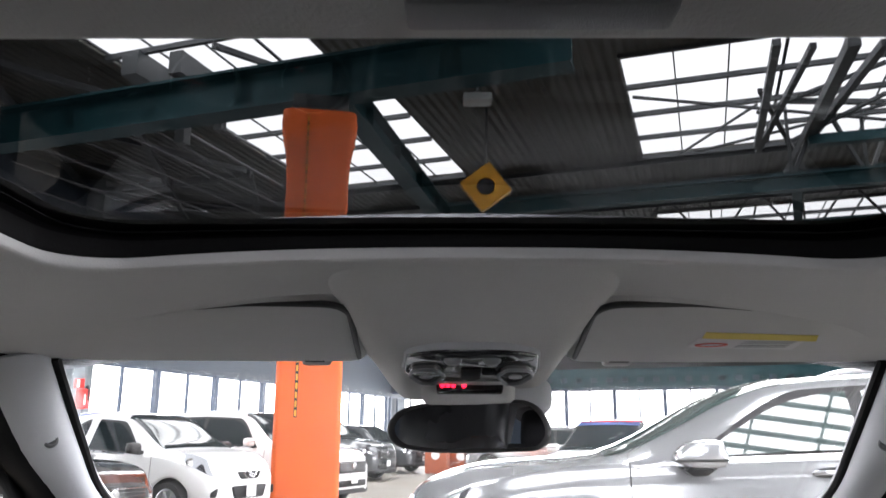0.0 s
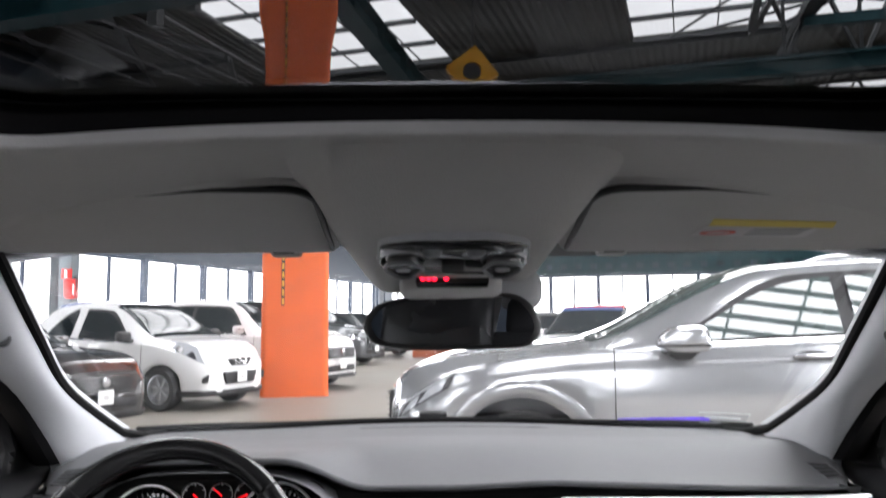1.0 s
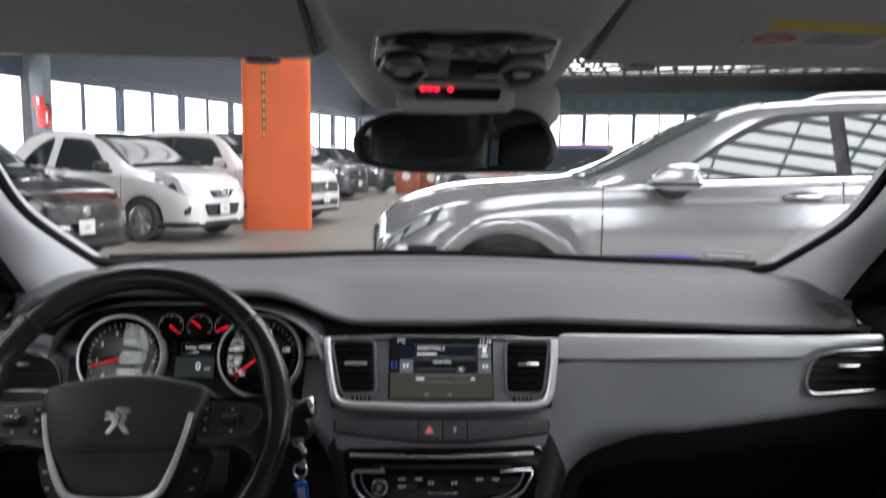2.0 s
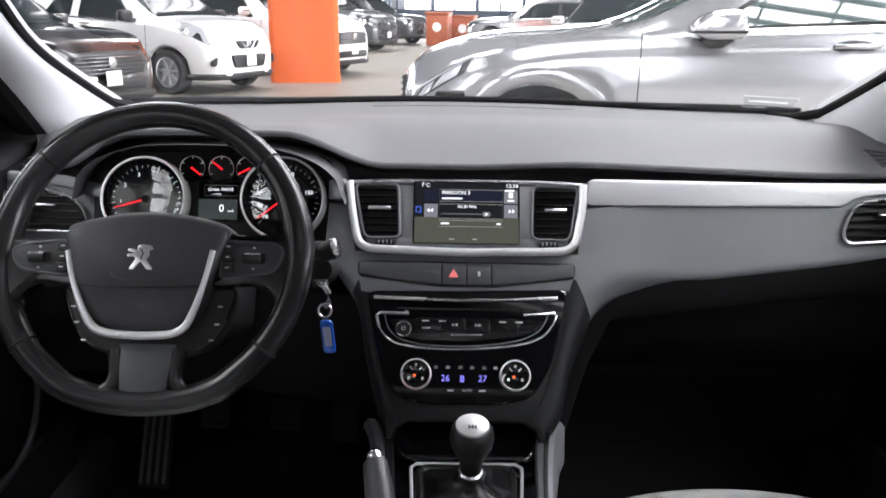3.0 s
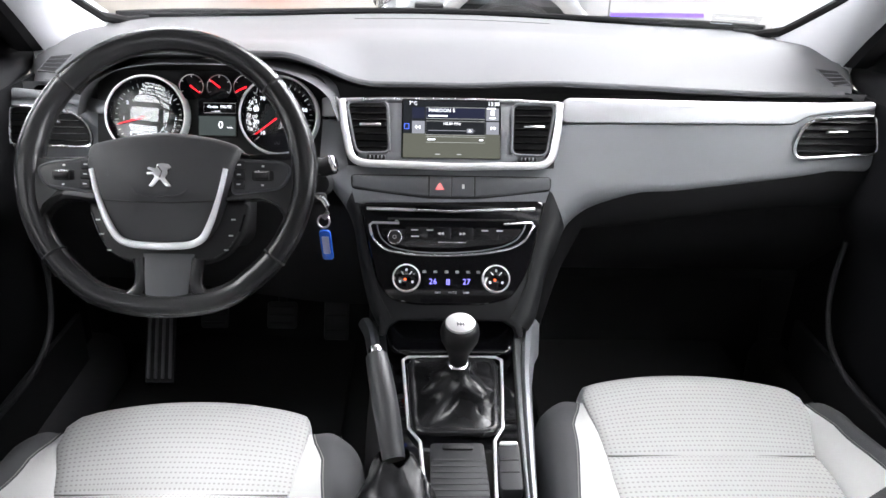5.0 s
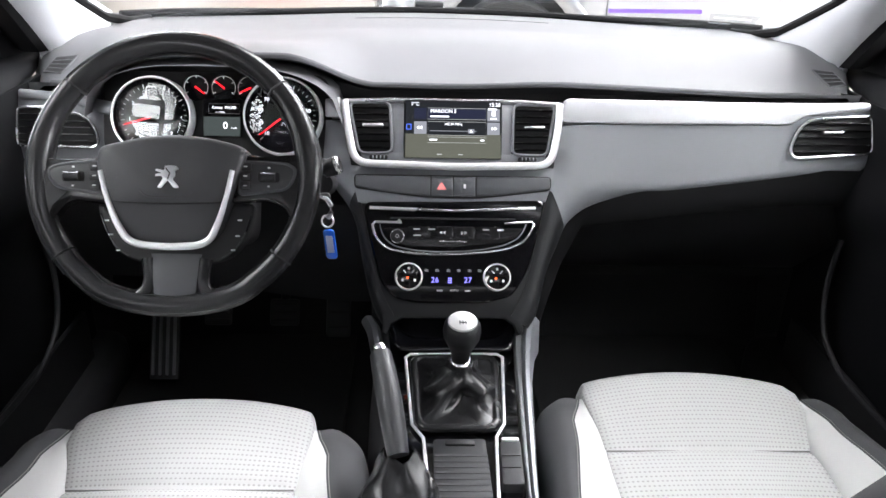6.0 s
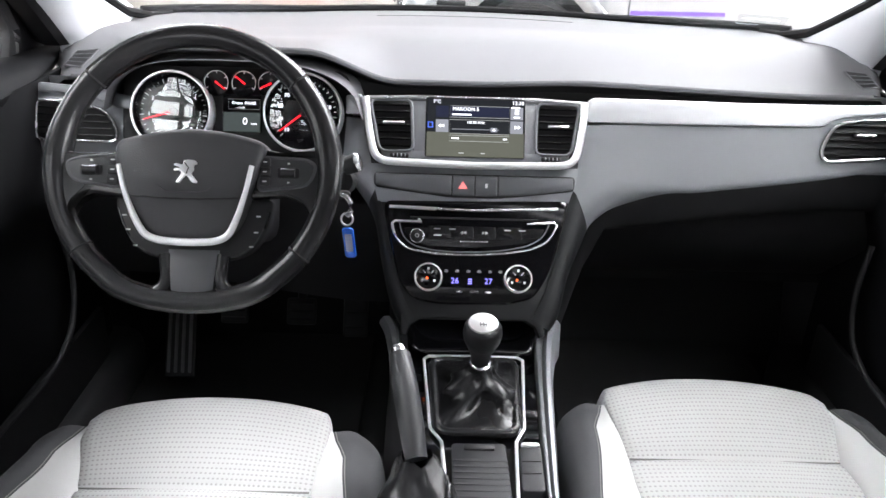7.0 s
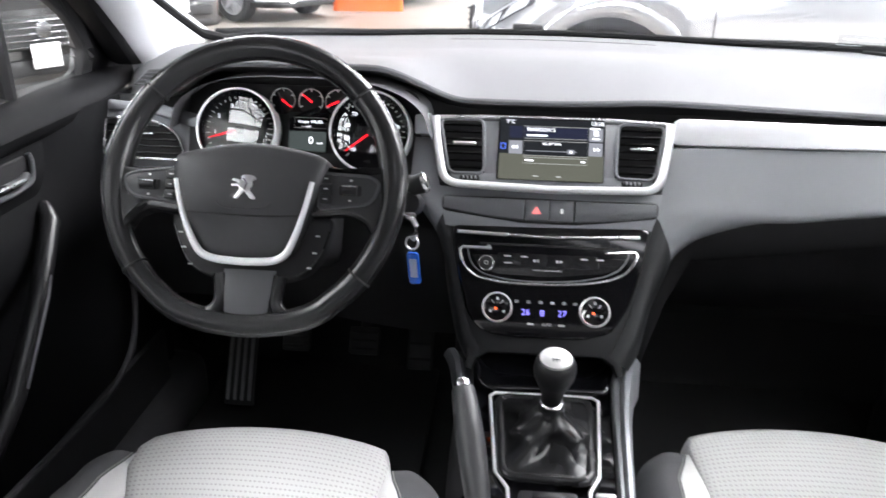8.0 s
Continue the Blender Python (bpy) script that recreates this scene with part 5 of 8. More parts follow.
def shell():
    """Floor, side sills, rear doors, tail and roof skin that close the cabin."""
    f = empty("floor_pan", "black carpeted car floor and footwells", "car floor", kind="structure")
    part("carpet", rbox(1.5, 3.6, 0.05, 0.01, 1, (0, -0.95, 0.29)), CARPET, f)
    part("bulkhead", solid([[(x, 0.62 + 0.18 * v, 0.30 + 0.55 * v) for x in np.linspace(-0.76, 0.76, 7)] for v in np.linspace(0, 1, 6)], 0.03), CARPET, f)
    for s in (-1, 1):
        part("kick_panel", rbox(0.05, 0.75, 0.62, 0.02, 2, (s * 0.765, 0.66, 0.60)), DARK, f)
        part("sill", rbox(0.12, 1.25, 0.14, 0.04, 3, (s * 0.72, -0.12, 0.345)), DARK, f)
        part("mat", rbox(0.46, 0.72, 0.015, 0.006, 2, (s * 0.42, 0.28, 0.325)), CARPET, f, "black floor mat")
    w = empty("wall_rear", "dark rear cabin trim with side windows and tailgate", "cabin trim", kind="structure")
    for s in (-1, 1):
        part("rear_door", rbox(0.08, 1.2, 0.62, 0.02, 2, (s * 0.75, -1.42, 0.66)), DARK, w)
        part("centre_pillar", rbox(0.07, 0.14, 0.50, 0.02, 2), PILLAR, w, m=pose(s * 0.705, -0.84, 1.13, 0, -s * 13, 0))
        part("rear_pillar", rbox(0.10, 0.45, 0.50, 0.03, 2), PILLAR, w, m=pose(s * 0.68, -1.95, 1.10, 0, -s * 13, 0))
        part("rear_side_glass", rbox(0.006, 0.95, 0.40, 0.001, 1), PRIVACY, w, "dark privacy glass", m=pose(s * 0.725, -1.35, 1.15, 0, -s * 13, 0))
        part("roof_rim", rbox(0.10, 2.4, 0.05, 0.02, 2, (s * 0.655, -1.0, 1.375)), SILVER_PAINT, w)
    part("tailgate", rbox(1.35, 0.10, 0.75, 0.03, 2, (0, -2.45, 0.62)), DARK, w)
    part("tail_pillar", rbox(1.30, 0.08, 0.12, 0.03, 2, (0, -2.33, 1.29)), DARK, w)
    part("rear_glass", rbox(1.15, 0.006, 0.40, 0.001, 1), TINT, w, "dark privacy glass", m=pose(0, -2.40, 1.12, -14, 0, 0))
    roof_front = [[(x, 0.14 - 0.16 * x * x + (-0.363 - 0.14 + 0.16 * x * x) * v, 1.385 + 0.062 * math.sin(v * math.pi / 2) - 0.05 * abs(x / 0.62) ** 2.2) for x in np.linspace(-0.62, 0.62, 13)] for v in np.linspace(0, 1, 6)]
    part("roof_skin", solid(roof_front, 0.006), SILVER_PAINT, w)
    r = empty("rear_bench", "dark rear bench seat with headrests", "seat")
    part("cushion", rbox(1.25, 0.50, 0.20, 0.06, 3, (0, -1.55, 0.50)), SIDE_CLOTH, r)
    part("backrest", rbox(1.25, 0.16, 0.62, 0.06, 3), SIDE_CLOTH, r, m=pose(0, -1.92, 0.85, 18, 0, 0))
    for x in (-0.4, 0.4):
        part("headrest", rbox(0.26, 0.10, 0.16, 0.04, 3), SIDE_CLOTH, r, m=pose(x, -2.02, 1.20, 15, 0, 0))


shell()


# ---- sun visors, roof console, mirror ----
def visor(s):
    lab = "grey sun visor folded up, yellow and white warning label" if s > 0 else "plain grey sun visor folded up"
    t = empty("sun_visor", lab, "sun visor", "sun visors")
    # flat shape in x (outwards) and y (forward)
    out = soften([(0.136, -0.235), (0.150, -0.268), (0.235, -0.260), (0.33, -0.222), (0.46, -0.185), (0.60, -0.165), (0.625, 0.09), (0.30, 0.10), (0.150, 0.10)], 0.035)
    bm = bmesh.new()
    n = len(out)
    c = Vector((0.38, -0.08))
    rings = []
    for f, dz in ((1.0, 0.012), (1.0, -0.004), (0.97, -0.010), (0.85, -0.013), (0.4, -0.013)):
        ring = []
        for p in out:
            q = c + (Vector(p) - c) * f
            ring.append(bm.verts.new((s * q.x, q.y, roof_z(0.3, q.y) + 0.007 - 0.009 * smooth01(-0.27, -0.16, q.y) + dz * (1 if dz > 0 else 0.35 + 0.65 * smooth01(-0.26, -0.08, q.y)))))
        rings.append(ring)
    for a, b in zip(rings, rings[1:]):
        for j in range(n):
            bm.faces.new((a[j], a[(j + 1) % n], b[(j + 1) % n], b[j]))
    bm.faces.new(rings[-1])
    bm.faces.new(rings[0][::-1])
    part("panel", bm, HEADLINER, t)
    rim = soften([(0.158, 0.06), (0.146, -0.10), (0.137, -0.225), (0.150, -0.266), (0.235, -0.260), (0.31, -0.232)], 0.02, closed=False)
    part("gap", tube([(s * x, y, roof_z(0.3, y) - 0.004 - 0.006 * smooth01(-0.2, 0.0, y)) for x, y in rim], [0.0040 * (1 - 0.96 * smooth01(0.15, 0.30, x)) for x, y in rim], 8), DARK, t, "dark gap round the visor")
    part("clip", rbox(0.042, 0.022, 0.014, 0.005, 2, (s * 0.225, 0.088, roof_z(0.3, 0.085) - 0.012)), HEADLINER, t)
    part("clip_slot", rbox(0.030, 0.006, 0.006, 0.002, 2, (s * 0.225, 0.070, roof_z(0.3, 0.085) - 0.013)), DARK, t)
    if s > 0:
        def on(x, y, dz=0.0):
            return (x, y, roof_z(0.3, y) - 0.0066 - 0.0085 * smooth01(-0.26, -0.08, y) - 0.001 * smooth01(-0.2, 0.1, y) - dz)
        part("label_strip", solid([[on(x, -0.150 + 0.10 * (x - 0.28)) for x in (0.284, 0.36, 0.425)], [on(x, -0.122 + 0.10 * (x - 0.28)) for x in (0.288, 0.36, 0.435)]], 0.0006), VIS_YELLOW, t, "yellow warning strip")
        part("label_sheet", solid([[on(x, -0.1215 + 0.10 * (x - 0.28)) for x in (0.284, 0.35, 0.420)], [on(x, -0.066 + 0.10 * (x - 0.28)) for x in (0.284, 0.35, 0.428)]], 0.0006), FADED, t, "white warning label")
        part("label_symbol", lathe([(0.015, 0), (0.020, 0), (0.020, 0.001), (0.015, 0.001)], 20), VIS_RED, t, "red ring symbol", m=Matrix.Translation(on(0.308, -0.093, 0.003)))
        for i in range(4):
            part("label_line", solid([[on(0.345, -0.108 + 0.011 * i, 0.001), on(0.41, -0.108 + 0.011 * i, 0.001)], [on(0.345, -0.105 + 0.011 * i, 0.001), on(0.41, -0.105 + 0.011 * i, 0.001)]], 0.0004), PANEL, t)


visor(-1)
visor(1)


def roof_console():
    t = empty("roof_console", "grey roof console with two reading lamps and a red warning display", "roof console")
    rows = []
    for v in np.linspace(0, 1, 20):
        y = -0.40 + 0.50 * v
        drop = 0.034 * smooth01(-0.40, -0.28, y) + 0.030 * smooth01(-0.36, -0.21, y) + 0.008 * smooth01(-0.2, 0.1, y)
        row = []
        for u in np.linspace(-1, 1, 33):
            a = abs(u)
            k = 1.0 if a < 0.50 else 0.5 + 0.5 * math.cos(math.pi * (a - 0.50) / 0.50)
            x = u * (0.160 + 0.008 * v)
            row.append((x, y, roof_z(x, y) - drop * k + 0.004 - 0.006 * smooth01(-0.40, -0.32, y) * (1 - u * u)))
        rows.append(row)
    part("housing", grid(rows), HEADLINER, t)
    # lamp unit: follows a tilted plate facing back and down
    mp = Matrix.Translation((0, -0.195, 1.321)) @ pose(0, 0, 0, 172.5, 0, 0)
    mp = mp @ Matrix.Diagonal((1, 0.72, 1, 1))
    unit = soften([(-0.070, 0.085), (-0.034, 0.108), (0.034, 0.108), (0.070, 0.085), (0.078, -0.03), (0.062, -0.105), (-0.062, -0.105), (-0.078, -0.03)], 0.016)
    part("bezel", slab([(x * 1.03, y * 1.012) for x, y in unit], 0.03, 0.003), PILLAR, t, "thin grey surround", m=mp @ T(0, 0, 0.006))
    part("lamp_unit", slab(unit, 0.03, 0.003), PIANO, t, "glossy black lamp unit", m=mp @ T(0, 0, 0.009))
    for s in (-1, 1):
        pod = soften([(s * 0.066, 0.020), (s * 0.040, 0.030), (s * 0.030, -0.020), (s * 0.044, -0.088), (s * 0.060, -0.078), (s * 0.071, -0.02)], 0.012)
        lamp = part("reading_lamp", slab(pod, 0.006, 0.002), SMOKE_LENS, t, "smoky lamp lens", m=mp @ T(0, 0, 0.013))
        part("lamp_ring", tube([(x, y, 0.0145) for x, y in pod], 0.0020, 8, True), PANEL, lamp, "pale ring round the lens", m=mp)
        part("lamp_reflector", lathe([(0, 0.001), (0.007, 0.002), (0.009, 0.0)], 16), PILLAR, lamp, m=mp @ T(s * 0.052, -0.035, 0.0125) @ Matrix.Diagonal((1, 1.3, 1, 1)))
        part("button", lathe([(0, 0.006), (0.006, 0.0055), (0.009, 0.003), (0.010, 0)], 18), PANEL, t, "round grey button", m=mp @ T(s * 0.021, 0.070, 0.010) @ Matrix.Diagonal((1, 1.3, 1, 1)))
    part("button", rbox(0.024, 0.060, 0.006, 0.003, 2), BLACK, t, m=mp @ T(0, -0.03, 0.010))
    # warning display below
    md = plane_at((0.0, -0.060, 1.303), (0, 0.30, 0.954))
    part("display", slab(rounded(-0.042, 0.045, -0.008, 0.008, 0.003), 0.03, 0.001), PIANO, t, "black strip with red warning lamps", m=md)
    for x in (-0.034, -0.027, -0.020, -0.006):
        part("warning_lamp", slab(rounded(x - 0.003, x + 0.003, -0.0045, 0.0045, 0.002, 2), 0.002, 0), RED_LED, t, "lit red lamp", m=md @ T(0, 0, 0.002))
    part("display_hood", rbox(0.125, 0.06, 0.040, 0.012, 3, (0.0, -0.018, 1.298)), HEADLINER, t)


roof_console()


def inner_mirror():
    t = empty("rear_view_mirror", "black-framed rear-view mirror under the roof console", "mirror")
    m = plane_at((-0.008, -0.030, 1.2515), (0, -0.01, 1.0)) @ pose(0, 0, 0, 0, -11.0, 0.8) @ Matrix.Diagonal((1.03, 1, 1, 1))
    top = [(-0.1030, -0.0045), (-0.0995, 0.0075), (-0.086, 0.0215), (-0.062, 0.0285), (-0.039, 0.0310), (0.0815, 0.0325), (0.1005, 0.0215), (0.1125, -0.003),
           (0.1115, -0.020), (0.0985, -0.034), (0.03, -0.0362), (-0.0385, -0.0362), (-0.0877, -0.0290), (-0.1000, -0.0160)]
    out = soften(top, 0.012, 3)
    part("housing", slab(out, 0.028, 0.008, 3), BLACK, t, m=m)
    part("glass", slab([(x * 0.91 + 0.004, y * 0.85) for x, y in out], 0.004, 0), MIRROR, t, "mirror glass", m=m @ T(0, 0, 0.0022), smooth=False)
    part("stalk", tube([(0.03, 0.0, 1.255), (0.045, 0.05, 1.29), (0.05, 0.10, 1.33)], 0.012, 8), BLACK, t)
    part("sensor_cover", rbox(0.085, 0.07, 0.05, 0.018, 3, (0.072, 0.005, 1.290)), PILLAR, t, "grey sensor cover")


inner_mirror()


# ---- dashboard ----
def hump(x):
    return smooth01(-0.64, -0.52, x) * (1 - smooth01(-0.28, -0.13, x))


def lip(x):
    """Rear edge of the top pad."""
    h = hump(x)
    return 0.33 - 0.055 * h + 0.02 * smooth01(0.5, 0.74, abs(x)), 0.979 + 0.009 * smooth01(0.0, 0.2, x) - 0.016 * smooth01(0, 0.7, x) + 0.055 * h - 0.012 * smooth01(0.45, 0.72, -x)


def pad_z(x, v):
    """Height of the top pad, v from its rear edge to the windscreen."""
    z0 = lip(x)[1]
    h = hump(x)
    flat = 0.995 + 0.016 * smooth01(0.3, 0.7, abs(x))
    return -0.05 * max(0.0, (abs(x) - 0.672) / 0.040) ** 2 + z0 + (flat - z0) * smooth01(0, 0.45 if h > 0.02 else 0.35, v) + 0.012 * math.sin(math.pi * min(1, v * 1.6)) * (1 - h * 0.4) * (v < 0.625)


def pad_edge(y):
    """Half the width of the top pad, which widens towards the windscreen."""
    return min(0.79, 0.682 + 0.30 * max(0.0, y - 0.30))


def pad_point(x, y, up=0.0):
    y0, y1 = lip(x)[0], screen_foot(x) + 0.02
    return (x, y, pad_z(x, (y - y0) / (y1 - y0)) + up)


def sweep(inner, knee, rim, first=0.0, last=None):
    """A fascia skin between an inner edge and a knee line, rolling under to a rim; it turns from the stack's tilt to the fascia's."""
    def place(x, y, deep):
        w = smooth01(0.155, 0.34, abs(x))
        return (STK @ Vector((x, y, -0.004 - deep))).lerp(RGT @ Vector((x, y, -deep)), w)
    n = len(inner)
    lines = [[spline(range(n), [q[k] for q in line]) for k in (0, 1)] for line in (inner, knee, rim)]
    rows = []
    for i in np.linspace(first, n - 1 if last is None else last, 8 * n):
        a, b, c = (Vector((f(i), g(i))) for f, g in lines)
        row = []
        for u in (-0.06, 0, 0.2, 0.4, 0.6, 0.75, 0.86):
            q = a.lerp(b, u)
            row.append(place(q.x, q.y, 0.008 if u < 0 else 0.0))
        for k in range(7):
            e = math.radians(90 * k / 6)
            q = b.lerp(c, 0.10 + 0.90 * math.sin(e)) if k else b.lerp(a, 0.04)
            row.append(place(q.x, q.y, 0.026 * (1 - math.cos(e))))
        d = c + (c - b).normalized() * 0.002
        row.append(place(d.x, d.y, 0.05))
        rows.append(row)
    return grid(rows)


def dashboard():
    t = empty("dashboard", "charcoal dashboard with satin trim, screen, vents and centre stack", "dashboard")

    rows = []
    xs = np.linspace(-0.712, 0.712, 75)
    for v in np.linspace(0, 1, 22):
        row = []
        for x in xs:
            y0 = lip(x)[0]
            y1 = screen_foot(x) + 0.02
            y, z = y0 + (y1 - y0) * v, pad_z(x, v)
            row.append((x * pad_edge(y) / 0.712, y, z))
        rows.append(row)
    # roll the rear edge under
    roll = []
    for k, (dy, dz) in enumerate(((0.030, -0.014), (0.010, -0.012), (-0.001, -0.008), (-0.002, -0.003))):
        roll.append([(x * pad_edge(lip(x)[0]) / 0.712, lip(x)[0] + dy, lip(x)[1] + dz) for x in xs])
    part("top_pad", grid(roll + rows), DASH, t)
    part("screen_strip", tube([(x, screen_foot(x) - 0.012, pad_point(x, screen_foot(x) - 0.012)[2] + 0.004) for x in np.linspace(-0.67, 0.67, 41)], 0.009, 8), SEAL, t, "black rubber strip against the windscreen")
    # seam line across the pad near the screen
    part("pad_seam", tube([(x, screen_foot(x) - 0.10, pad_point(x, screen_foot(x) - 0.10)[2]) for x in np.linspace(-0.20, 0.24, 15)], 0.0010, 6), BLACK, t)
    # recess under the pad, then the fascia backing
    part("backing", grid([[(x, lip(x)[0] + 0.029, lip(x)[1] - 0.013) for x in xs], [(x, 0.372, 0.955 + 0.045 * hump(x)) for x in xs], [(x, 0.33, 0.90) for x in xs], [(x, 0.30, 0.83) for x in xs], [(x, 0.33, 0.70) for x in xs],
                         [(x, 0.50, 0.55) for x in xs]]), BLACK, t)
    # fascia, passenger side: satin band over one grey panel that sweeps down beside the centre stack
    band = soften([(0.181, 0.0135), (0.45, 0.0120), (0.60, 0.0135), (0.692, 0.0160), (0.692, 0.0025), (0.655, 0.000), (0.60, -0.006), (0.578, -0.0095), (0.563, -0.0195), (0.553, -0.0228), (0.37, -0.0250), (0.176, -0.0265)], 0.010)
    part("satin_band", slab(band, 0.02, 0.003), BRUSHED, t, "bright satin aluminium band", m=RGT @ T(0, 0, 0.006))
    flow = ([(0.092, -0.340), (0.112, -0.300), (0.132, -0.225), (0.146, -0.165), (0.160, -0.120), (0.176, -0.032), (0.25, -0.0275), (0.35, -0.027), (0.45, -0.0255), (0.552, -0.0240), (0.578, -0.011), (0.604, -0.0050), (0.66, 0.001), (0.693, 0.004)],
                               [(0.100, -0.346), (0.116, -0.308), (0.138, -0.236), (0.152, -0.178), (0.166, -0.133), (0.206, -0.1200), (0.276, -0.1230), (0.35, -0.1265), (0.42, -0.1184), (0.50, -0.109), (0.5635, -0.1003), (0.61, -0.0945), (0.66, -0.0885), (0.695, -0.084)],
                               [(0.122, -0.3586), (0.134, -0.339), (0.1526, -0.267), (0.171, -0.223), (0.189, -0.185), (0.226, -0.1585), (0.283, -0.146), (0.35, -0.139), (0.42, -0.131), (0.50, -0.121), (0.5635, -0.113), (0.61, -0.107), (0.66, -0.101), (0.697, -0.097)])
    part("fascia_panel", sweep(*flow, first=3.70), FASCIA, t, "grey passenger fascia")
    # lower end of the same sweep, its shade put into a darker colour
    part("stack_flank", sweep(*flow, last=3.68), SHADED_GREY, t, "grey flank of the centre stack, darkened for shade")
    # driver side fascia
    pan = [(-0.195, -0.029), (-0.205, -0.03), (-0.205, -0.10), (-0.545, -0.10), (-0.545, -0.02), (-0.60, -0.006), (-0.66, 0.0), (-0.697, 0.004), (-0.700, -0.11), (-0.64, -0.12), (-0.40, -0.14), (-0.22, -0.13), (-0.195, -0.11)]
    part("fascia_panel", slab(pan, 0.03, 0.004), FASCIA, t, "grey driver fascia", m=RGT)
    flow = ([(-0.092, -0.340), (-0.112, -0.300), (-0.132, -0.225), (-0.146, -0.165), (-0.160, -0.120), (-0.170, -0.070), (-0.176, -0.032), (-0.190, -0.028), (-0.206, -0.027)],
                               [(-0.096, -0.346), (-0.115, -0.304), (-0.135, -0.230), (-0.148, -0.172), (-0.160, -0.140), (-0.176, -0.128), (-0.190, -0.114), (-0.200, -0.108), (-0.210, -0.105)],
                               [(-0.107, -0.360), (-0.127, -0.320), (-0.1454, -0.2456), (-0.156, -0.190), (-0.170, -0.157), (-0.185, -0.137), (-0.197, -0.122), (-0.206, -0.116), (-0.214, -0.113)])
    part("fascia_panel", sweep(*flow, first=3.80), FASCIA, t, "grey fascia between stack and steering column")
    # again the lower end of the sweep, coloured darker for shade
    part("stack_flank", sweep(*flow, last=3.78), SHADED_GREY, t, "grey flank of the centre stack, darkened for shade")
    band = soften([(-0.536, 0.000), (-0.545, -0.006), (-0.60, 0.006), (-0.693, 0.013), (-0.693, -0.003), (-0.66, -0.003), (-0.60, -0.012), (-0.560, -0.026), (-0.540, -0.026)], 0.006)
    # same trim as the bright band; darker colour stands in for dark reflections
    part("satin_band", slab(band, 0.02, 0.003), RAIL_GREY, t, "satin band, darkened for what it reflects", m=RGT @ T(0, 0, 0.006))
    band = soften([(-0.208, 0.006), (-0.182, 0.009), (-0.180, -0.024), (-0.208, -0.024)], 0.004)
    part("satin_band", slab(band, 0.02, 0.003), BRUSHED, t, "bright satin aluminium band", m=RGT @ T(0, 0, 0.006))
    # lower lip of the fascia rolling under, then the footwell's dark back
    rows = []
    for v in np.linspace(0, 1, 14):
        row = []
        for x in np.linspace(0.135, 0.745, 22):
            k = smooth01(0.14, 0.65, x)
            zt, yt = 0.818 + 0.042 * k, 0.248 + 0.016 * k
            depth = 0.075 + 0.30 * (1 - smooth01(0.13, 0.225, x))
            a = min(1, v / 0.6)
            row.append((x, yt + 0.006 + 0.02 * a ** 3 + (0.22 * (v - 0.6) / 0.4 if v > 0.6 else 0), zt - depth * a ** 0.9 - (0.02 * (v - 0.6) if v > 0.6 else 0)))
        rows.append(row)
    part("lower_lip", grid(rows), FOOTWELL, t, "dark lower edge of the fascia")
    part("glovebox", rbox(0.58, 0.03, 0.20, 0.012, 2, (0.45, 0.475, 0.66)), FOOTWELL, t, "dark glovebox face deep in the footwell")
    rows = [[(x, 0.262 + 0.07 * v, 0.838 - 0.05 * smooth01(-0.6, -0.15, x) - 0.22 * v) for x in np.linspace(-0.74, -0.13, 14)] for v in np.linspace(0, 1, 8)]
    part("knee_panel", grid(rows), DARK, t, "dark panel under the steering column")
    return t


DASHBOARD = dashboard()


def outlet(t, m, outline, slats, name, y0, y1, thumb, bright=True):
    """An air outlet: chrome surround, dark throat, slats and a slider."""
    out = soften(outline, 0.012)
    v = part(name, slab(out, 0.035, 0.002), BLACK, t, "air vent with dark slats", m=m)
    part("surround", tube([(x, y, 0.004) for x, y in out], 0.0025 if bright else 0.0024, 8, True), CHROME if bright else PANEL, v, "chrome surround" if bright else "grey surround", m=m)
    for i in range(slats):
        y = y0 + (y1 - y0) * (i + 0.5) / slats

        def edge(side):
            hits = []
            for (ax, ay), (bx, by) in zip(out, out[1:] + out[:1]):
                if (ay - y) * (by - y) <= 0 and ay != by:
                    hits.append(ax + (bx - ax) * (y - ay) / (by - ay))
            return (min(hits) if side < 0 else max(hits)) if hits else 0
        a, b = edge(-1) + 0.004, edge(1) - 0.004
        if b - a < 0.02:
            continue
        part("slat", rbox(b - a, 0.0018, 0.016, 0.0007, 1, ((a + b) / 2, y, 0.001)), KEY_BLACK, v, m=m)
    part("slider", rbox(0.034, 0.0045, 0.010, 0.002, 2, (thumb[0], thumb[1], 0.008)), CHROME, v, "chrome slider", m=m)
    return v


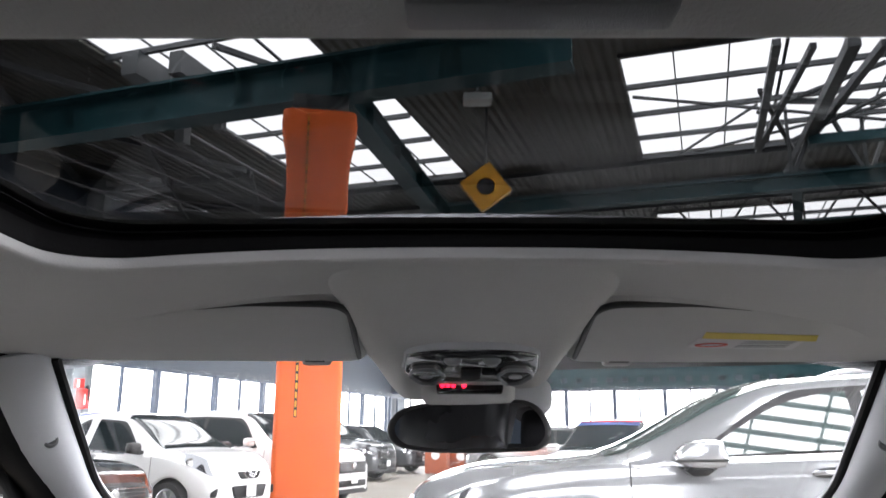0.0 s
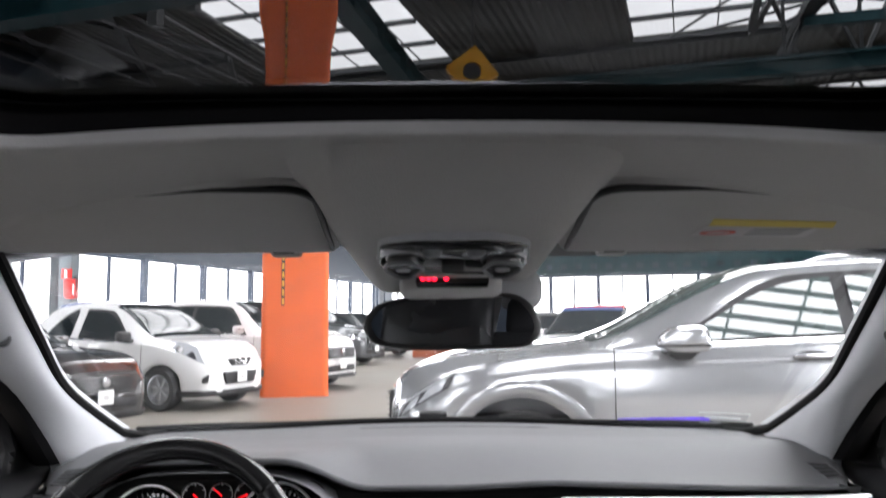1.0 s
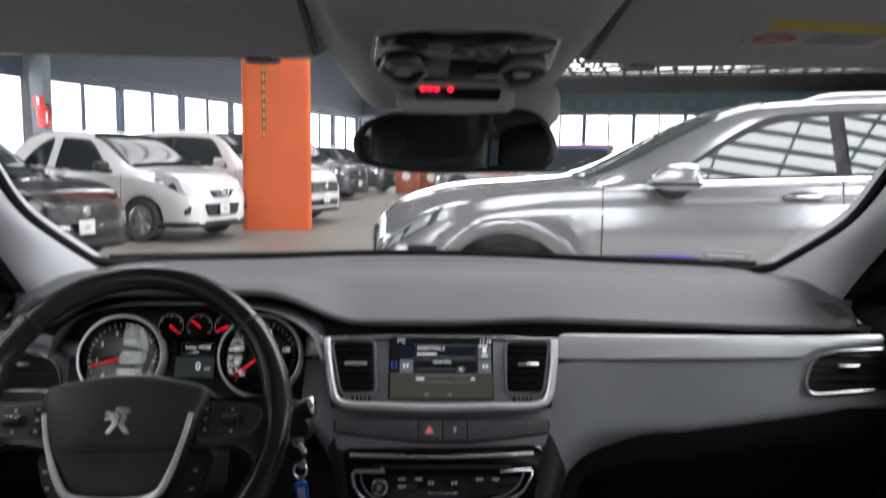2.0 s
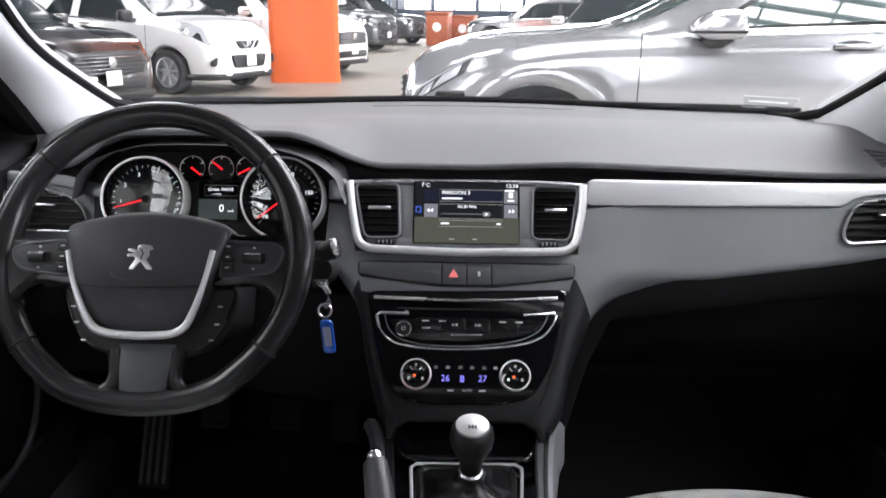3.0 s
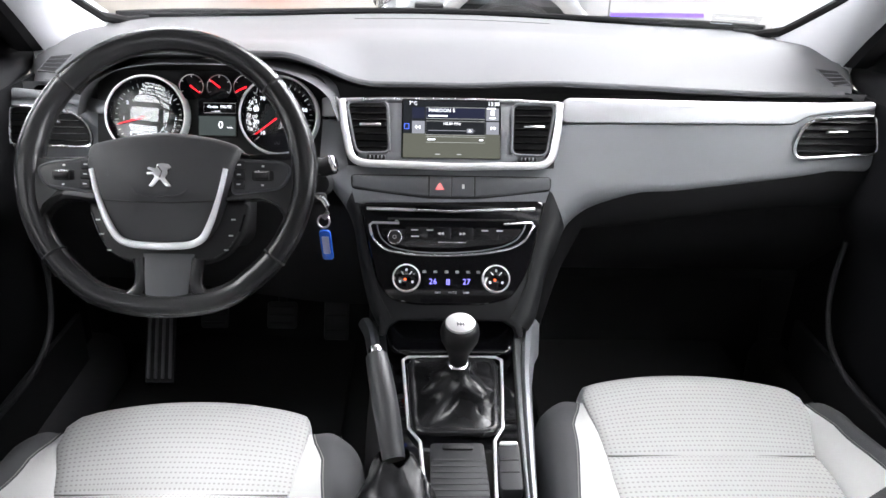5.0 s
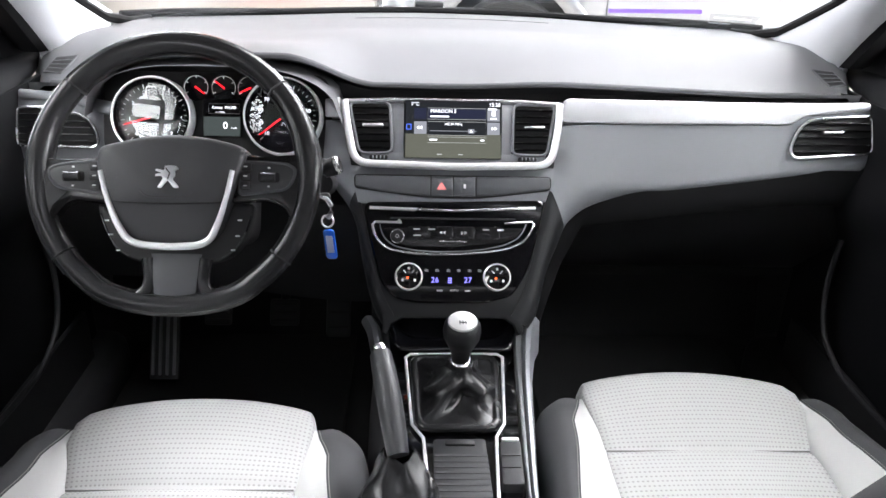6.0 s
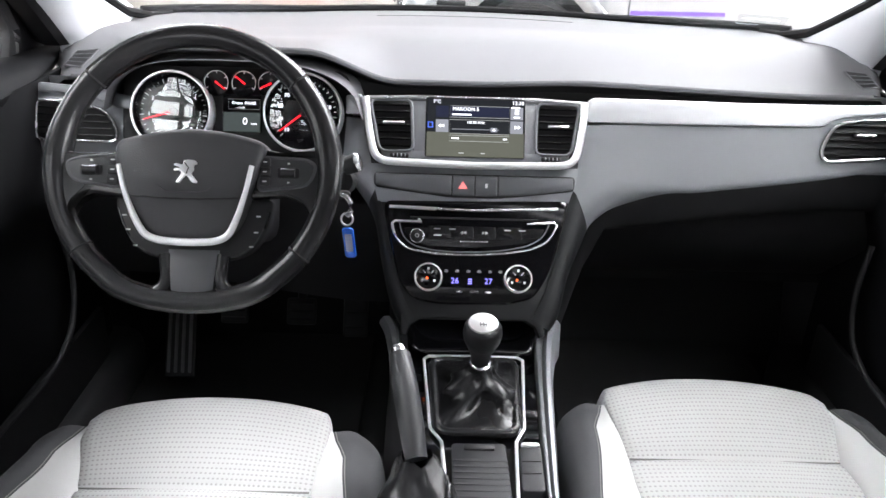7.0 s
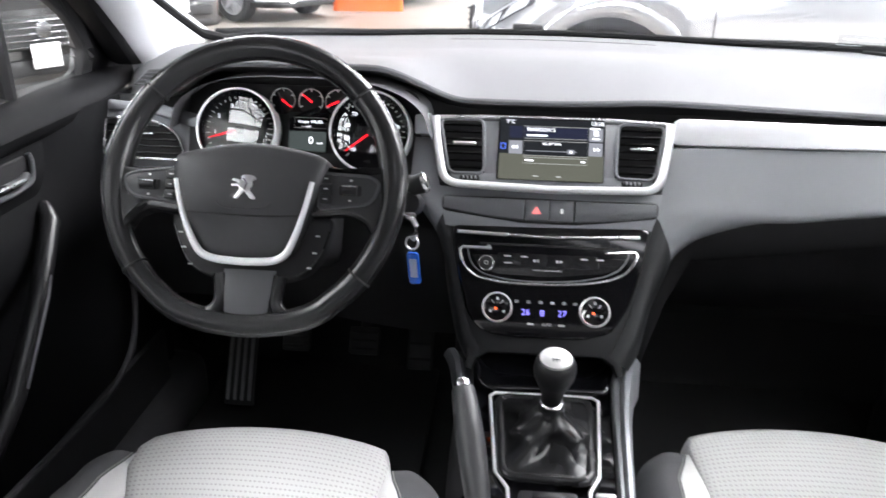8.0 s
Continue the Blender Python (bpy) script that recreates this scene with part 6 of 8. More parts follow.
def vents():
    t = DASHBOARD
    outlet(t, STK @ T(0, 0, -0.004), [(-0.1690, 0.003), (-0.103, 0.004), (-0.0985, -0.080), (-0.1515, -0.081)], 7, "vent", -0.077, 0.0, (-0.130, -0.036), False)
    outlet(t, STK @ T(0, 0, -0.004), [(0.0975, 0.004), (0.1660, 0.003), (0.1510, -0.081), (0.0945, -0.080)], 7, "vent", -0.077, 0.0, (0.130, -0.036), False)
    outlet(t, RGT @ T(0, 0, 0.003), [(0.563, -0.0785), (0.5565, -0.062), (0.570, -0.030), (0.586, -0.0155), (0.62, -0.0115), (0.680, -0.0074), (0.692, -0.009), (0.696, -0.068)], 5, "vent", -0.073, -0.014, (0.625, -0.0353))
    outlet(t, RGT @ T(0, 0, 0.003), [(-0.570, -0.079), (-0.5665, -0.064), (-0.576, -0.041), (-0.594, -0.0265), (-0.633, -0.016), (-0.688, -0.0165), (-0.694, -0.020), (-0.694, -0.077)], 5, "vent", -0.074, -0.022, (-0.630, -0.040))
    for s in (-1, 1):   # demister grilles let into the pad
        def on(u, w, up):
            """u from the inner to the outer end, w from the near to the far edge"""
            near, far = (0.648 + 0.032 * u, 0.3655 + 0.008 * u), (0.634 + 0.035 * u, 0.4105 - 0.005 * u)
            return pad_point(s * (near[0] + (far[0] - near[0]) * w), near[1] + (far[1] - near[1]) * w, up)
        us = np.linspace(0, 1, 7)
        g = part("demister", solid([[on(u, w, 0.0016) for u in us] for w in np.linspace(0, 1, 9)], 0.003), BLACK, t, "dark demister grille")
        part("grille_frame", tube([on(u, 0, 0.0008) for u in us] + [on(1, w, 0.0008) for w in (0.25, 0.5, 0.75)] + [on(u, 1, 0.0008) for u in us[::-1]] + [on(0, w, 0.0008) for w in (0.75, 0.5, 0.25)], 0.0014, 6, True), DASH, g)
        for w in (0.25, 0.5, 0.75):
            part("slat", tube([on(u, w, 0.0014) for u in us], 0.0010, 6), SURROUND, g)


vents()


def centre():
    t = DASHBOARD
    # grey surround of the stack, darkened for shade, running down to the console
    body = [(-0.188, 0.012), (0.184, 0.012), (0.180, -0.03), (0.166, -0.10), (0.156, -0.150), (0.146, -0.19), (0.130, -0.25), (0.118, -0.30), (0.110, -0.345), (0.113, -0.366), (0.104, -0.369), (0.098, -0.353), (0.082, -0.343), (-0.080, -0.343), (-0.096, -0.353), (-0.102, -0.369),
            (-0.111, -0.366), (-0.110, -0.345), (-0.118, -0.30), (-0.130, -0.25), (-0.146, -0.19), (-0.156, -0.150), (-0.170, -0.10), (-0.184, -0.03)]
    part("stack_surround", slab(body, 0.024, 0.004, 2), SHADED_GREY, t, "grey centre surround, darkened for shade", m=STK @ T(0, 0, -0.006))
    part("switch_surround", slab([(-0.168, -0.100), (0.166, -0.100), (0.160, -0.130), (0.150, -0.1560), (0.0, -0.1595), (-0.153, -0.1620), (-0.162, -0.130)], 0.02, 0.003), FASCIA, t, "grey surround of the switch bar", m=STK @ T(0, 0, -0.0035))
    bez = soften([(-0.176, 0.004), (-0.172, -0.03), (-0.160, -0.088), (-0.145, -0.0985), (0.0, -0.1025), (0.145, -0.0985), (0.159, -0.086), (0.170, -0.03), (0.172, 0.004)], 0.014, closed=False)
    part("chrome_loop", tube([(x, y, 0.005) for x, y in bez], 0.0062, 12), SATIN, t, "bright chrome loop round screen and vents", m=STK)
    part("chrome_top", tube([(-0.176, 0.005, 0.002), (-0.1, 0.008, 0.002), (0.1, 0.0085, 0.002), (0.172, 0.005, 0.002)], 0.0028, 8), CHROME, t, m=STK)
    part("screen_frame", slab([(-0.103, 0.003), (0.097, 0.004), (0.0935, -0.086), (-0.0975, -0.086)], 0.02, 0.002), PANEL, t, "grey cheeks beside the screen", m=STK @ T(0, 0, -0.003))
    part("screen_lip", slab([(-0.150, -0.078), (0.150, -0.078), (0.146, -0.095), (0.0, -0.099), (-0.146, -0.095)], 0.02, 0.003), PANEL, t, m=STK @ T(0, 0, -0.002))
    for x, n in ((-0.120, 4), (0.119, 4)):
        w = part("thumb_wheel", rbox(0.030, 0.009, 0.008, 0.003, 2), BLACK, t, m=STK @ T(x, -0.0885, 0.002))
        for i in range(n):
            part("rib", rbox(0.0022, 0.005, 0.004, 0.0008, 1), RAIL, w, m=STK @ T(x - 0.009 + 0.006 * i, -0.0885, 0.006))
    # touch screen
    s = part("screen", slab(rounded(-0.0795, 0.0785, -0.0475, 0.0475, 0.003), 0.012, 0.001), PIANO, t, "lit touch screen showing a radio page", m=SCR @ T(0, 0, 0.022))
    m = SCR @ T(0, 0, 0.0228)
    page = glowing("screen page dark", (0.05, 0.055, 0.065), 0.14)
    lower = glowing("screen page lower", (0.155, 0.16, 0.132), 0.30)
    dim = glowing("screen dim print", (0.45, 0.46, 0.46), 0.45)
    tile = glowing("screen tile", (0.27, 0.28, 0.32), 0.42)
    navy = glowing("screen navy", (0.022, 0.025, 0.048), 0.4)
    blue = glowing("screen blue", (0.08, 0.16, 0.75), 0.7)
    part("page", slab([(-0.077, -0.0465), (0.077, -0.0465), (0.077, -0.008), (-0.077, -0.008)], 0.0004, 0), lower, s, "pale green lower page", m=m)
    part("page", slab([(-0.077, -0.008), (0.077, -0.008), (0.077, 0.045), (-0.077, 0.045)], 0.0004, 0), page, s, m=m)
    for x0, x1, y0, y1, mt in ((-0.041, 0.053, 0.016, 0.034, navy), (-0.041, 0.053, -0.010, 0.012, page), (-0.063, -0.043, -0.008, 0.012, tile), (0.055, 0.075, -0.008, 0.012, tile), (0.055, 0.075, 0.014, 0.034, tile),
                               (-0.063, -0.043, 0.016, 0.034, navy), (-0.0765, -0.0665, -0.003, 0.009, navy), (-0.041, 0.053, -0.022, -0.013, lower)):
        part("tile", slab([(x0, y0), (x1, y0), (x1, y1), (x0, y1)], 0.0004, 0), mt, s, m=m @ T(0, 0, 0.0005))
    mm = m @ T(0, 0, 0.0012)
    for x0, x1, y0, y1 in ((-0.041, 0.053, 0.016, 0.034), (-0.041, 0.053, -0.010, 0.012), (-0.041, 0.053, -0.022, -0.013)):
        part("tile_outline", tube([(x0, y0, 0), (x1, y0, 0), (x1, y1, 0), (x0, y1, 0)], 0.0003, 4, True), dim, s, m=mm)
    for body_, size, x, y, al in (("7°C", 0.008, -0.068, 0.040, "LEFT"), ("13:38", 0.0085, 0.076, 0.0405, "RIGHT"), ("MAROON 5", 0.0080, -0.037, 0.029, "LEFT"), ("102.80 MHz", 0.0058, 0.0, 0.008, "CENTER")):
        text(body_, size, WHITE_GLOW, s, mm @ T(x, y), "print", align=al, deep=0.0001)
    for x, y, w in ((-0.022, 0.0205, 0.030), (-0.032, -0.0175, 0.012), (0.065, 0.018, 0.010), (-0.022, -0.041, 0.008), (0.012, -0.041, 0.007), (0.047, -0.0175, 0.006), (0.063, 0.0335, 0.014)):
        hb = 0.0008 if y < -0.03 else 0.0011
        part("print_bar", slab([(x - w / 2, y - hb), (x + w / 2, y - hb), (x + w / 2, y + hb), (x - w / 2, y + hb)], 0.0002, 0), dim if y < -0.03 else WHITE_GLOW, s, m=mm)
    part("source_symbol", tube([(-0.075, -0.001, 0), (-0.068, -0.001, 0), (-0.068, 0.007, 0), (-0.075, 0.007, 0)], 0.0007, 4, True), blue, s, "blue outlined symbol", m=mm)
    part("tuner_line", rbox(0.075, 0.001, 0.0003, 0, at=(0.0, -0.003, 0)), tile, s, m=mm)
    part("tuner_mark", slab([(0.024, -0.0065), (0.034, -0.0065), (0.034, 0.0005), (0.024, 0.0005)], 0.0003, 0), tile, s, m=mm)
    text("▲", 0.005, WHITE_GLOW, s, mm @ T(0.029, -0.003, 0.0003), "print", deep=0.0001)
    for x in (-0.055, -0.050, 0.062, 0.067):
        d = -1 if x < 0 else 1
        part("skip_mark", slab([(x, 0.002 + 0.003), (x, 0.002 - 0.003), (x + d * 0.004, 0.002)][::(1 if d > 0 else -1)], 0.0002, 0), WHITE_GLOW, s, m=mm)
    part("list_symbol", rbox(0.006, 0.008, 0.0003, 0, at=(0.065, 0.0265, 0)), WHITE_GLOW, s, m=mm)
    # switch bar
    for x0, x1, mt in ((-0.156, -0.037, SURROUND), (-0.035, -0.0008, SURROUND), (0.0008, 0.0352, SURROUND), (0.0372, 0.155, SURROUND)):
        dip = lambda x: -0.0155 * (1 - (x / 0.16) ** 2)
        out = [(x0, -0.117), (x1, -0.117)] + [(x, -0.134 + dip(x)) for x in np.linspace(x1, x0, 6)]
        part("switch_cap", slab(out, 0.012, 0.0018), mt, t, "grey switch cap", m=STK @ T(0, 0, 0.000))
    part("switch_gap", slab(soften([(-0.160, -0.1145), (0.159, -0.1145), (0.157, -0.138), (0.04, -0.1525), (-0.04, -0.1525), (-0.158, -0.138)], 0.008), 0.02, 0.001), BLACK, t, m=STK @ T(0, 0, -0.0026))
    tri = [(-0.0265, -0.1385), (-0.0115, -0.1385), (-0.019, -0.1265)]
    part("hazard_mark", slab(tri, 0.0006, 0), glowing("red hazard print", (0.85, 0.22, 0.22), 0.5), t, "red hazard triangle", m=STK @ T(0, 0, 0.0006))
    part("lock_mark", rbox(0.004, 0.007, 0.0006, 0.0005, 1, (0.018, -0.133, 0.0004)), PRINT, t, m=STK)
    # glossy black stack
    pl = soften([(-0.143, -0.1595), (0.0, -0.1575), (0.1445, -0.1535), (0.1445, -0.168), (0.135, -0.212), (0.1165, -0.272), (0.094, -0.309), (0.052, -0.3196), (-0.0545, -0.3205), (-0.091, -0.314), (-0.113, -0.291), (-0.129, -0.232), (-0.1385, -0.190)], 0.014)
    g = part("stack_panel", slab(pl, 0.02, 0.003), PIANO, t, "glossy black stack panel", m=STK, smooth=False)
    part("cd_bar", tube([(-0.133, -0.1698, 0.002), (0, -0.1738, 0.003), (0.131, -0.1675, 0.002)], 0.0026, 8), CHROME, g, "long chrome bar over the disc slot", m=STK)
    part("cd_slot", rbox(0.20, 0.003, 0.002, 0.0005, 1, (0.0, -0.186, 0.0005)), BLACK, g, m=STK)
    curve = soften([(-0.1278, -0.1968), (-0.1255, -0.209), (-0.1187, -0.2235), (-0.102, -0.2355), (-0.067, -0.2420), (-0.029, -0.2440), (0.0114, -0.2430), (0.0517, -0.2395), (0.0887, -0.2325), (0.1132, -0.2211), (0.1240, -0.2059), (0.1281, -0.1945)], 0.010, closed=False)
    part("radio_trim", tube([(-0.082, -0.1930, 0.003), (-0.1236, -0.1925, 0.003)] + [(x, y, 0.003) for x, y in curve] + [(0.1249, -0.1898, 0.003), (0.0816, -0.1930, 0.003)], 0.0020, 8), CHROME, g, "chrome curve round the radio", m=STK)
    part("inner_trim", tube([(x * 0.915, y + 0.0045, 0.002) for x, y in curve], 0.0009, 6), RAIL, g, "thin inner chrome line", m=STK)
    part("radio_face", slab(soften([(-0.112, -0.202), (0.112, -0.200), (0.102, -0.214), (0.080, -0.2235), (0, -0.2320), (-0.066, -0.2310), (-0.096, -0.225)], 0.006), 0.006, 0.001), KEY_BLACK, g, m=STK @ T(0, 0, 0.0016))
    for x0, x1 in ((-0.072, -0.036), (-0.034, -0.0005), (0.0005, 0.034), (0.036, 0.074)):
        part("radio_key", slab(rounded(x0, x1, -0.2195, -0.1985, 0.002, 2), 0.004, 0.0008), KEY_BLACK, g, m=STK @ T(0, 0, 0.0030))
    for x in (-0.058, -0.034, 0.052, 0.075):
        part("key_print", rbox(0.010, 0.0018, 0.0004, 0, at=(x, -0.2035, 0.0034)), PRINT, g, m=STK)
    text("◀◀", 0.0055, PRINT, g, STK @ T(-0.017, -0.209, 0.0034), deep=0.0001)
    text("▶▶", 0.0055, PRINT, g, STK @ T(0.017, -0.209, 0.0034), deep=0.0001)
    part("key_print", rbox(0.012, 0.0018, 0.0004, 0, at=(-0.057, -0.2135, 0.0034)), PRINT, g, m=STK)
    part("key_bar", rbox(0.044, 0.0018, 0.001, 0.0004, 1, (0, -0.2225, 0.0036)), CHROME, g, m=STK)
    part("eject_mark", slab([(-0.089, -0.190), (-0.083, -0.190), (-0.086, -0.186)], 0.0003, 0), PRINT, g, m=STK @ T(0, 0, 0.0005))
    k = part("volume_knob", lathe([(0.0105, 0), (0.0105, 0.010), (0.0095, 0.012), (0.0070, 0.0125), (0, 0.0125)], 28), BLACK, g, m=STK @ T(-0.0885, -0.2165, 0.002))
    part("knob_ring", lathe([(0.0098, 0.0115), (0.0112, 0.011), (0.0112, 0.009), (0.0100, 0.009)], 28), CHROME, k, m=STK @ T(-0.0885, -0.2165, 0.0025))
    part("knob_mark", lathe([(0.0022, 0), (0.0030, 0), (0.0030, 0.0003), (0.0022, 0.0003)], 16), PRINT, k, m=STK @ T(-0.0885, -0.2165, 0.0148))
    # climate knobs and read-out
    for x in (-0.0695, 0.0685):
        mk = STK @ T(x, -0.2795, 0.001)
        k = part("climate_knob", lathe([(0.0215, 0), (0.0212, 0.010), (0.0196, 0.013), (0.0182, 0.0125), (0.0168, 0.0115), (0, 0.0115)], 36), PIANO, g, "climate knob with chrome rim", m=mk)
        part("knob_ring", lathe([(0.0192, 0.0132), (0.0200, 0.0140), (0.0212, 0.0132), (0.0219, 0.0100), (0.0219, 0.0060)], 36), SATIN, k, "chrome rim", m=mk)
        for a in (50, 130):
            part("knob_mark", rbox(0.006, 0.0014, 0.0004, 0, at=(0.010, 0, 0.0119)), PRINT, k, m=mk @ pose(0, 0, 0, 0, 0, a))
        for dx, dy in ((-0.0095, -0.006), (0.0095, -0.006), (0.0, 0.0125)):
            part("knob_symbol", rbox(0.0035, 0.004, 0.0004, 0.0005, 1, (dx, dy, 0.0119)), PRINT, k, m=mk)
        part("knob_lamp", lathe([(0, 0.0125), (0.0018, 0.0122), (0.002, 0.0115)], 10), ORANGE_LED, k, "lit orange lamp", m=mk @ T(-0.002, -0.002, 0))
    text("26", 0.0125, BLUE_GLOW, g, STK @ T(-0.0285, -0.284, 0.0006), "digits", "blue lit digits", deep=0.0001)
    text("27", 0.0125, BLUE_GLOW, g, STK @ T(0.0235, -0.284, 0.0006), "digits", "blue lit digits", deep=0.0001)
    for i in range(3):
        for dx in (-0.0016, 0.0016):
            part("fan_symbol", rbox(0.0024, 0.0022, 0.0004, 0.0004, 1, (-0.005 + dx, -0.281 - 0.0032 * i, 0.0004)), BLUE_GLOW, g, m=STK)
    for x in (-0.042, -0.025, -0.0075, 0.009, 0.026, 0.042):
        part("key_print", tube([(x - 0.0028, -0.2700, 0.0004), (x + 0.0028, -0.2700, 0.0004), (x + 0.0022, -0.2670, 0.0004), (x - 0.0022, -0.2670, 0.0004)], 0.0004, 4, True), PRINT, g, m=STK)
        part("key_print", rbox(0.0030, 0.0012, 0.0003, 0, at=(x, -0.2685, 0.0004)), PRINT, g, m=STK)
    text("AUTO", 0.005, PRINT, g, STK @ T(0.002, -0.3005, 0.0004), deep=0.0001)
    for x in (-0.021, 0.023):
        part("key_print", rbox(0.009, 0.0025, 0.0004, 0, at=(x, -0.3005, 0.0004)), PRINT, g, m=STK)


centre()


def instruments():
    t = empty("instrument_cluster", "two round chrome-ringed gauges with red needles and a small display", "instruments")
    back = soften([(-0.560, 0.072), (-0.20, 0.072), (-0.195, -0.07), (-0.56, -0.07)], 0.03)
    part("back_plate", slab(back, 0.02, 0.002), BLACK, t, m=CLU @ T(0, 0, -0.012))
    part("hood", grid([[(x, 0.372 - 0.115 * v, 0.930 + (0.075 + 0.010 * v) * max(0.0, 1 - abs((x + 0.378) / 0.20) ** 3.2) ** 0.5 - 0.0) for x in np.linspace(-0.578, -0.178, 33)] for v in (0, 0.33, 0.66, 1)]), DASH, t)
    for cx, cy, r, numbers, needle in ((-0.476, -0.0015, 0.0618, ("0", "1", "2", "3", "", "", "", "7"), 196), (-0.272, 0.002, 0.0612, ("10", "30", "50", "70", "", "90", "", "150", "", ""), 218)):
        m = CLU @ T(cx, cy, 0.0)
        d = part("gauge", lathe([(0, 0.000), (r * 0.88, 0.000), (r * 0.92, 0.006), (r * 0.95, 0.014)], 48), DIAL, t, "round black dial", m=m)
        part("ring", lathe([(r * 0.935, 0.008), (r * 0.965, 0.017), (r * 1.0, 0.017), (r * 1.025, 0.008), (r * 1.025, -0.01)], 48), SATIN, d, "chrome dial ring", m=m)
        cover = part("cover", lathe([(r * 0.945, 0.0135), (r * 0.90, 0.0140), (r * 0.5, 0.0143), (0, 0.0145)], 40), DIAL_GLASS, d, "clear dial cover", m=m @ pose(0, 0, -0.001, 5.0, -3.5, 0))
        cover.visible_shadow = False
        n = 29
        for i in range(n):
            a = radians(225 - 270 * i / (n - 1))
            big = i % 4 == 0
            part("tick", rbox(0.0065 if big else 0.0035, 0.0010, 0.0004, 0), PRINT, d, m=m @ pose(r * 0.80 * math.cos(a), r * 0.80 * math.sin(a), 0.0006, 0, 0, math.degrees(a)))
        k = len(numbers)
        for i, s in enumerate(numbers):
            if s:
                a = radians(225 - 270 * i / (k - 1))
                text(s, 0.0085, WHITE_GLOW, d, m @ T(r * 0.62 * math.cos(a), r * 0.62 * math.sin(a), 0.0006), "number", deep=0.0001)
        a = radians(needle)
        part("needle", slab([(0.004, -0.0012), (0.004, 0.0012), (r * 0.78, 0.0005), (r * 0.78, -0.0005)], 0.001, 0), RED_GLOW, d, "red lit needle", m=m @ pose(0, 0, 0.004, 0, 0, needle))
        part("hub", lathe([(0.006, 0), (0.006, 0.005), (0, 0.006)], 20), BLACK, d, m=m)
    for cx, a in ((-0.409, -38), (-0.366, 142), (-0.325, 205)):
        m = CLU @ T(cx, 0.0455, 0.002)
        d = part("small_gauge", lathe([(0, 0), (0.020, 0), (0.021, 0.002)], 28), PIANO, t, "small black dial", m=m)
        part("arc", tube([(0.0185 * math.cos(b), 0.0185 * math.sin(b), 0.0008) for b in np.linspace(-0.6, 3.7, 22)], 0.0005, 4), PRINT, d, m=m)
        for i in range(5):
            b = radians(-30 + 60 * i)
            part("tick", rbox(0.004, 0.0012, 0.0004, 0), PRINT, d, m=m @ pose(0.0165 * math.cos(b), 0.0165 * math.sin(b), 0.0006, 0, 0, math.degrees(b)))
        part("needle", slab([(-0.002, -0.0014), (-0.002, 0.0014), (0.0165, 0.0007), (0.0165, -0.0007)], 0.001, 0), RED_GLOW, d, "red lit needle", m=m @ pose(0, 0, 0.002, 0, 0, a))
    m = CLU @ T(-0.3675, -0.002, 0.002)
    grey = glowing("display grey", (0.07, 0.085, 0.085), 0.32)
    s = part("display", slab(rounded(-0.031, 0.029, -0.030, 0.030, 0.002), 0.004, 0), PIANO, t, "small grey display", m=m)
    part("display_field", slab([(-0.030, -0.028), (0.027, -0.028), (0.027, 0.002), (-0.030, 0.002)], 0.0003, 0), grey, s, m=m @ T(0, 0, 0.0006))
    text("Cruise  PAUSE", 0.0062, WHITE_GLOW, s, m @ T(0.002, 0.0165, 0.0008), deep=0.0001)
    part("box_line", tube([(-0.022, 0.0225, 0.0008), (0.027, 0.0225, 0.0008), (0.027, 0.007, 0.0008), (-0.022, 0.007, 0.0008)], 0.0003, 4, True), PRINT, s, m=m)
    text("---- km/h", 0.004, WHITE_GLOW, s, m @ T(-0.004, 0.0095, 0.0008), deep=0.0001)
    text("0", 0.016, WHITE_GLOW, s, m @ T(0.004, -0.012, 0.001), deep=0.0001)
    text("km/h", 0.0045, WHITE_GLOW, s, m @ T(0.018, -0.0155, 0.001), deep=0.0001)


instruments()


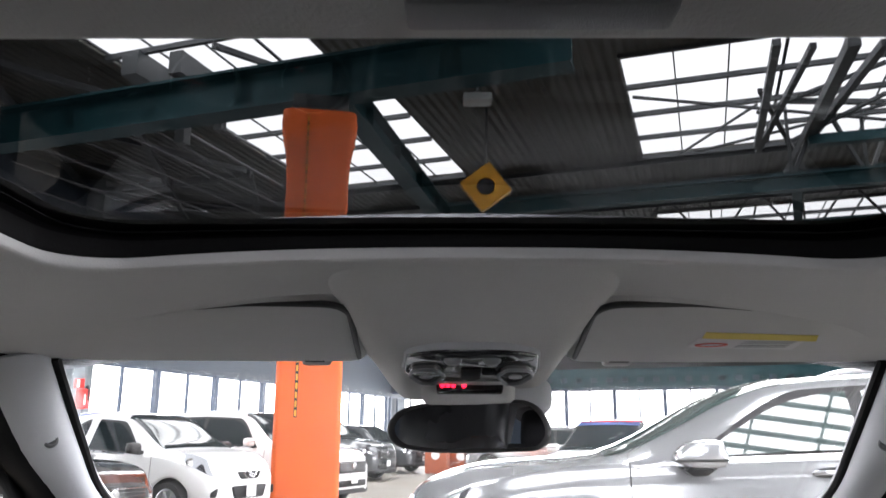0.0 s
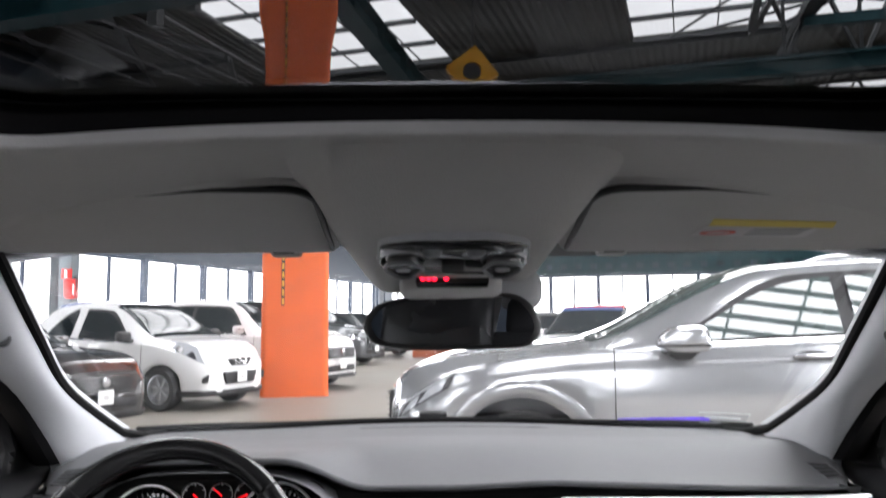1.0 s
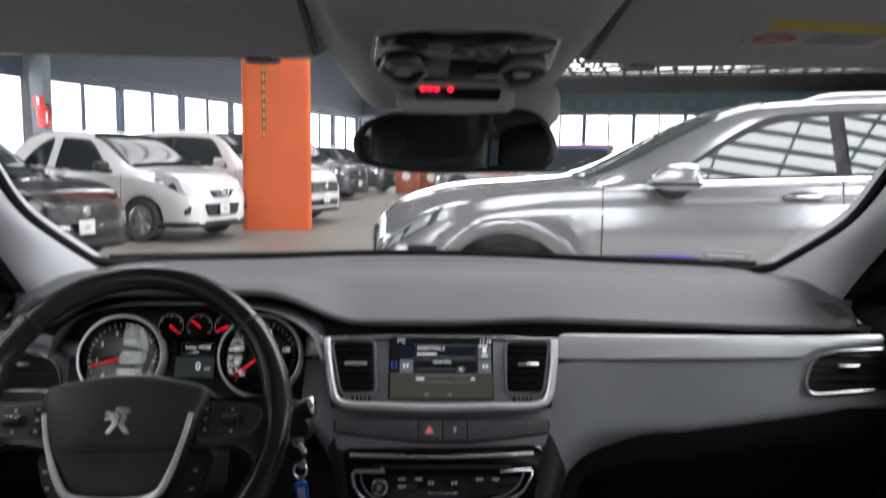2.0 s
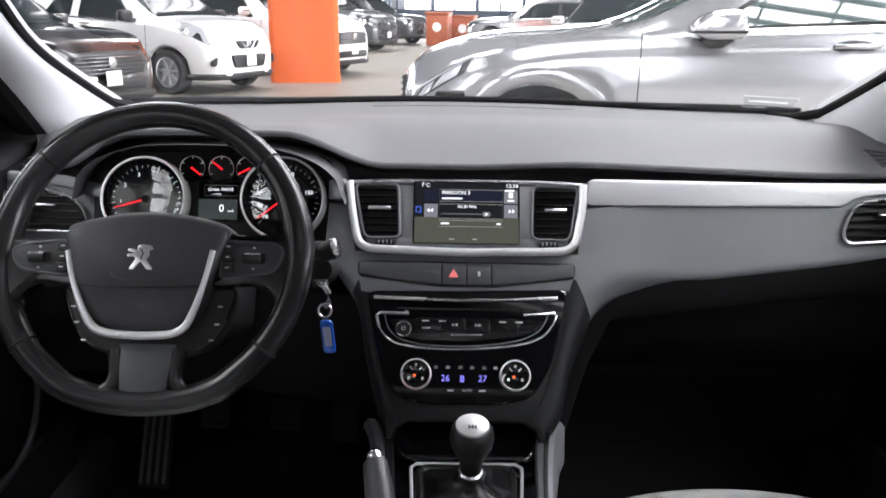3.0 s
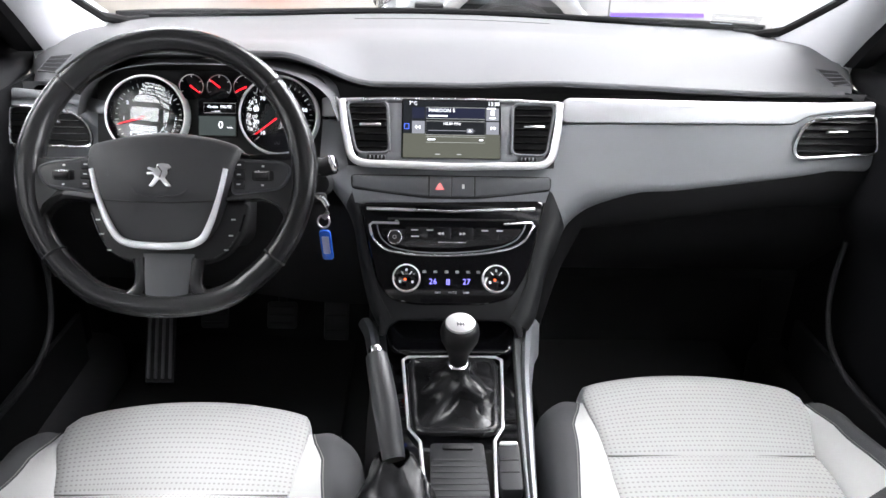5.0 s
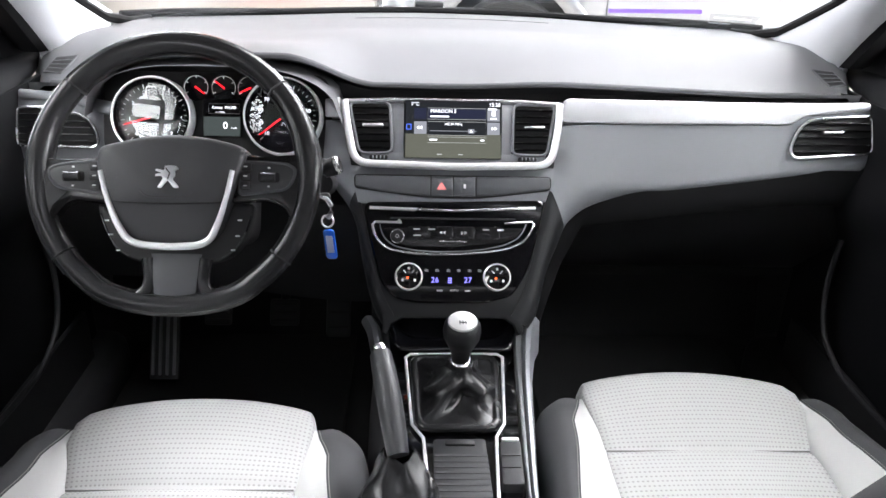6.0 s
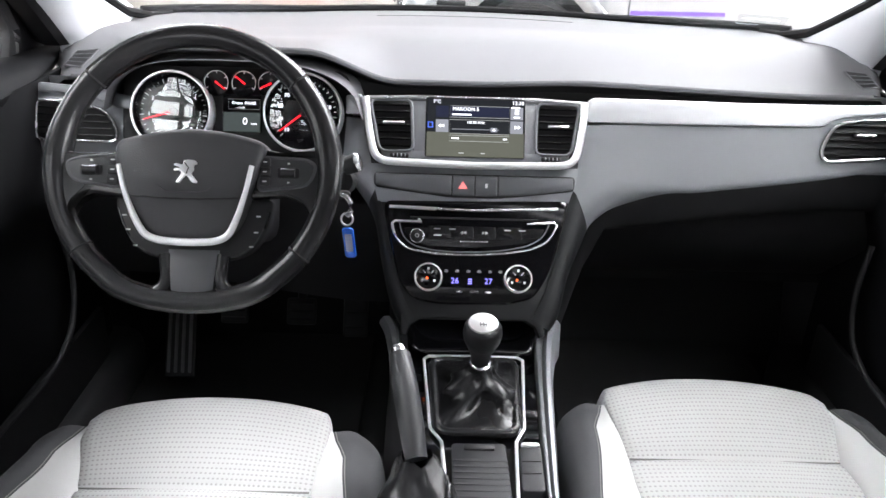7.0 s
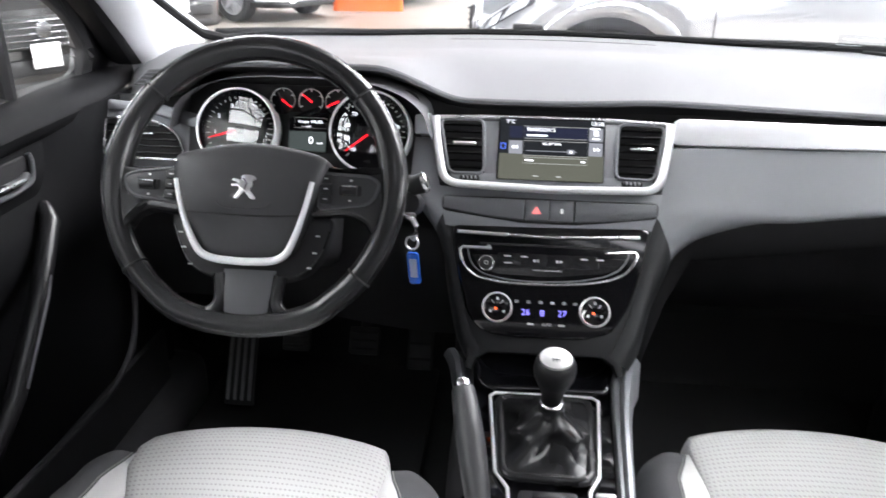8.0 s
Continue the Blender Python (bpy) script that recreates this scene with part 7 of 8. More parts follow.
# ---- steering wheel ----
def steering_wheel():
    t = empty("steering_wheel", "black leather steering wheel with flattened foot and satin trim", "steering wheel")
    R, pts, rad = 0.1690, [], []
    for i in range(96):
        a = 2 * math.pi * i / 96
        x, y = 0.002 + R * math.cos(a), 0.006 + R * math.sin(a)
        if y < -0.128:
            over = -0.128 - y
            x = 0.002 + (x - 0.002) * (1 + 0.16 * min(1, over / 0.03))
            y = -0.128 - over * 0.87
        pts.append((x, y, 0.0))
        grip = math.exp(-((math.sin(a) - 0.12) / 0.22) ** 2)
        rad.append(0.0150 + 0.0022 * grip)
    part("rim", tube(pts, rad, 18, True, 1.12), RIM_LEATHER, t, "leather rim", m=WHL)
    for a in (43, 138, 218, 322):
        i = round(a / 3.75) % 96
        d = Vector(pts[(i + 1) % 96]) - Vector(pts[i - 1])
        q = d.to_track_quat("Z", "Y").to_matrix().to_4x4()
        r = rad[i]
        part("rim_seam", lathe([(r + 0.0004, -0.0016), (r + 0.0011, -0.0006), (r + 0.0003, 0), (r + 0.0011, 0.0006), (r + 0.0004, 0.0016)], 22), BLACK, t, "stitched seam across the rim", m=WHL @ Matrix.Translation(pts[i]) @ q @ Matrix.Diagonal((1, 1.10, 1, 1)))
    # airbag pad: shield with a rolled upper edge, a raised field for the emblem and a crease below
    shield = soften([(-0.087, 0.005), (-0.0895, 0.024), (-0.0865, 0.0375), (-0.070, 0.0425), (-0.036, 0.0505), (0, 0.0545), (0.034, 0.0530), (0.068, 0.0470), (0.0935, 0.0395), (0.0945, 0.026), (0.087, 0.006), (0.078, -0.022), (0.066, -0.060), (0.0535, -0.077), (0.036, -0.0835), (0.002, -0.0855), (-0.034, -0.0835), (-0.049, -0.077), (-0.0625, -0.060), (-0.077, -0.022)], 0.012)
    rings = []
    for f, z in ((1.0, -0.030), (1.0, 0.002), (0.992, 0.008), (0.965, 0.0125), (0.90, 0.0155), (0.78, 0.018), (0.6, 0.0205), (0.4, 0.022), (0.2, 0.0228)):
        rings.append([(0.001 + (x - 0.001) * f, -0.012 + (y + 0.012) * f, z + 0.010 * (1 - ((y - 0.005) / 0.09) ** 2) - 0.0016 * smooth01(-0.032, -0.037, -0.012 + (y + 0.012) * f)) for x, y in shield])
    bm = grid(rings, True)
    bm.verts.ensure_lookup_table()
    bm.faces.new(bm.verts[-len(shield):])
    part("airbag_pad", bm, WHEEL_PAD, t, "charcoal airbag cover", m=WHL)
    part("pad_crease", tube([(x, -0.0305 - 0.0036 * (1 - (x / 0.07) ** 2), 0.0318 - 1.5 * x * x) for x in np.linspace(-0.066, 0.067, 15)], 0.0011, 6), BLACK, t, m=WHL)
    field = soften([(-0.036, 0.004), (-0.030, -0.021), (-0.018, -0.0262), (0.022, -0.0262), (0.034, -0.021), (0.040, 0.004)], 0.008, closed=False)
    part("pad_crease", tube([(x, y, 0.0316 - 1.2 * x * x - 1.0 * (y + 0.012) ** 2) for x, y in field], 0.0008, 6), WHEEL_PAD, t, "raised line below the emblem", m=WHL)
    for x in (-0.056, 0.056):
        for dy in (-0.002, 0.002):
            part("horn_mark", tube([(x - 0.0045, dy, 0.0288), (x + 0.0045, dy + 0.0005, 0.0288)], 0.0006, 4), SPOKE_GREY, t, m=WHL)
    loop = [(-0.0815, 0.0065), (-0.0745, -0.0229), (-0.0620, -0.0548), (-0.0480, -0.0785), (-0.030, -0.0845), (0.0038, -0.0862), (0.038, -0.0845), (0.0540, -0.0770), (0.0650, -0.0508), (0.0738, -0.0190), (0.0792, 0.009)]
    lp = soften(loop, 0.010, closed=False)
    part("satin_loop", tube([(x, y, 0.0205 + 0.004 * (1 - ((y - 0.01) / 0.09) ** 2)) for x, y in lp], [0.0034 + 0.0012 * smooth01(-0.02, -0.075, y) for x, y in lp], 10, flat=0.9), SATIN, t, "bright satin U-shaped trim", m=WHL)
    # emblem: a plain bright mark of a few curved strokes
    em = WHL @ T(0.0015, 0.000, 0.0325)
    e = part("emblem", slab(soften([(-0.0025, 0.0125), (0.004, 0.0135), (0.0115, 0.0125), (0.0145, 0.0085), (0.0095, 0.0065), (0.0105, 0.001), (0.0075, -0.004), (0.0155, -0.0145), (0.0085, -0.0145), (0.0015, -0.0055), (-0.0065, -0.0150), (-0.0115, -0.0145), (-0.0045, -0.003), (-0.0065, 0.000), (-0.0145, -0.0005), (-0.0135, 0.0025), (-0.0060, 0.0035), (-0.0145, 0.0065), (-0.0125, 0.0090), (-0.0030, 0.0070)], 0.0014, 2), 0.004, 0.0008), CHROME, t, "plain bright emblem", m=em)
    part("emblem_groove", tube([(-0.001, 0.0095, 0.0004), (0.004, 0.0035, 0.0004), (0.0015, -0.004, 0.0004)], 0.0008, 5), WHEEL_PAD, e, m=em)
    # side spokes with bowl-shaped switch fields
    for s, spoke_line, pod in ((-1, [(-0.080, 0.0285), (-0.100, 0.0245), (-0.1343, 0.0225), (-0.152, 0.0240), (-0.168, 0.0330), (-0.173, -0.010), (-0.163, -0.066), (-0.155, -0.075), (-0.1475, -0.056), (-0.137, -0.037), (-0.1189, -0.0285), (-0.074, -0.0345)],
                                [(-0.0900, 0.0205), (-0.1332, 0.0160), (-0.1480, 0.0115), (-0.1500, 0.0060), (-0.1460, -0.0060), (-0.1357, -0.0135), (-0.0815, -0.0205)]),
                               (1, [(0.084, 0.0350), (0.105, 0.0305), (0.138, 0.0290), (0.156, 0.0310), (0.172, 0.0400), (0.177, -0.010), (0.166, -0.066), (0.158, -0.075), (0.1510, -0.054), (0.140, -0.034), (0.118, -0.0250), (0.073, -0.0300)],
                                [(0.0880, 0.0220), (0.1430, 0.0205), (0.1540, 0.0145), (0.1545, 0.0070), (0.1500, -0.0050), (0.1420, -0.0125), (0.0850, -0.0200)])):
        line = soften(spoke_line, 0.007)
        k = part("spoke", slab(line, 0.026, 0.007, 4), RIM_LEATHER, t, "black spoke", m=WHL @ T(0, 0, 0.011))
        ring = soften(pod, 0.007)
        part("field_rim", tube([(x, y, 0.0105) for x, y in ring], 0.0022, 8, True), SPOKE_GREY, k, "grey raised edge of the switch field", m=WHL)
        part("switch_field", slab(ring, 0.006, 0.001), WHEEL_PAD, k, m=WHL @ T(0, 0, 0.0116))
        cx, cy = (-0.1195, 0.0008) if s < 0 else (0.1218, 0.0030)
        part("roller_seat", slab(rounded(cx - 0.0135, cx + 0.0135, cy - 0.0065, cy + 0.0065, 0.003, 3), 0.004, 0.001), BLACK, k, m=WHL @ T(0, 0, 0.0135))
        part("roller", tube([(cx - 0.0085, cy, 0.0150), (cx + 0.0085, cy, 0.0150)], 0.0058, 14), DARK, k, "ribbed roller", m=WHL)
        part("roller_mark", rbox(0.018, 0.0018, 0.001, 0.0003, 1, (cx, cy + 0.0035, 0.0205)), CHROME, k, m=WHL)
        for dy in (-0.0118, 0.0118):
            part("arrow", rbox(0.003, 0.002, 0.0006, 0, at=(cx, cy + dy, 0.0121)), PRINT, k, m=WHL)
        kx = -0.0920 if s < 0 else 0.0935
        for dy in (0.0125, 0.0005, -0.0115):
            part("key", slab(rounded(kx - 0.0065, kx + 0.0065, cy + dy - 0.0052, cy + dy + 0.0052, 0.002, 2), 0.006, 0.0012), DARK, k, m=WHL @ T(0, 0, 0.0160))
            part("key_print", rbox(0.0045, 0.0014, 0.0004, 0, at=(kx, cy + dy, 0.0163)), PRINT, k, m=WHL)
    # lower shield with small keys on curved flanks, and the foot spoke
    low = soften([(-0.094, -0.030), (0.101, -0.028), (0.1005, -0.045), (0.095, -0.067), (0.081, -0.091), (0.064, -0.1020), (0.040, -0.1075), (-0.030, -0.1085), (-0.057, -0.0995), (-0.0725, -0.0885), (-0.0873, -0.0605), (-0.0935, -0.042)], 0.010)
    shell_ = part("lower_shield", slab(low, 0.022, 0.005, 3), BLACK, t, "black lower shield with small keys", m=WHL @ T(0, 0, -0.002))
    for s, flank in ((-1, [(-0.0900, -0.044), (-0.0835, -0.063), (-0.0700, -0.087), (-0.054, -0.0970)]), (1, [(0.0975, -0.044), (0.0915, -0.068), (0.0785, -0.089), (0.062, -0.0992)])):
        part("flank_edge", tube([(x, y, -0.0028) for x, y in soften(flank, 0.01, closed=False)], 0.0013, 6), LEATHER, shell_, "glossy edge", m=WHL)
    for x, y in ((-0.0819, -0.0527), (-0.0765, -0.0704), (-0.0668, -0.0902), (0.084, -0.0505), (0.0816, -0.0706), (0.0764, -0.0885)):
        part("key_print", rbox(0.0055, 0.0020, 0.0004, 0, at=(x, y, -0.0016)), PRINT, shell_, m=WHL)
    rows = []
    for v in np.linspace(0, 1, 8):
        hw = 0.0315 - 0.0065 * v ** 0.8
        rows.append([(0.0077 + hw * u, -0.094 - 0.054 * v, 0.006 - 0.003 * abs(u) ** 4 + 0.004 * v + 0.002 * math.sin(math.pi * v)) for u in np.linspace(-1, 1, 11)])
    part("foot_spoke", solid(rows, 0.010), SPOKE_GREY, t, "grey foot spoke", m=WHL)
    for s in (-1, 1):
        cheek = [(0.0077 + s * 0.036, -0.100, 0.0), (0.0077 + s * 0.032, -0.125, 0.001), (0.0077 + s * 0.035, -0.140, 0.002), (0.0077 + s * 0.052, -0.1505, 0.002), (0.0077 + s * 0.080, -0.1490, 0.000)]
        part("foot_cheek", tube(soften(cheek, 0.012, closed=False), 0.0085, 10), RIM_LEATHER, t, m=WHL)
    # column behind
    part("column_shroud", rbox(0.125, 0.10, 0.22, 0.025, 3, (0, -0.02, -0.16)), DARK, t, m=WHL)
    return t


steering_wheel()


def column_stalks():
    t = empty("column_stalk", "black stalk switch beside the steering column", "stalk")
    part("arm", tube([(-0.29, 0.13, 0.90), (-0.235, 0.125, 0.905), (-0.190, 0.120, 0.905)], [0.008, 0.009, 0.012], 10), BLACK, t)
    part("end", lathe([(0, 0.012), (0.011, 0.011), (0.0135, 0.004), (0.0125, -0.012), (0, -0.012)], 20), BLACK, t, m=pose(-0.180, 0.118, 0.906, 0, 70, 0))
    part("end_ring", lathe([(0.0105, 0.0125), (0.0130, 0.0105), (0.0140, 0.006)], 20), CHROME, t, m=pose(-0.180, 0.118, 0.906, 0, 70, 0))


column_stalks()


def key_set():
    t = empty("car_key", "car key with a blue plastic tag on a steel ring", "key")
    part("lock", lathe([(0, 0.010), (0.016, 0.010), (0.018, 0.0), (0.018, -0.04)], 24), BLACK, t, m=pose(-0.200, 0.165, 0.862, 70, 0, 0))
    part("key_head", rbox(0.022, 0.035, 0.012, 0.005, 3), BLACK, t, m=pose(-0.197, 0.135, 0.853, -20, 0, 10))
    part("clasp", tube([(-0.200, 0.122, 0.859), (-0.190, 0.120, 0.857), (-0.184, 0.120, 0.846), (-0.184, 0.120, 0.834), (-0.189, 0.120, 0.826)], 0.0040, 8), CHROME, t)
    ring = [(-0.1895 + 0.0085 * math.cos(a), 0.120 + 0.003 * math.sin(a), 0.821 + 0.0085 * math.sin(a)) for a in np.linspace(0, 2 * math.pi, 20, endpoint=False)]
    part("ring", tube(ring, 0.0016, 6, True), CHROME, t)
    m = plane_at((-0.1875, 0.122, 0.782), (-0.10, 0.05, 0.99))
    tag = part("tag", slab(rounded(-0.0085, 0.0085, -0.024, 0.023, 0.005), 0.005, 0.0015), BLUE_TAG, t, "blue plastic tag", m=m)
    part("tag_paper", slab(rounded(-0.0050, 0.0050, -0.013, 0.014, 0.001, 2), 0.002, 0), mat("pale blue paper", (0.35, 0.42, 0.62), 0.4), tag, m=m @ T(0, 0, 0.001))


key_set()


# ---- centre console ----
CZ = 0.610


LID = mat("dark satin lid plastic", (0.024, 0.0245, 0.027), 0.55, grain=0.2, grain_scale=900)


def console():
    t = empty("centre_console", "charcoal centre console with glossy panel and satin rails", "console")
    rows = []
    for y in np.linspace(-0.62, 0.20, 16):
        k = smooth01(-0.45, 0.15, y)
        hw = 0.078 + 0.044 * k
        zt = CZ - 0.012
        rows.append([(-hw - 0.02, y, 0.30), (-hw - 0.012, y, 0.45), (-hw, y, zt - 0.02), (-hw + 0.012, y, zt), (0, y, zt), (hw - 0.012, y, zt), (hw, y, zt - 0.02), (hw + 0.012, y, 0.45), (hw + 0.02, y, 0.30)])
    part("body", grid(rows), DARK, t)
    part("front_post", rbox(0.27, 0.20, 0.42, 0.04, 3, (0, 0.315, 0.47)), DARK, t)
    gloss = soften([(-0.110, 0.190), (0.112, 0.195), (0.102, 0.10), (0.086, -0.10), (0.076, -0.25), (0.066, -0.62), (-0.062, -0.62), (-0.074, -0.12), (-0.100, 0.10)], 0.01)
    part("gloss_panel", slab(gloss, 0.012, 0.002), PIANO, t, "glossy black console panel", m=T(0, 0, CZ - 0.004), smooth=False)
    # small tray ahead of the lever
    rows = []
    for y in list(np.linspace(0.090, 0.130, 6)) + list(np.linspace(0.137, 0.192, 12)):
        back = smooth01(0.125, 0.200, y)
        rows.append([(0.001 + (0.088 + 0.12 * (y - 0.09)) * u, y, CZ + 0.001 + 0.060 * back ** 1.5 + 0.017 * abs(u) ** 6 + 0.004 * max(0.0, (0.100 - y) / 0.01) ** 2) for u in np.linspace(-1, 1, 30)])
    part("tray", grid(rows), PIANO, t, "glossy black tray ahead of the lever")
    rim = soften([(0.100, 0.160), (0.0977, 0.137), (0.089, 0.0967), (0.080, 0.0915), (-0.078, 0.0905), (-0.087, 0.098), (-0.096, 0.137), (-0.099, 0.160)], 0.010, closed=False)
    part("tray_rim", tube([(x, y, CZ + 0.008 + 0.012 * smooth01(0.09, 0.15, y)) for x, y in rim], 0.0055, 12), PIANO, t, "glossy rounded rim of the tray")
    part("socket_lamp", lathe([(0, 0.002), (0.0009, 0.0015), (0.0012, 0)], 8), RED_LED, t, "tiny red lamp", m=T(-0.018, 0.142, CZ + 0.001))
    part("socket_tab", rbox(0.012, 0.003, 0.003, 0.001, 1, (-0.013, 0.108, CZ + 0.002)), CHROME, t)
    # chrome frame of the gaiter, running back as two rails
    fr = [(-0.040, -0.62, CZ + 0.002), (-0.040, -0.235, CZ + 0.002), (-0.047, -0.114, CZ + 0.002), (-0.062, -0.086, CZ + 0.002), (-0.073, 0.076, CZ + 0.003), (-0.066, 0.085, CZ + 0.003), (0.068, 0.087, CZ + 0.003), (0.077, 0.078, CZ + 0.003),
          (0.063, -0.085, CZ + 0.002), (0.050, -0.112, CZ + 0.002), (0.042, -0.235, CZ + 0.002), (0.042, -0.62, CZ + 0.002)]
    part("gaiter_frame", tube(fr, 0.0024, 8), SATIN, t, "chrome frame round the gear gaiter")
    # lid with ribs
    lid = part("sliding_lid", slab(soften([(-0.034, -0.117), (0.035, -0.116), (0.040, -0.60), (-0.037, -0.60)], 0.006), 0.008, 0.002), LID, t, "dark grey ribbed sliding lid", m=T(0, 0, CZ + 0.003))
    part("lid_grip", rbox(0.040, 0.011, 0.006, 0.003, 2, (0.001, -0.126, CZ + 0.003)), BLACK, lid)
    for i in range(18):
        y = -0.150 - 0.0105 * i
        part("rib", rbox(0.070, 0.0062, 0.003, 0.0014, 1, (0.001, y, CZ + 0.0023)), LID, lid)
    # park brake switch pod
    pod = part("switch_pod", slab(soften([(0.052, -0.128), (0.080, -0.125), (0.076, -0.21), (0.048, -0.21)], 0.006), 0.014, 0.003), LID, t, "dark grey switch pod", m=T(0, 0, CZ + 0.010))
    for i in range(2):
        part("switch_line", rbox(0.024, 0.0012, 0.001, 0, at=(0.064 - 0.002 * i, -0.158 - 0.022 * i, CZ + 0.0105)), BLACK, pod)
    part("switch_cap", rbox(0.024, 0.008, 0.007, 0.003, 2, (0.066, -0.127, CZ + 0.009)), SATIN, pod)
    # two-band satin rails along both edges, the driver's one short and coloured darker for shade
    ys = (-0.63, -0.244, -0.095, -0.044, 0.041, 0.104, 0.130, 0.162)
    xin = (0.060, 0.075, 0.083, 0.0865, 0.0925, 0.0975, 0.100, 0.112)
    xout = (0.070, 0.089, 0.103, 0.108, 0.118, 0.129, 0.134, 0.146)
    for s, end in ((1, -0.63), (-1, -0.06)):
        flat, bright = [], []
        for y in np.linspace(0.160, end, 30):
            a, c = float(spline(ys, xin)(y)), float(spline(ys, xout)(y))
            up = 0.012 * smooth01(0.06, 0.17, y)
            mid = a + 0.40 * (c - a)
            flat.append([(s * a, y, 0.600), (s * (a + 0.001), y, 0.619 + up), (s * (a + 0.003), y, 0.621 + up), (s * (mid - 0.001), y, 0.621 + up), (s * mid, y, 0.612 + up)])
            bright.append([(s * mid, y, 0.610 + up), (s * (mid + 0.0008), y, 0.622 + up), (s * (mid + 0.3 * (c - mid)), y, 0.627 + up), (s * (mid + 0.7 * (c - mid)), y, 0.626 + up), (s * c, y, 0.618 + up), (s * (c + 0.003), y, 0.57) if s > 0 else (s * (c + 0.001), y, 0.612 + up)])
        part("side_rail", grid(flat), RAIL_GREY if s > 0 else SHADED_GREY, t, "dull inner band of the rail, darkened for shade on the driver's side")
        part("side_rail", grid(bright), RAIL if s > 0 else SURROUND, t, "satin rail along the console edge, darkened for shade on the driver's side")



console()


KNOB = mat("worn knob leather", (0.013, 0.013, 0.014), 0.40, grain=0.5, grain_scale=500, var=0.2, spec=0.4)
CAP = mat("satin silver cap", (0.62, 0.62, 0.62), 0.42, 0.55, var=0.04)


def gear_lever():
    t = empty("gear_lever", "gear lever with black leather knob, silver cap and creased gaiter", "gear lever")
    rows = []
    base = [(-0.058, -0.105), (0.058, -0.105), (0.070, 0.077), (-0.068, 0.076)]
    outer = soften(base, 0.02, 5)
    # resample the outline evenly by angle
    top = (0.004, -0.028)
    n = 60
    for v in np.linspace(0, 1, 16):
        row = []
        for i in range(n):
            a = 2 * math.pi * i / n
            d = Vector((math.cos(a), math.sin(a)))
            best = 0.03
            for p, q in zip(outer, outer[1:] + outer[:1]):
                p, q = Vector(p) - Vector((0.001, -0.01)), Vector(q) - Vector((0.001, -0.01))
                den = d.x * (q - p).y - d.y * (q - p).x
                if abs(den) > 1e-9:
                    r = (p.x * (q - p).y - p.y * (q - p).x) / den
                    s = (p.x * d.y - p.y * d.x) / den
                    if r > 0 and -0.001 <= s <= 1.001:
                        best = r
            k = (1 - v) ** 1.7
            r = best * k + 0.0165 * (1 - k)
            fold = 0.0100 * math.sin(3 * a + 5 * v + 0.6) * math.sin(math.pi * v) + 0.0060 * math.sin(7 * a - 9 * v) * math.sin(math.pi * min(1, v * 1.15))
            ball = 0.010 * math.exp(-((v - 0.62) / 0.18) ** 2)
            cx, cy = 0.001 + (top[0] - 0.001) * v, -0.01 + (top[1] + 0.01) * v
            row.append((cx + (r + fold + ball) * d.x, cy + (r + fold + ball) * d.y, CZ + 0.004 + 0.062 * v ** 1.25 + 0.003 * math.sin(2 * a + 8 * v) * math.sin(math.pi * v)))
        rows.append(row)
    part("gaiter", grid(rows, True), LEATHER, t, "creased black leather gaiter")
    part("gaiter_border", tube([(0.001 + (x - 0.001) * 0.90, -0.012 + (y + 0.012) * 0.93, CZ + 0.005) for x, y in outer], 0.0065, 10, True), LEATHER, t, "padded leather border inside the frame")
    part("gaiter_seam", tube([(0.001, -0.102, CZ + 0.006), (0.001, -0.096, CZ + 0.006)], 0.0008, 6), BLACK, t)
    m = Matrix.Translation((0.004, -0.024, CZ + 0.062)) @ pose(0, 0, 0, 12, 0, 0)
    part("collar", lathe([(0.0150, -0.012), (0.0175, -0.007), (0.0175, 0.0), (0.0155, 0.004), (0.0125, 0.006)], 28), CHROME, t, "bright collar", m=m)
    part("knob", lathe([(0.0120, 0.000), (0.0130, 0.014), (0.0155, 0.026), (0.0208, 0.040), (0.0250, 0.050), (0.0262, 0.059), (0.0250, 0.068), (0.0215, 0.0745), (0.018, 0.0760)], 32), KNOB, t, "black leather knob", m=m)
    part("cap", lathe([(0.0205, 0.0740), (0.0190, 0.0775), (0.012, 0.0795), (0, 0.0800)], 32), CAP, t, "polished cap with shift pattern", m=m)
    part("shift_pattern", rbox(0.010, 0.0014, 0.0006, 0, at=(0, -0.006, 0.0800)), STEEL, t, m=m)
    for x in (-0.004, 0, 0.004):
        part("shift_pattern", rbox(0.0012, 0.007, 0.0006, 0, at=(x, -0.006, 0.0800)), STEEL, t, m=m)


gear_lever()


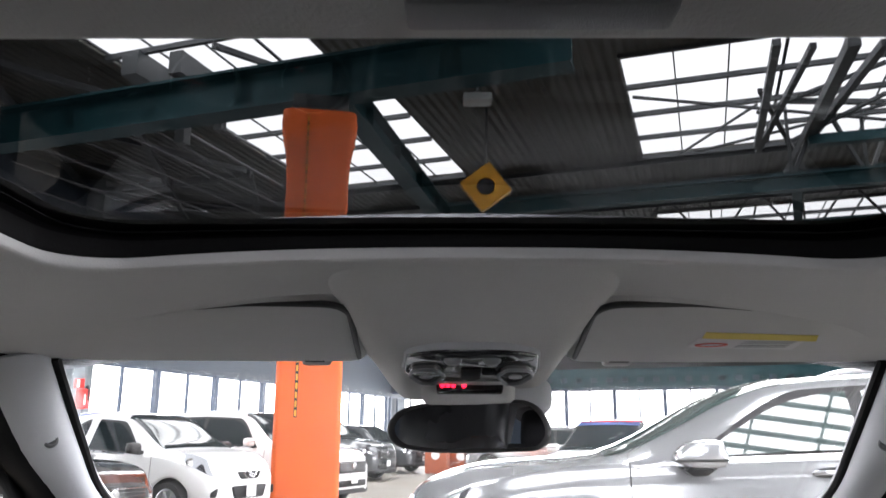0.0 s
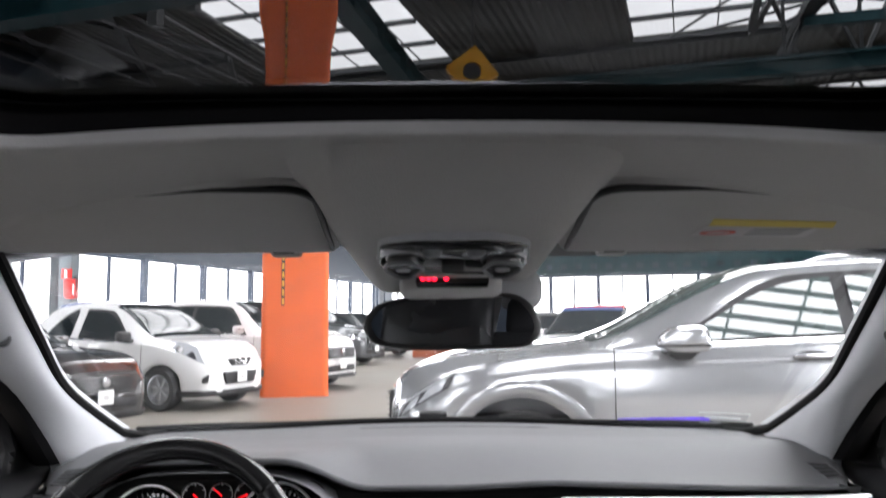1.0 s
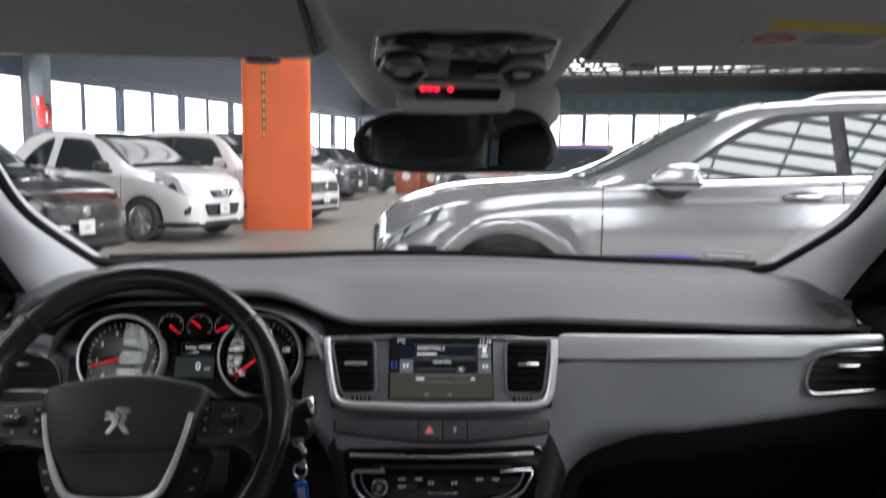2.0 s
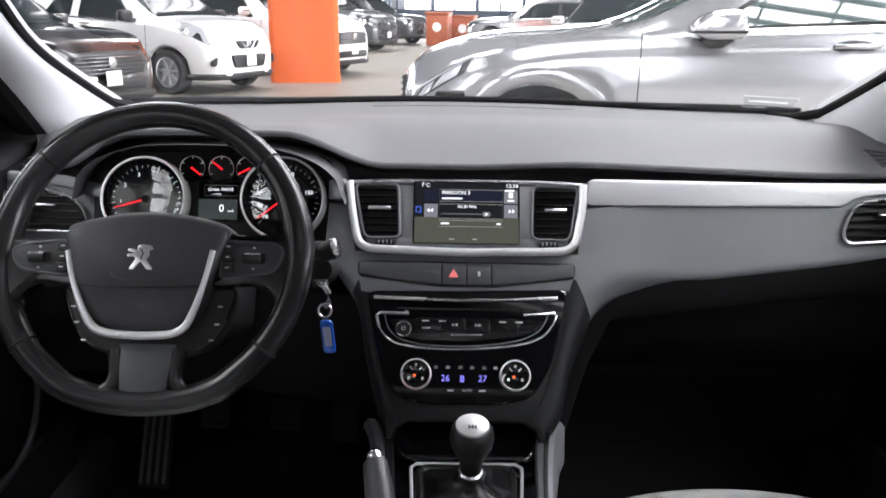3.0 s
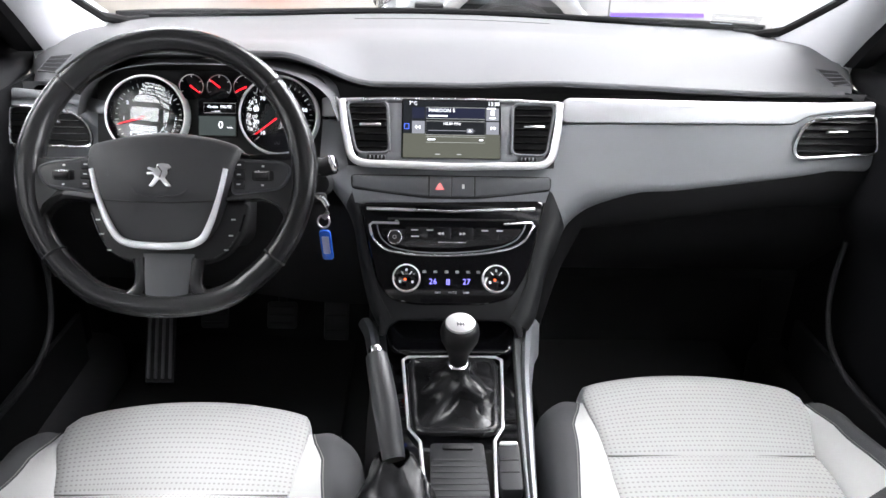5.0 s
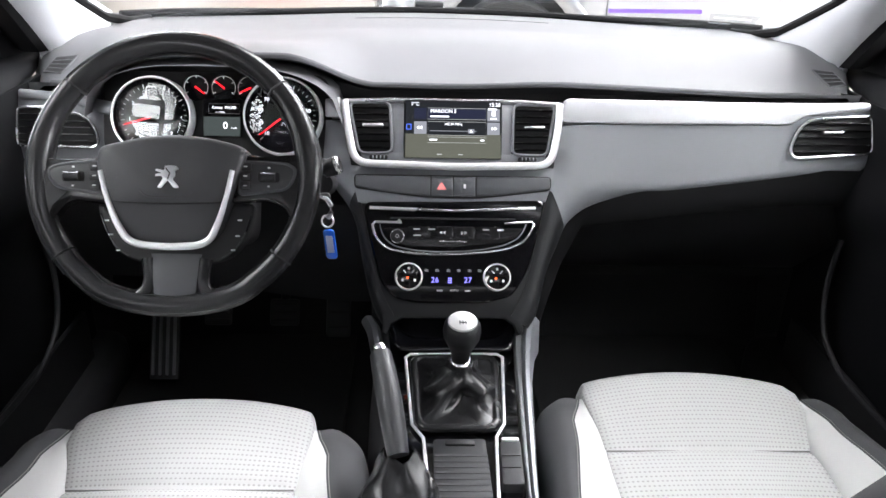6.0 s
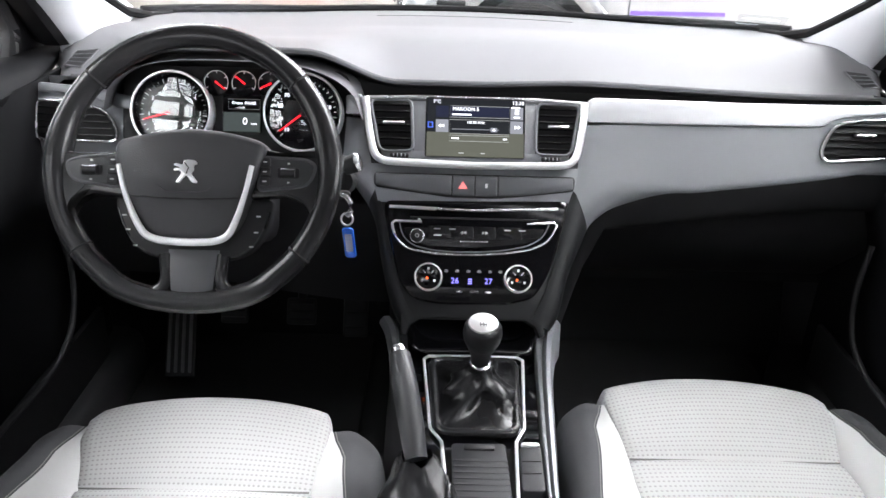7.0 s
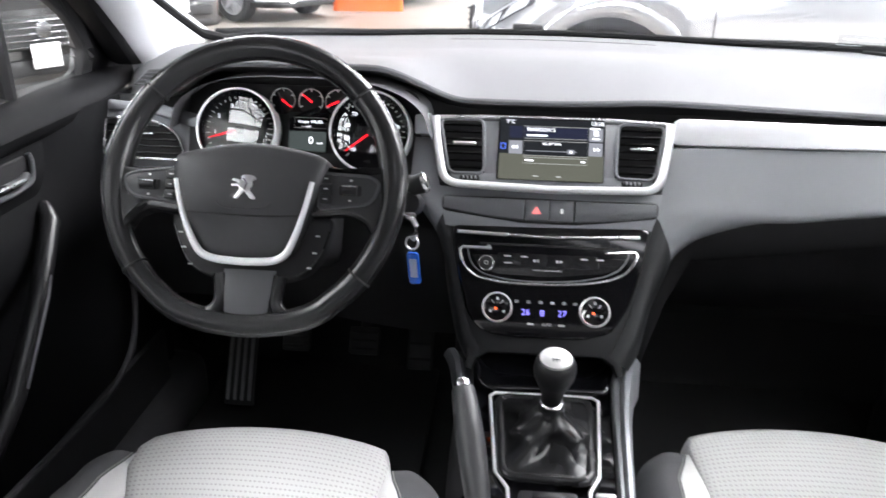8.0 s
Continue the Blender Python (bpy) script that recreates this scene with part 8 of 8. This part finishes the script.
def handbrake():
    t = empty("handbrake", "grey leather handbrake lever with silver button and black gaiter", "handbrake")
    a, b = Vector((-0.103, -0.095, 0.729)), Vector((-0.078, -0.206, 0.660))
    d = b - a
    pts, rad = [], []
    for v in np.linspace(0, 1, 12):
        pts.append(a + d * v + Vector((0, 0, 0.006 * math.sin(math.pi * v))))
        rad.append(0.0100 + 0.0060 * math.sin(math.pi * (0.22 + 0.6 * v)))
    part("grip", tube(pts, rad, 16, flat=1.1), mat("grey grained leather", (0.042, 0.043, 0.046), 0.42, grain=0.4, grain_scale=700), t, "grey leather grip")
    q = (-d).to_track_quat("Z", "Y").to_matrix().to_4x4()
    part("button", lathe([(0.0095, -0.004), (0.0095, 0.009), (0.0080, 0.013), (0, 0.014)], 20), CHROME, t, "silver release button", m=Matrix.Translation(a) @ q)
    rows = []
    for v in np.linspace(0, 1, 10):
        c = b - d * 0.04 + Vector((0.002, -0.055 * v, -0.050 * v ** 0.8))
        rx, ry = 0.018 + 0.032 * v ** 0.7, 0.018 + 0.065 * v ** 0.8
        rows.append([(c.x + (rx + 0.006 * math.sin(5 * u + 6 * v) * v ** 0.5) * math.cos(u), c.y + (ry + 0.006 * math.sin(4 * u - 7 * v)) * math.sin(u), c.z + 0.007 * math.sin(3 * u + 9 * v) * v ** 0.5) for u in np.linspace(0, 2 * math.pi, 28, endpoint=False)])
    part("gaiter", grid(rows, True), LEATHER, t, "black leather gaiter")


handbrake()


# ---- pedals ----
def pedals():
    t = empty("foot_rest", "black ribbed foot rest beside the pedals", "foot rest")
    rest = plane_at((-0.565, 0.425, 0.415), (-0.10, 0.72, 0.68))
    part("plate", rbox(0.058, 0.15, 0.012, 0.004, 2), DARK, t, m=rest)
    for i in range(4):
        part("rib", rbox(0.006, 0.135, 0.006, 0.002, 2, (-0.021 + 0.014 * i, 0, 0.008)), PANEL, t, m=rest)
    for x, w, h, nm in ((-0.46, 0.055, 0.055, "clutch_pedal"), (-0.325, 0.06, 0.055, "brake_pedal"), (-0.215, 0.05, 0.10, "accelerator_pedal")):
        p = empty(nm, "dark rubber-faced foot pedal", "pedal", "pedals")
        m = plane_at((x, 0.46, 0.47), (0, 0.5, 0.86))
        part("pad", rbox(w, h, 0.014, 0.006, 2), DARK, p, m=m)
        part("arm", tube([(x, 0.47, 0.48), (x, 0.56, 0.60), (x, 0.58, 0.75)], 0.010, 8), BLACK, p)
        for i in range(3):
            part("rib", rbox(w * 0.85, 0.006, 0.005, 0.002, 1, (0, -h * 0.3 + h * 0.3 * i, 0.008)), BLACK, p, m=m)


pedals()


# ---- front seats ----
def seat(cx, front, label):
    t = empty("front_seat", label, "car seat", "front seats")
    zt = 0.597

    def place(x, y, z):
        # both seams lie 10 mm further in than drawn
        out = x if cx > 0 else -x
        tuck = 0.024 * smooth01(-0.08, -0.19, y) * smooth01(0.02, 0.15, out) * (1 - smooth01(0.17, 0.25, out))
        return (cx + x - 0.010 * max(-1, min(1, x / 0.10)) - (tuck if cx > 0 else -tuck), front + y, z)
    # centre cushion
    uv, vs, fs = [], [], []
    prof = [(0.006, -0.150), (0.016, -0.105), (0.022, -0.060), (0.019, -0.030), (0.008, -0.010), (-0.010, 0.000), (-0.035, 0.004), (-0.075, 0.003), (-0.12, 0.000), (-0.158, -0.003), (-0.166, -0.0075), (-0.174, -0.003), (-0.21, 0.000),
            (-0.27, -0.004), (-0.34, -0.012), (-0.42, -0.022), (-0.50, -0.030)]
    nx = 25
    # columns: the flat of the cushion, then its rounded flanks
    cols = [(-1, -0.007, -0.10), (-1, -0.007, -0.040), (-1, -0.0052, -0.010), (-1, -0.0022, -0.0022)] + [(u, 0, 0) for u in np.linspace(-1, 1, nx)] + [(1, 0.0022, -0.0022), (1, 0.0052, -0.010), (1, 0.007, -0.040), (1, 0.007, -0.10)]
    nc = len(cols)
    acc = 0.0
    for j, (y, z) in enumerate(prof):
        if j:
            acc += math.dist(prof[j], prof[j - 1])
        hw = 0.160 + 0.009 * smooth01(0.0, -0.040, y) - 0.007 * smooth01(-0.05, -0.12, y)
        for u, dx, dz in cols:
            bow = 0.024 * (1 - abs(u) ** 2.3) * smooth01(-0.17, -0.03, y) + 0.010 * smooth01(-0.05, -0.17, y)
            rolloff = 0.0015 * max(0, (abs(u) - 0.86) / 0.14) ** 2
            vs.append(place(u * hw + dx, y + bow - 0.022, zt + z - rolloff + dz + 0.004 * (1 - u * u)))
            uv.append((u * hw + 2 * dx, acc))
    for j in range(len(prof) - 1):
        for i in range(nc - 1):
            a = j * nc + i
            fs.append((a, a + 1, a + nc + 1, a + nc))
    obj("cushion", vs, fs, CLOTH, t, "dotted off-white cushion", uv=uv)
    seam = [place(u * 0.160, -0.178, zt - 0.0050) for u in np.linspace(-1, 1, 17)]
    part("cross_seam", tube(seam, 0.0012, 6), STITCH, t)
    # bolsters: white inner strip, charcoal outer side with a rounded front
    for s in (-1, 1):
        inner, outer_ = [], []
        for y in np.linspace(-0.062, -0.52, 24):
            x1 = 0.1745 + 0.020 * smooth01(-0.055, -0.13, y) + 0.032 * smooth01(-0.10, -0.38, y)
            z1 = zt - 0.006 + 0.024 * smooth01(-0.06, -0.22, y)
            inner.append([place(s * 0.154, y, zt - 0.026), place(s * 0.163, y, zt - 0.004), place(s * (0.163 + 0.5 * (x1 - 0.163)), y, zt - 0.004 + 0.6 * (z1 - zt + 0.004) + 0.002), place(s * x1, y, z1)])
            wide = 0.010 * smooth01(-0.15, -0.40, y)
            w = 0.247 + wide - x1
            # y drawn back towards the outside, so that the front is round in plan
            col = []
            for f, dz, back in ((0, 0, 0.0), (0.30, 0.003, 0.000), (0.62, -0.002, -0.010), (0.86, -0.012, -0.024), (0.97, -0.028, -0.036), (1.03, -0.060, -0.042), (1.06, -0.110, -0.045), (1.0, -0.21, -0.045)):
                col.append(place(s * (x1 + f * w), y + back, z1 + dz))
            outer_.append(col)
        inner = [[tuple(spline(range(4), [p[c] for p in r])(q) for c in range(3)) for q in np.linspace(0, 3, 10)] for r in inner]
        outer_ = [[tuple(spline(range(8), [p[c] for p in r])(q) for c in range(3)) for q in np.linspace(0, 7, 22)] for r in outer_]
        lip = [[(p[0], p[1] + dy, max(0.38, p[2] - dz)) for p in outer_[0]] for dy, dz in ((0.008, 0.20), (0.013, 0.07), (0.012, 0.030), (0.008, 0.010), (0.004, 0.003))]
        part("bolster_inner", grid([[(p[0], p[1] + 0.004, 0.45) for p in inner[0]]] + [[(p[0], p[1] + 0.003, p[2] - 0.004) for p in inner[0]]] + inner), WHITE_HIDE, t, "white bolster face")
        part("bolster_outer", grid(lip + outer_), SIDE_CLOTH, t, "charcoal bolster side")
        part("stitching", tube([(r[-1][0] + s * 0.003, r[-1][1], r[-1][2] + 0.0010) for r in inner], 0.0007, 5), STITCH, t)
    part("base", rbox(0.44, 0.46, 0.14, 0.03, 2, (cx, front - 0.30, 0.44)), DARK, t)
    # reclined backrest and headrest
    m = pose(cx, front - 0.665, 0.84, 30, 0, 0)
    part("backrest", rbox(0.42, 0.12, 0.58, 0.05, 3), SIDE_CLOTH, t, m=m)
    part("headrest", rbox(0.28, 0.10, 0.22, 0.045, 3), LEATHER, t, "black leather headrest", m=pose(cx, front - 0.86, 1.235, 12, 0, 0))
    part("back_face", rbox(0.28, 0.02, 0.52, 0.01, 2, (0, 0.062, 0)), WHITE_HIDE, t, m=m)
    return t


seat(-0.357, -0.012, "driver's seat with dotted off-white cushion and charcoal sides")
seat(0.350, 0.062, "passenger seat with dotted off-white cushion and charcoal sides")
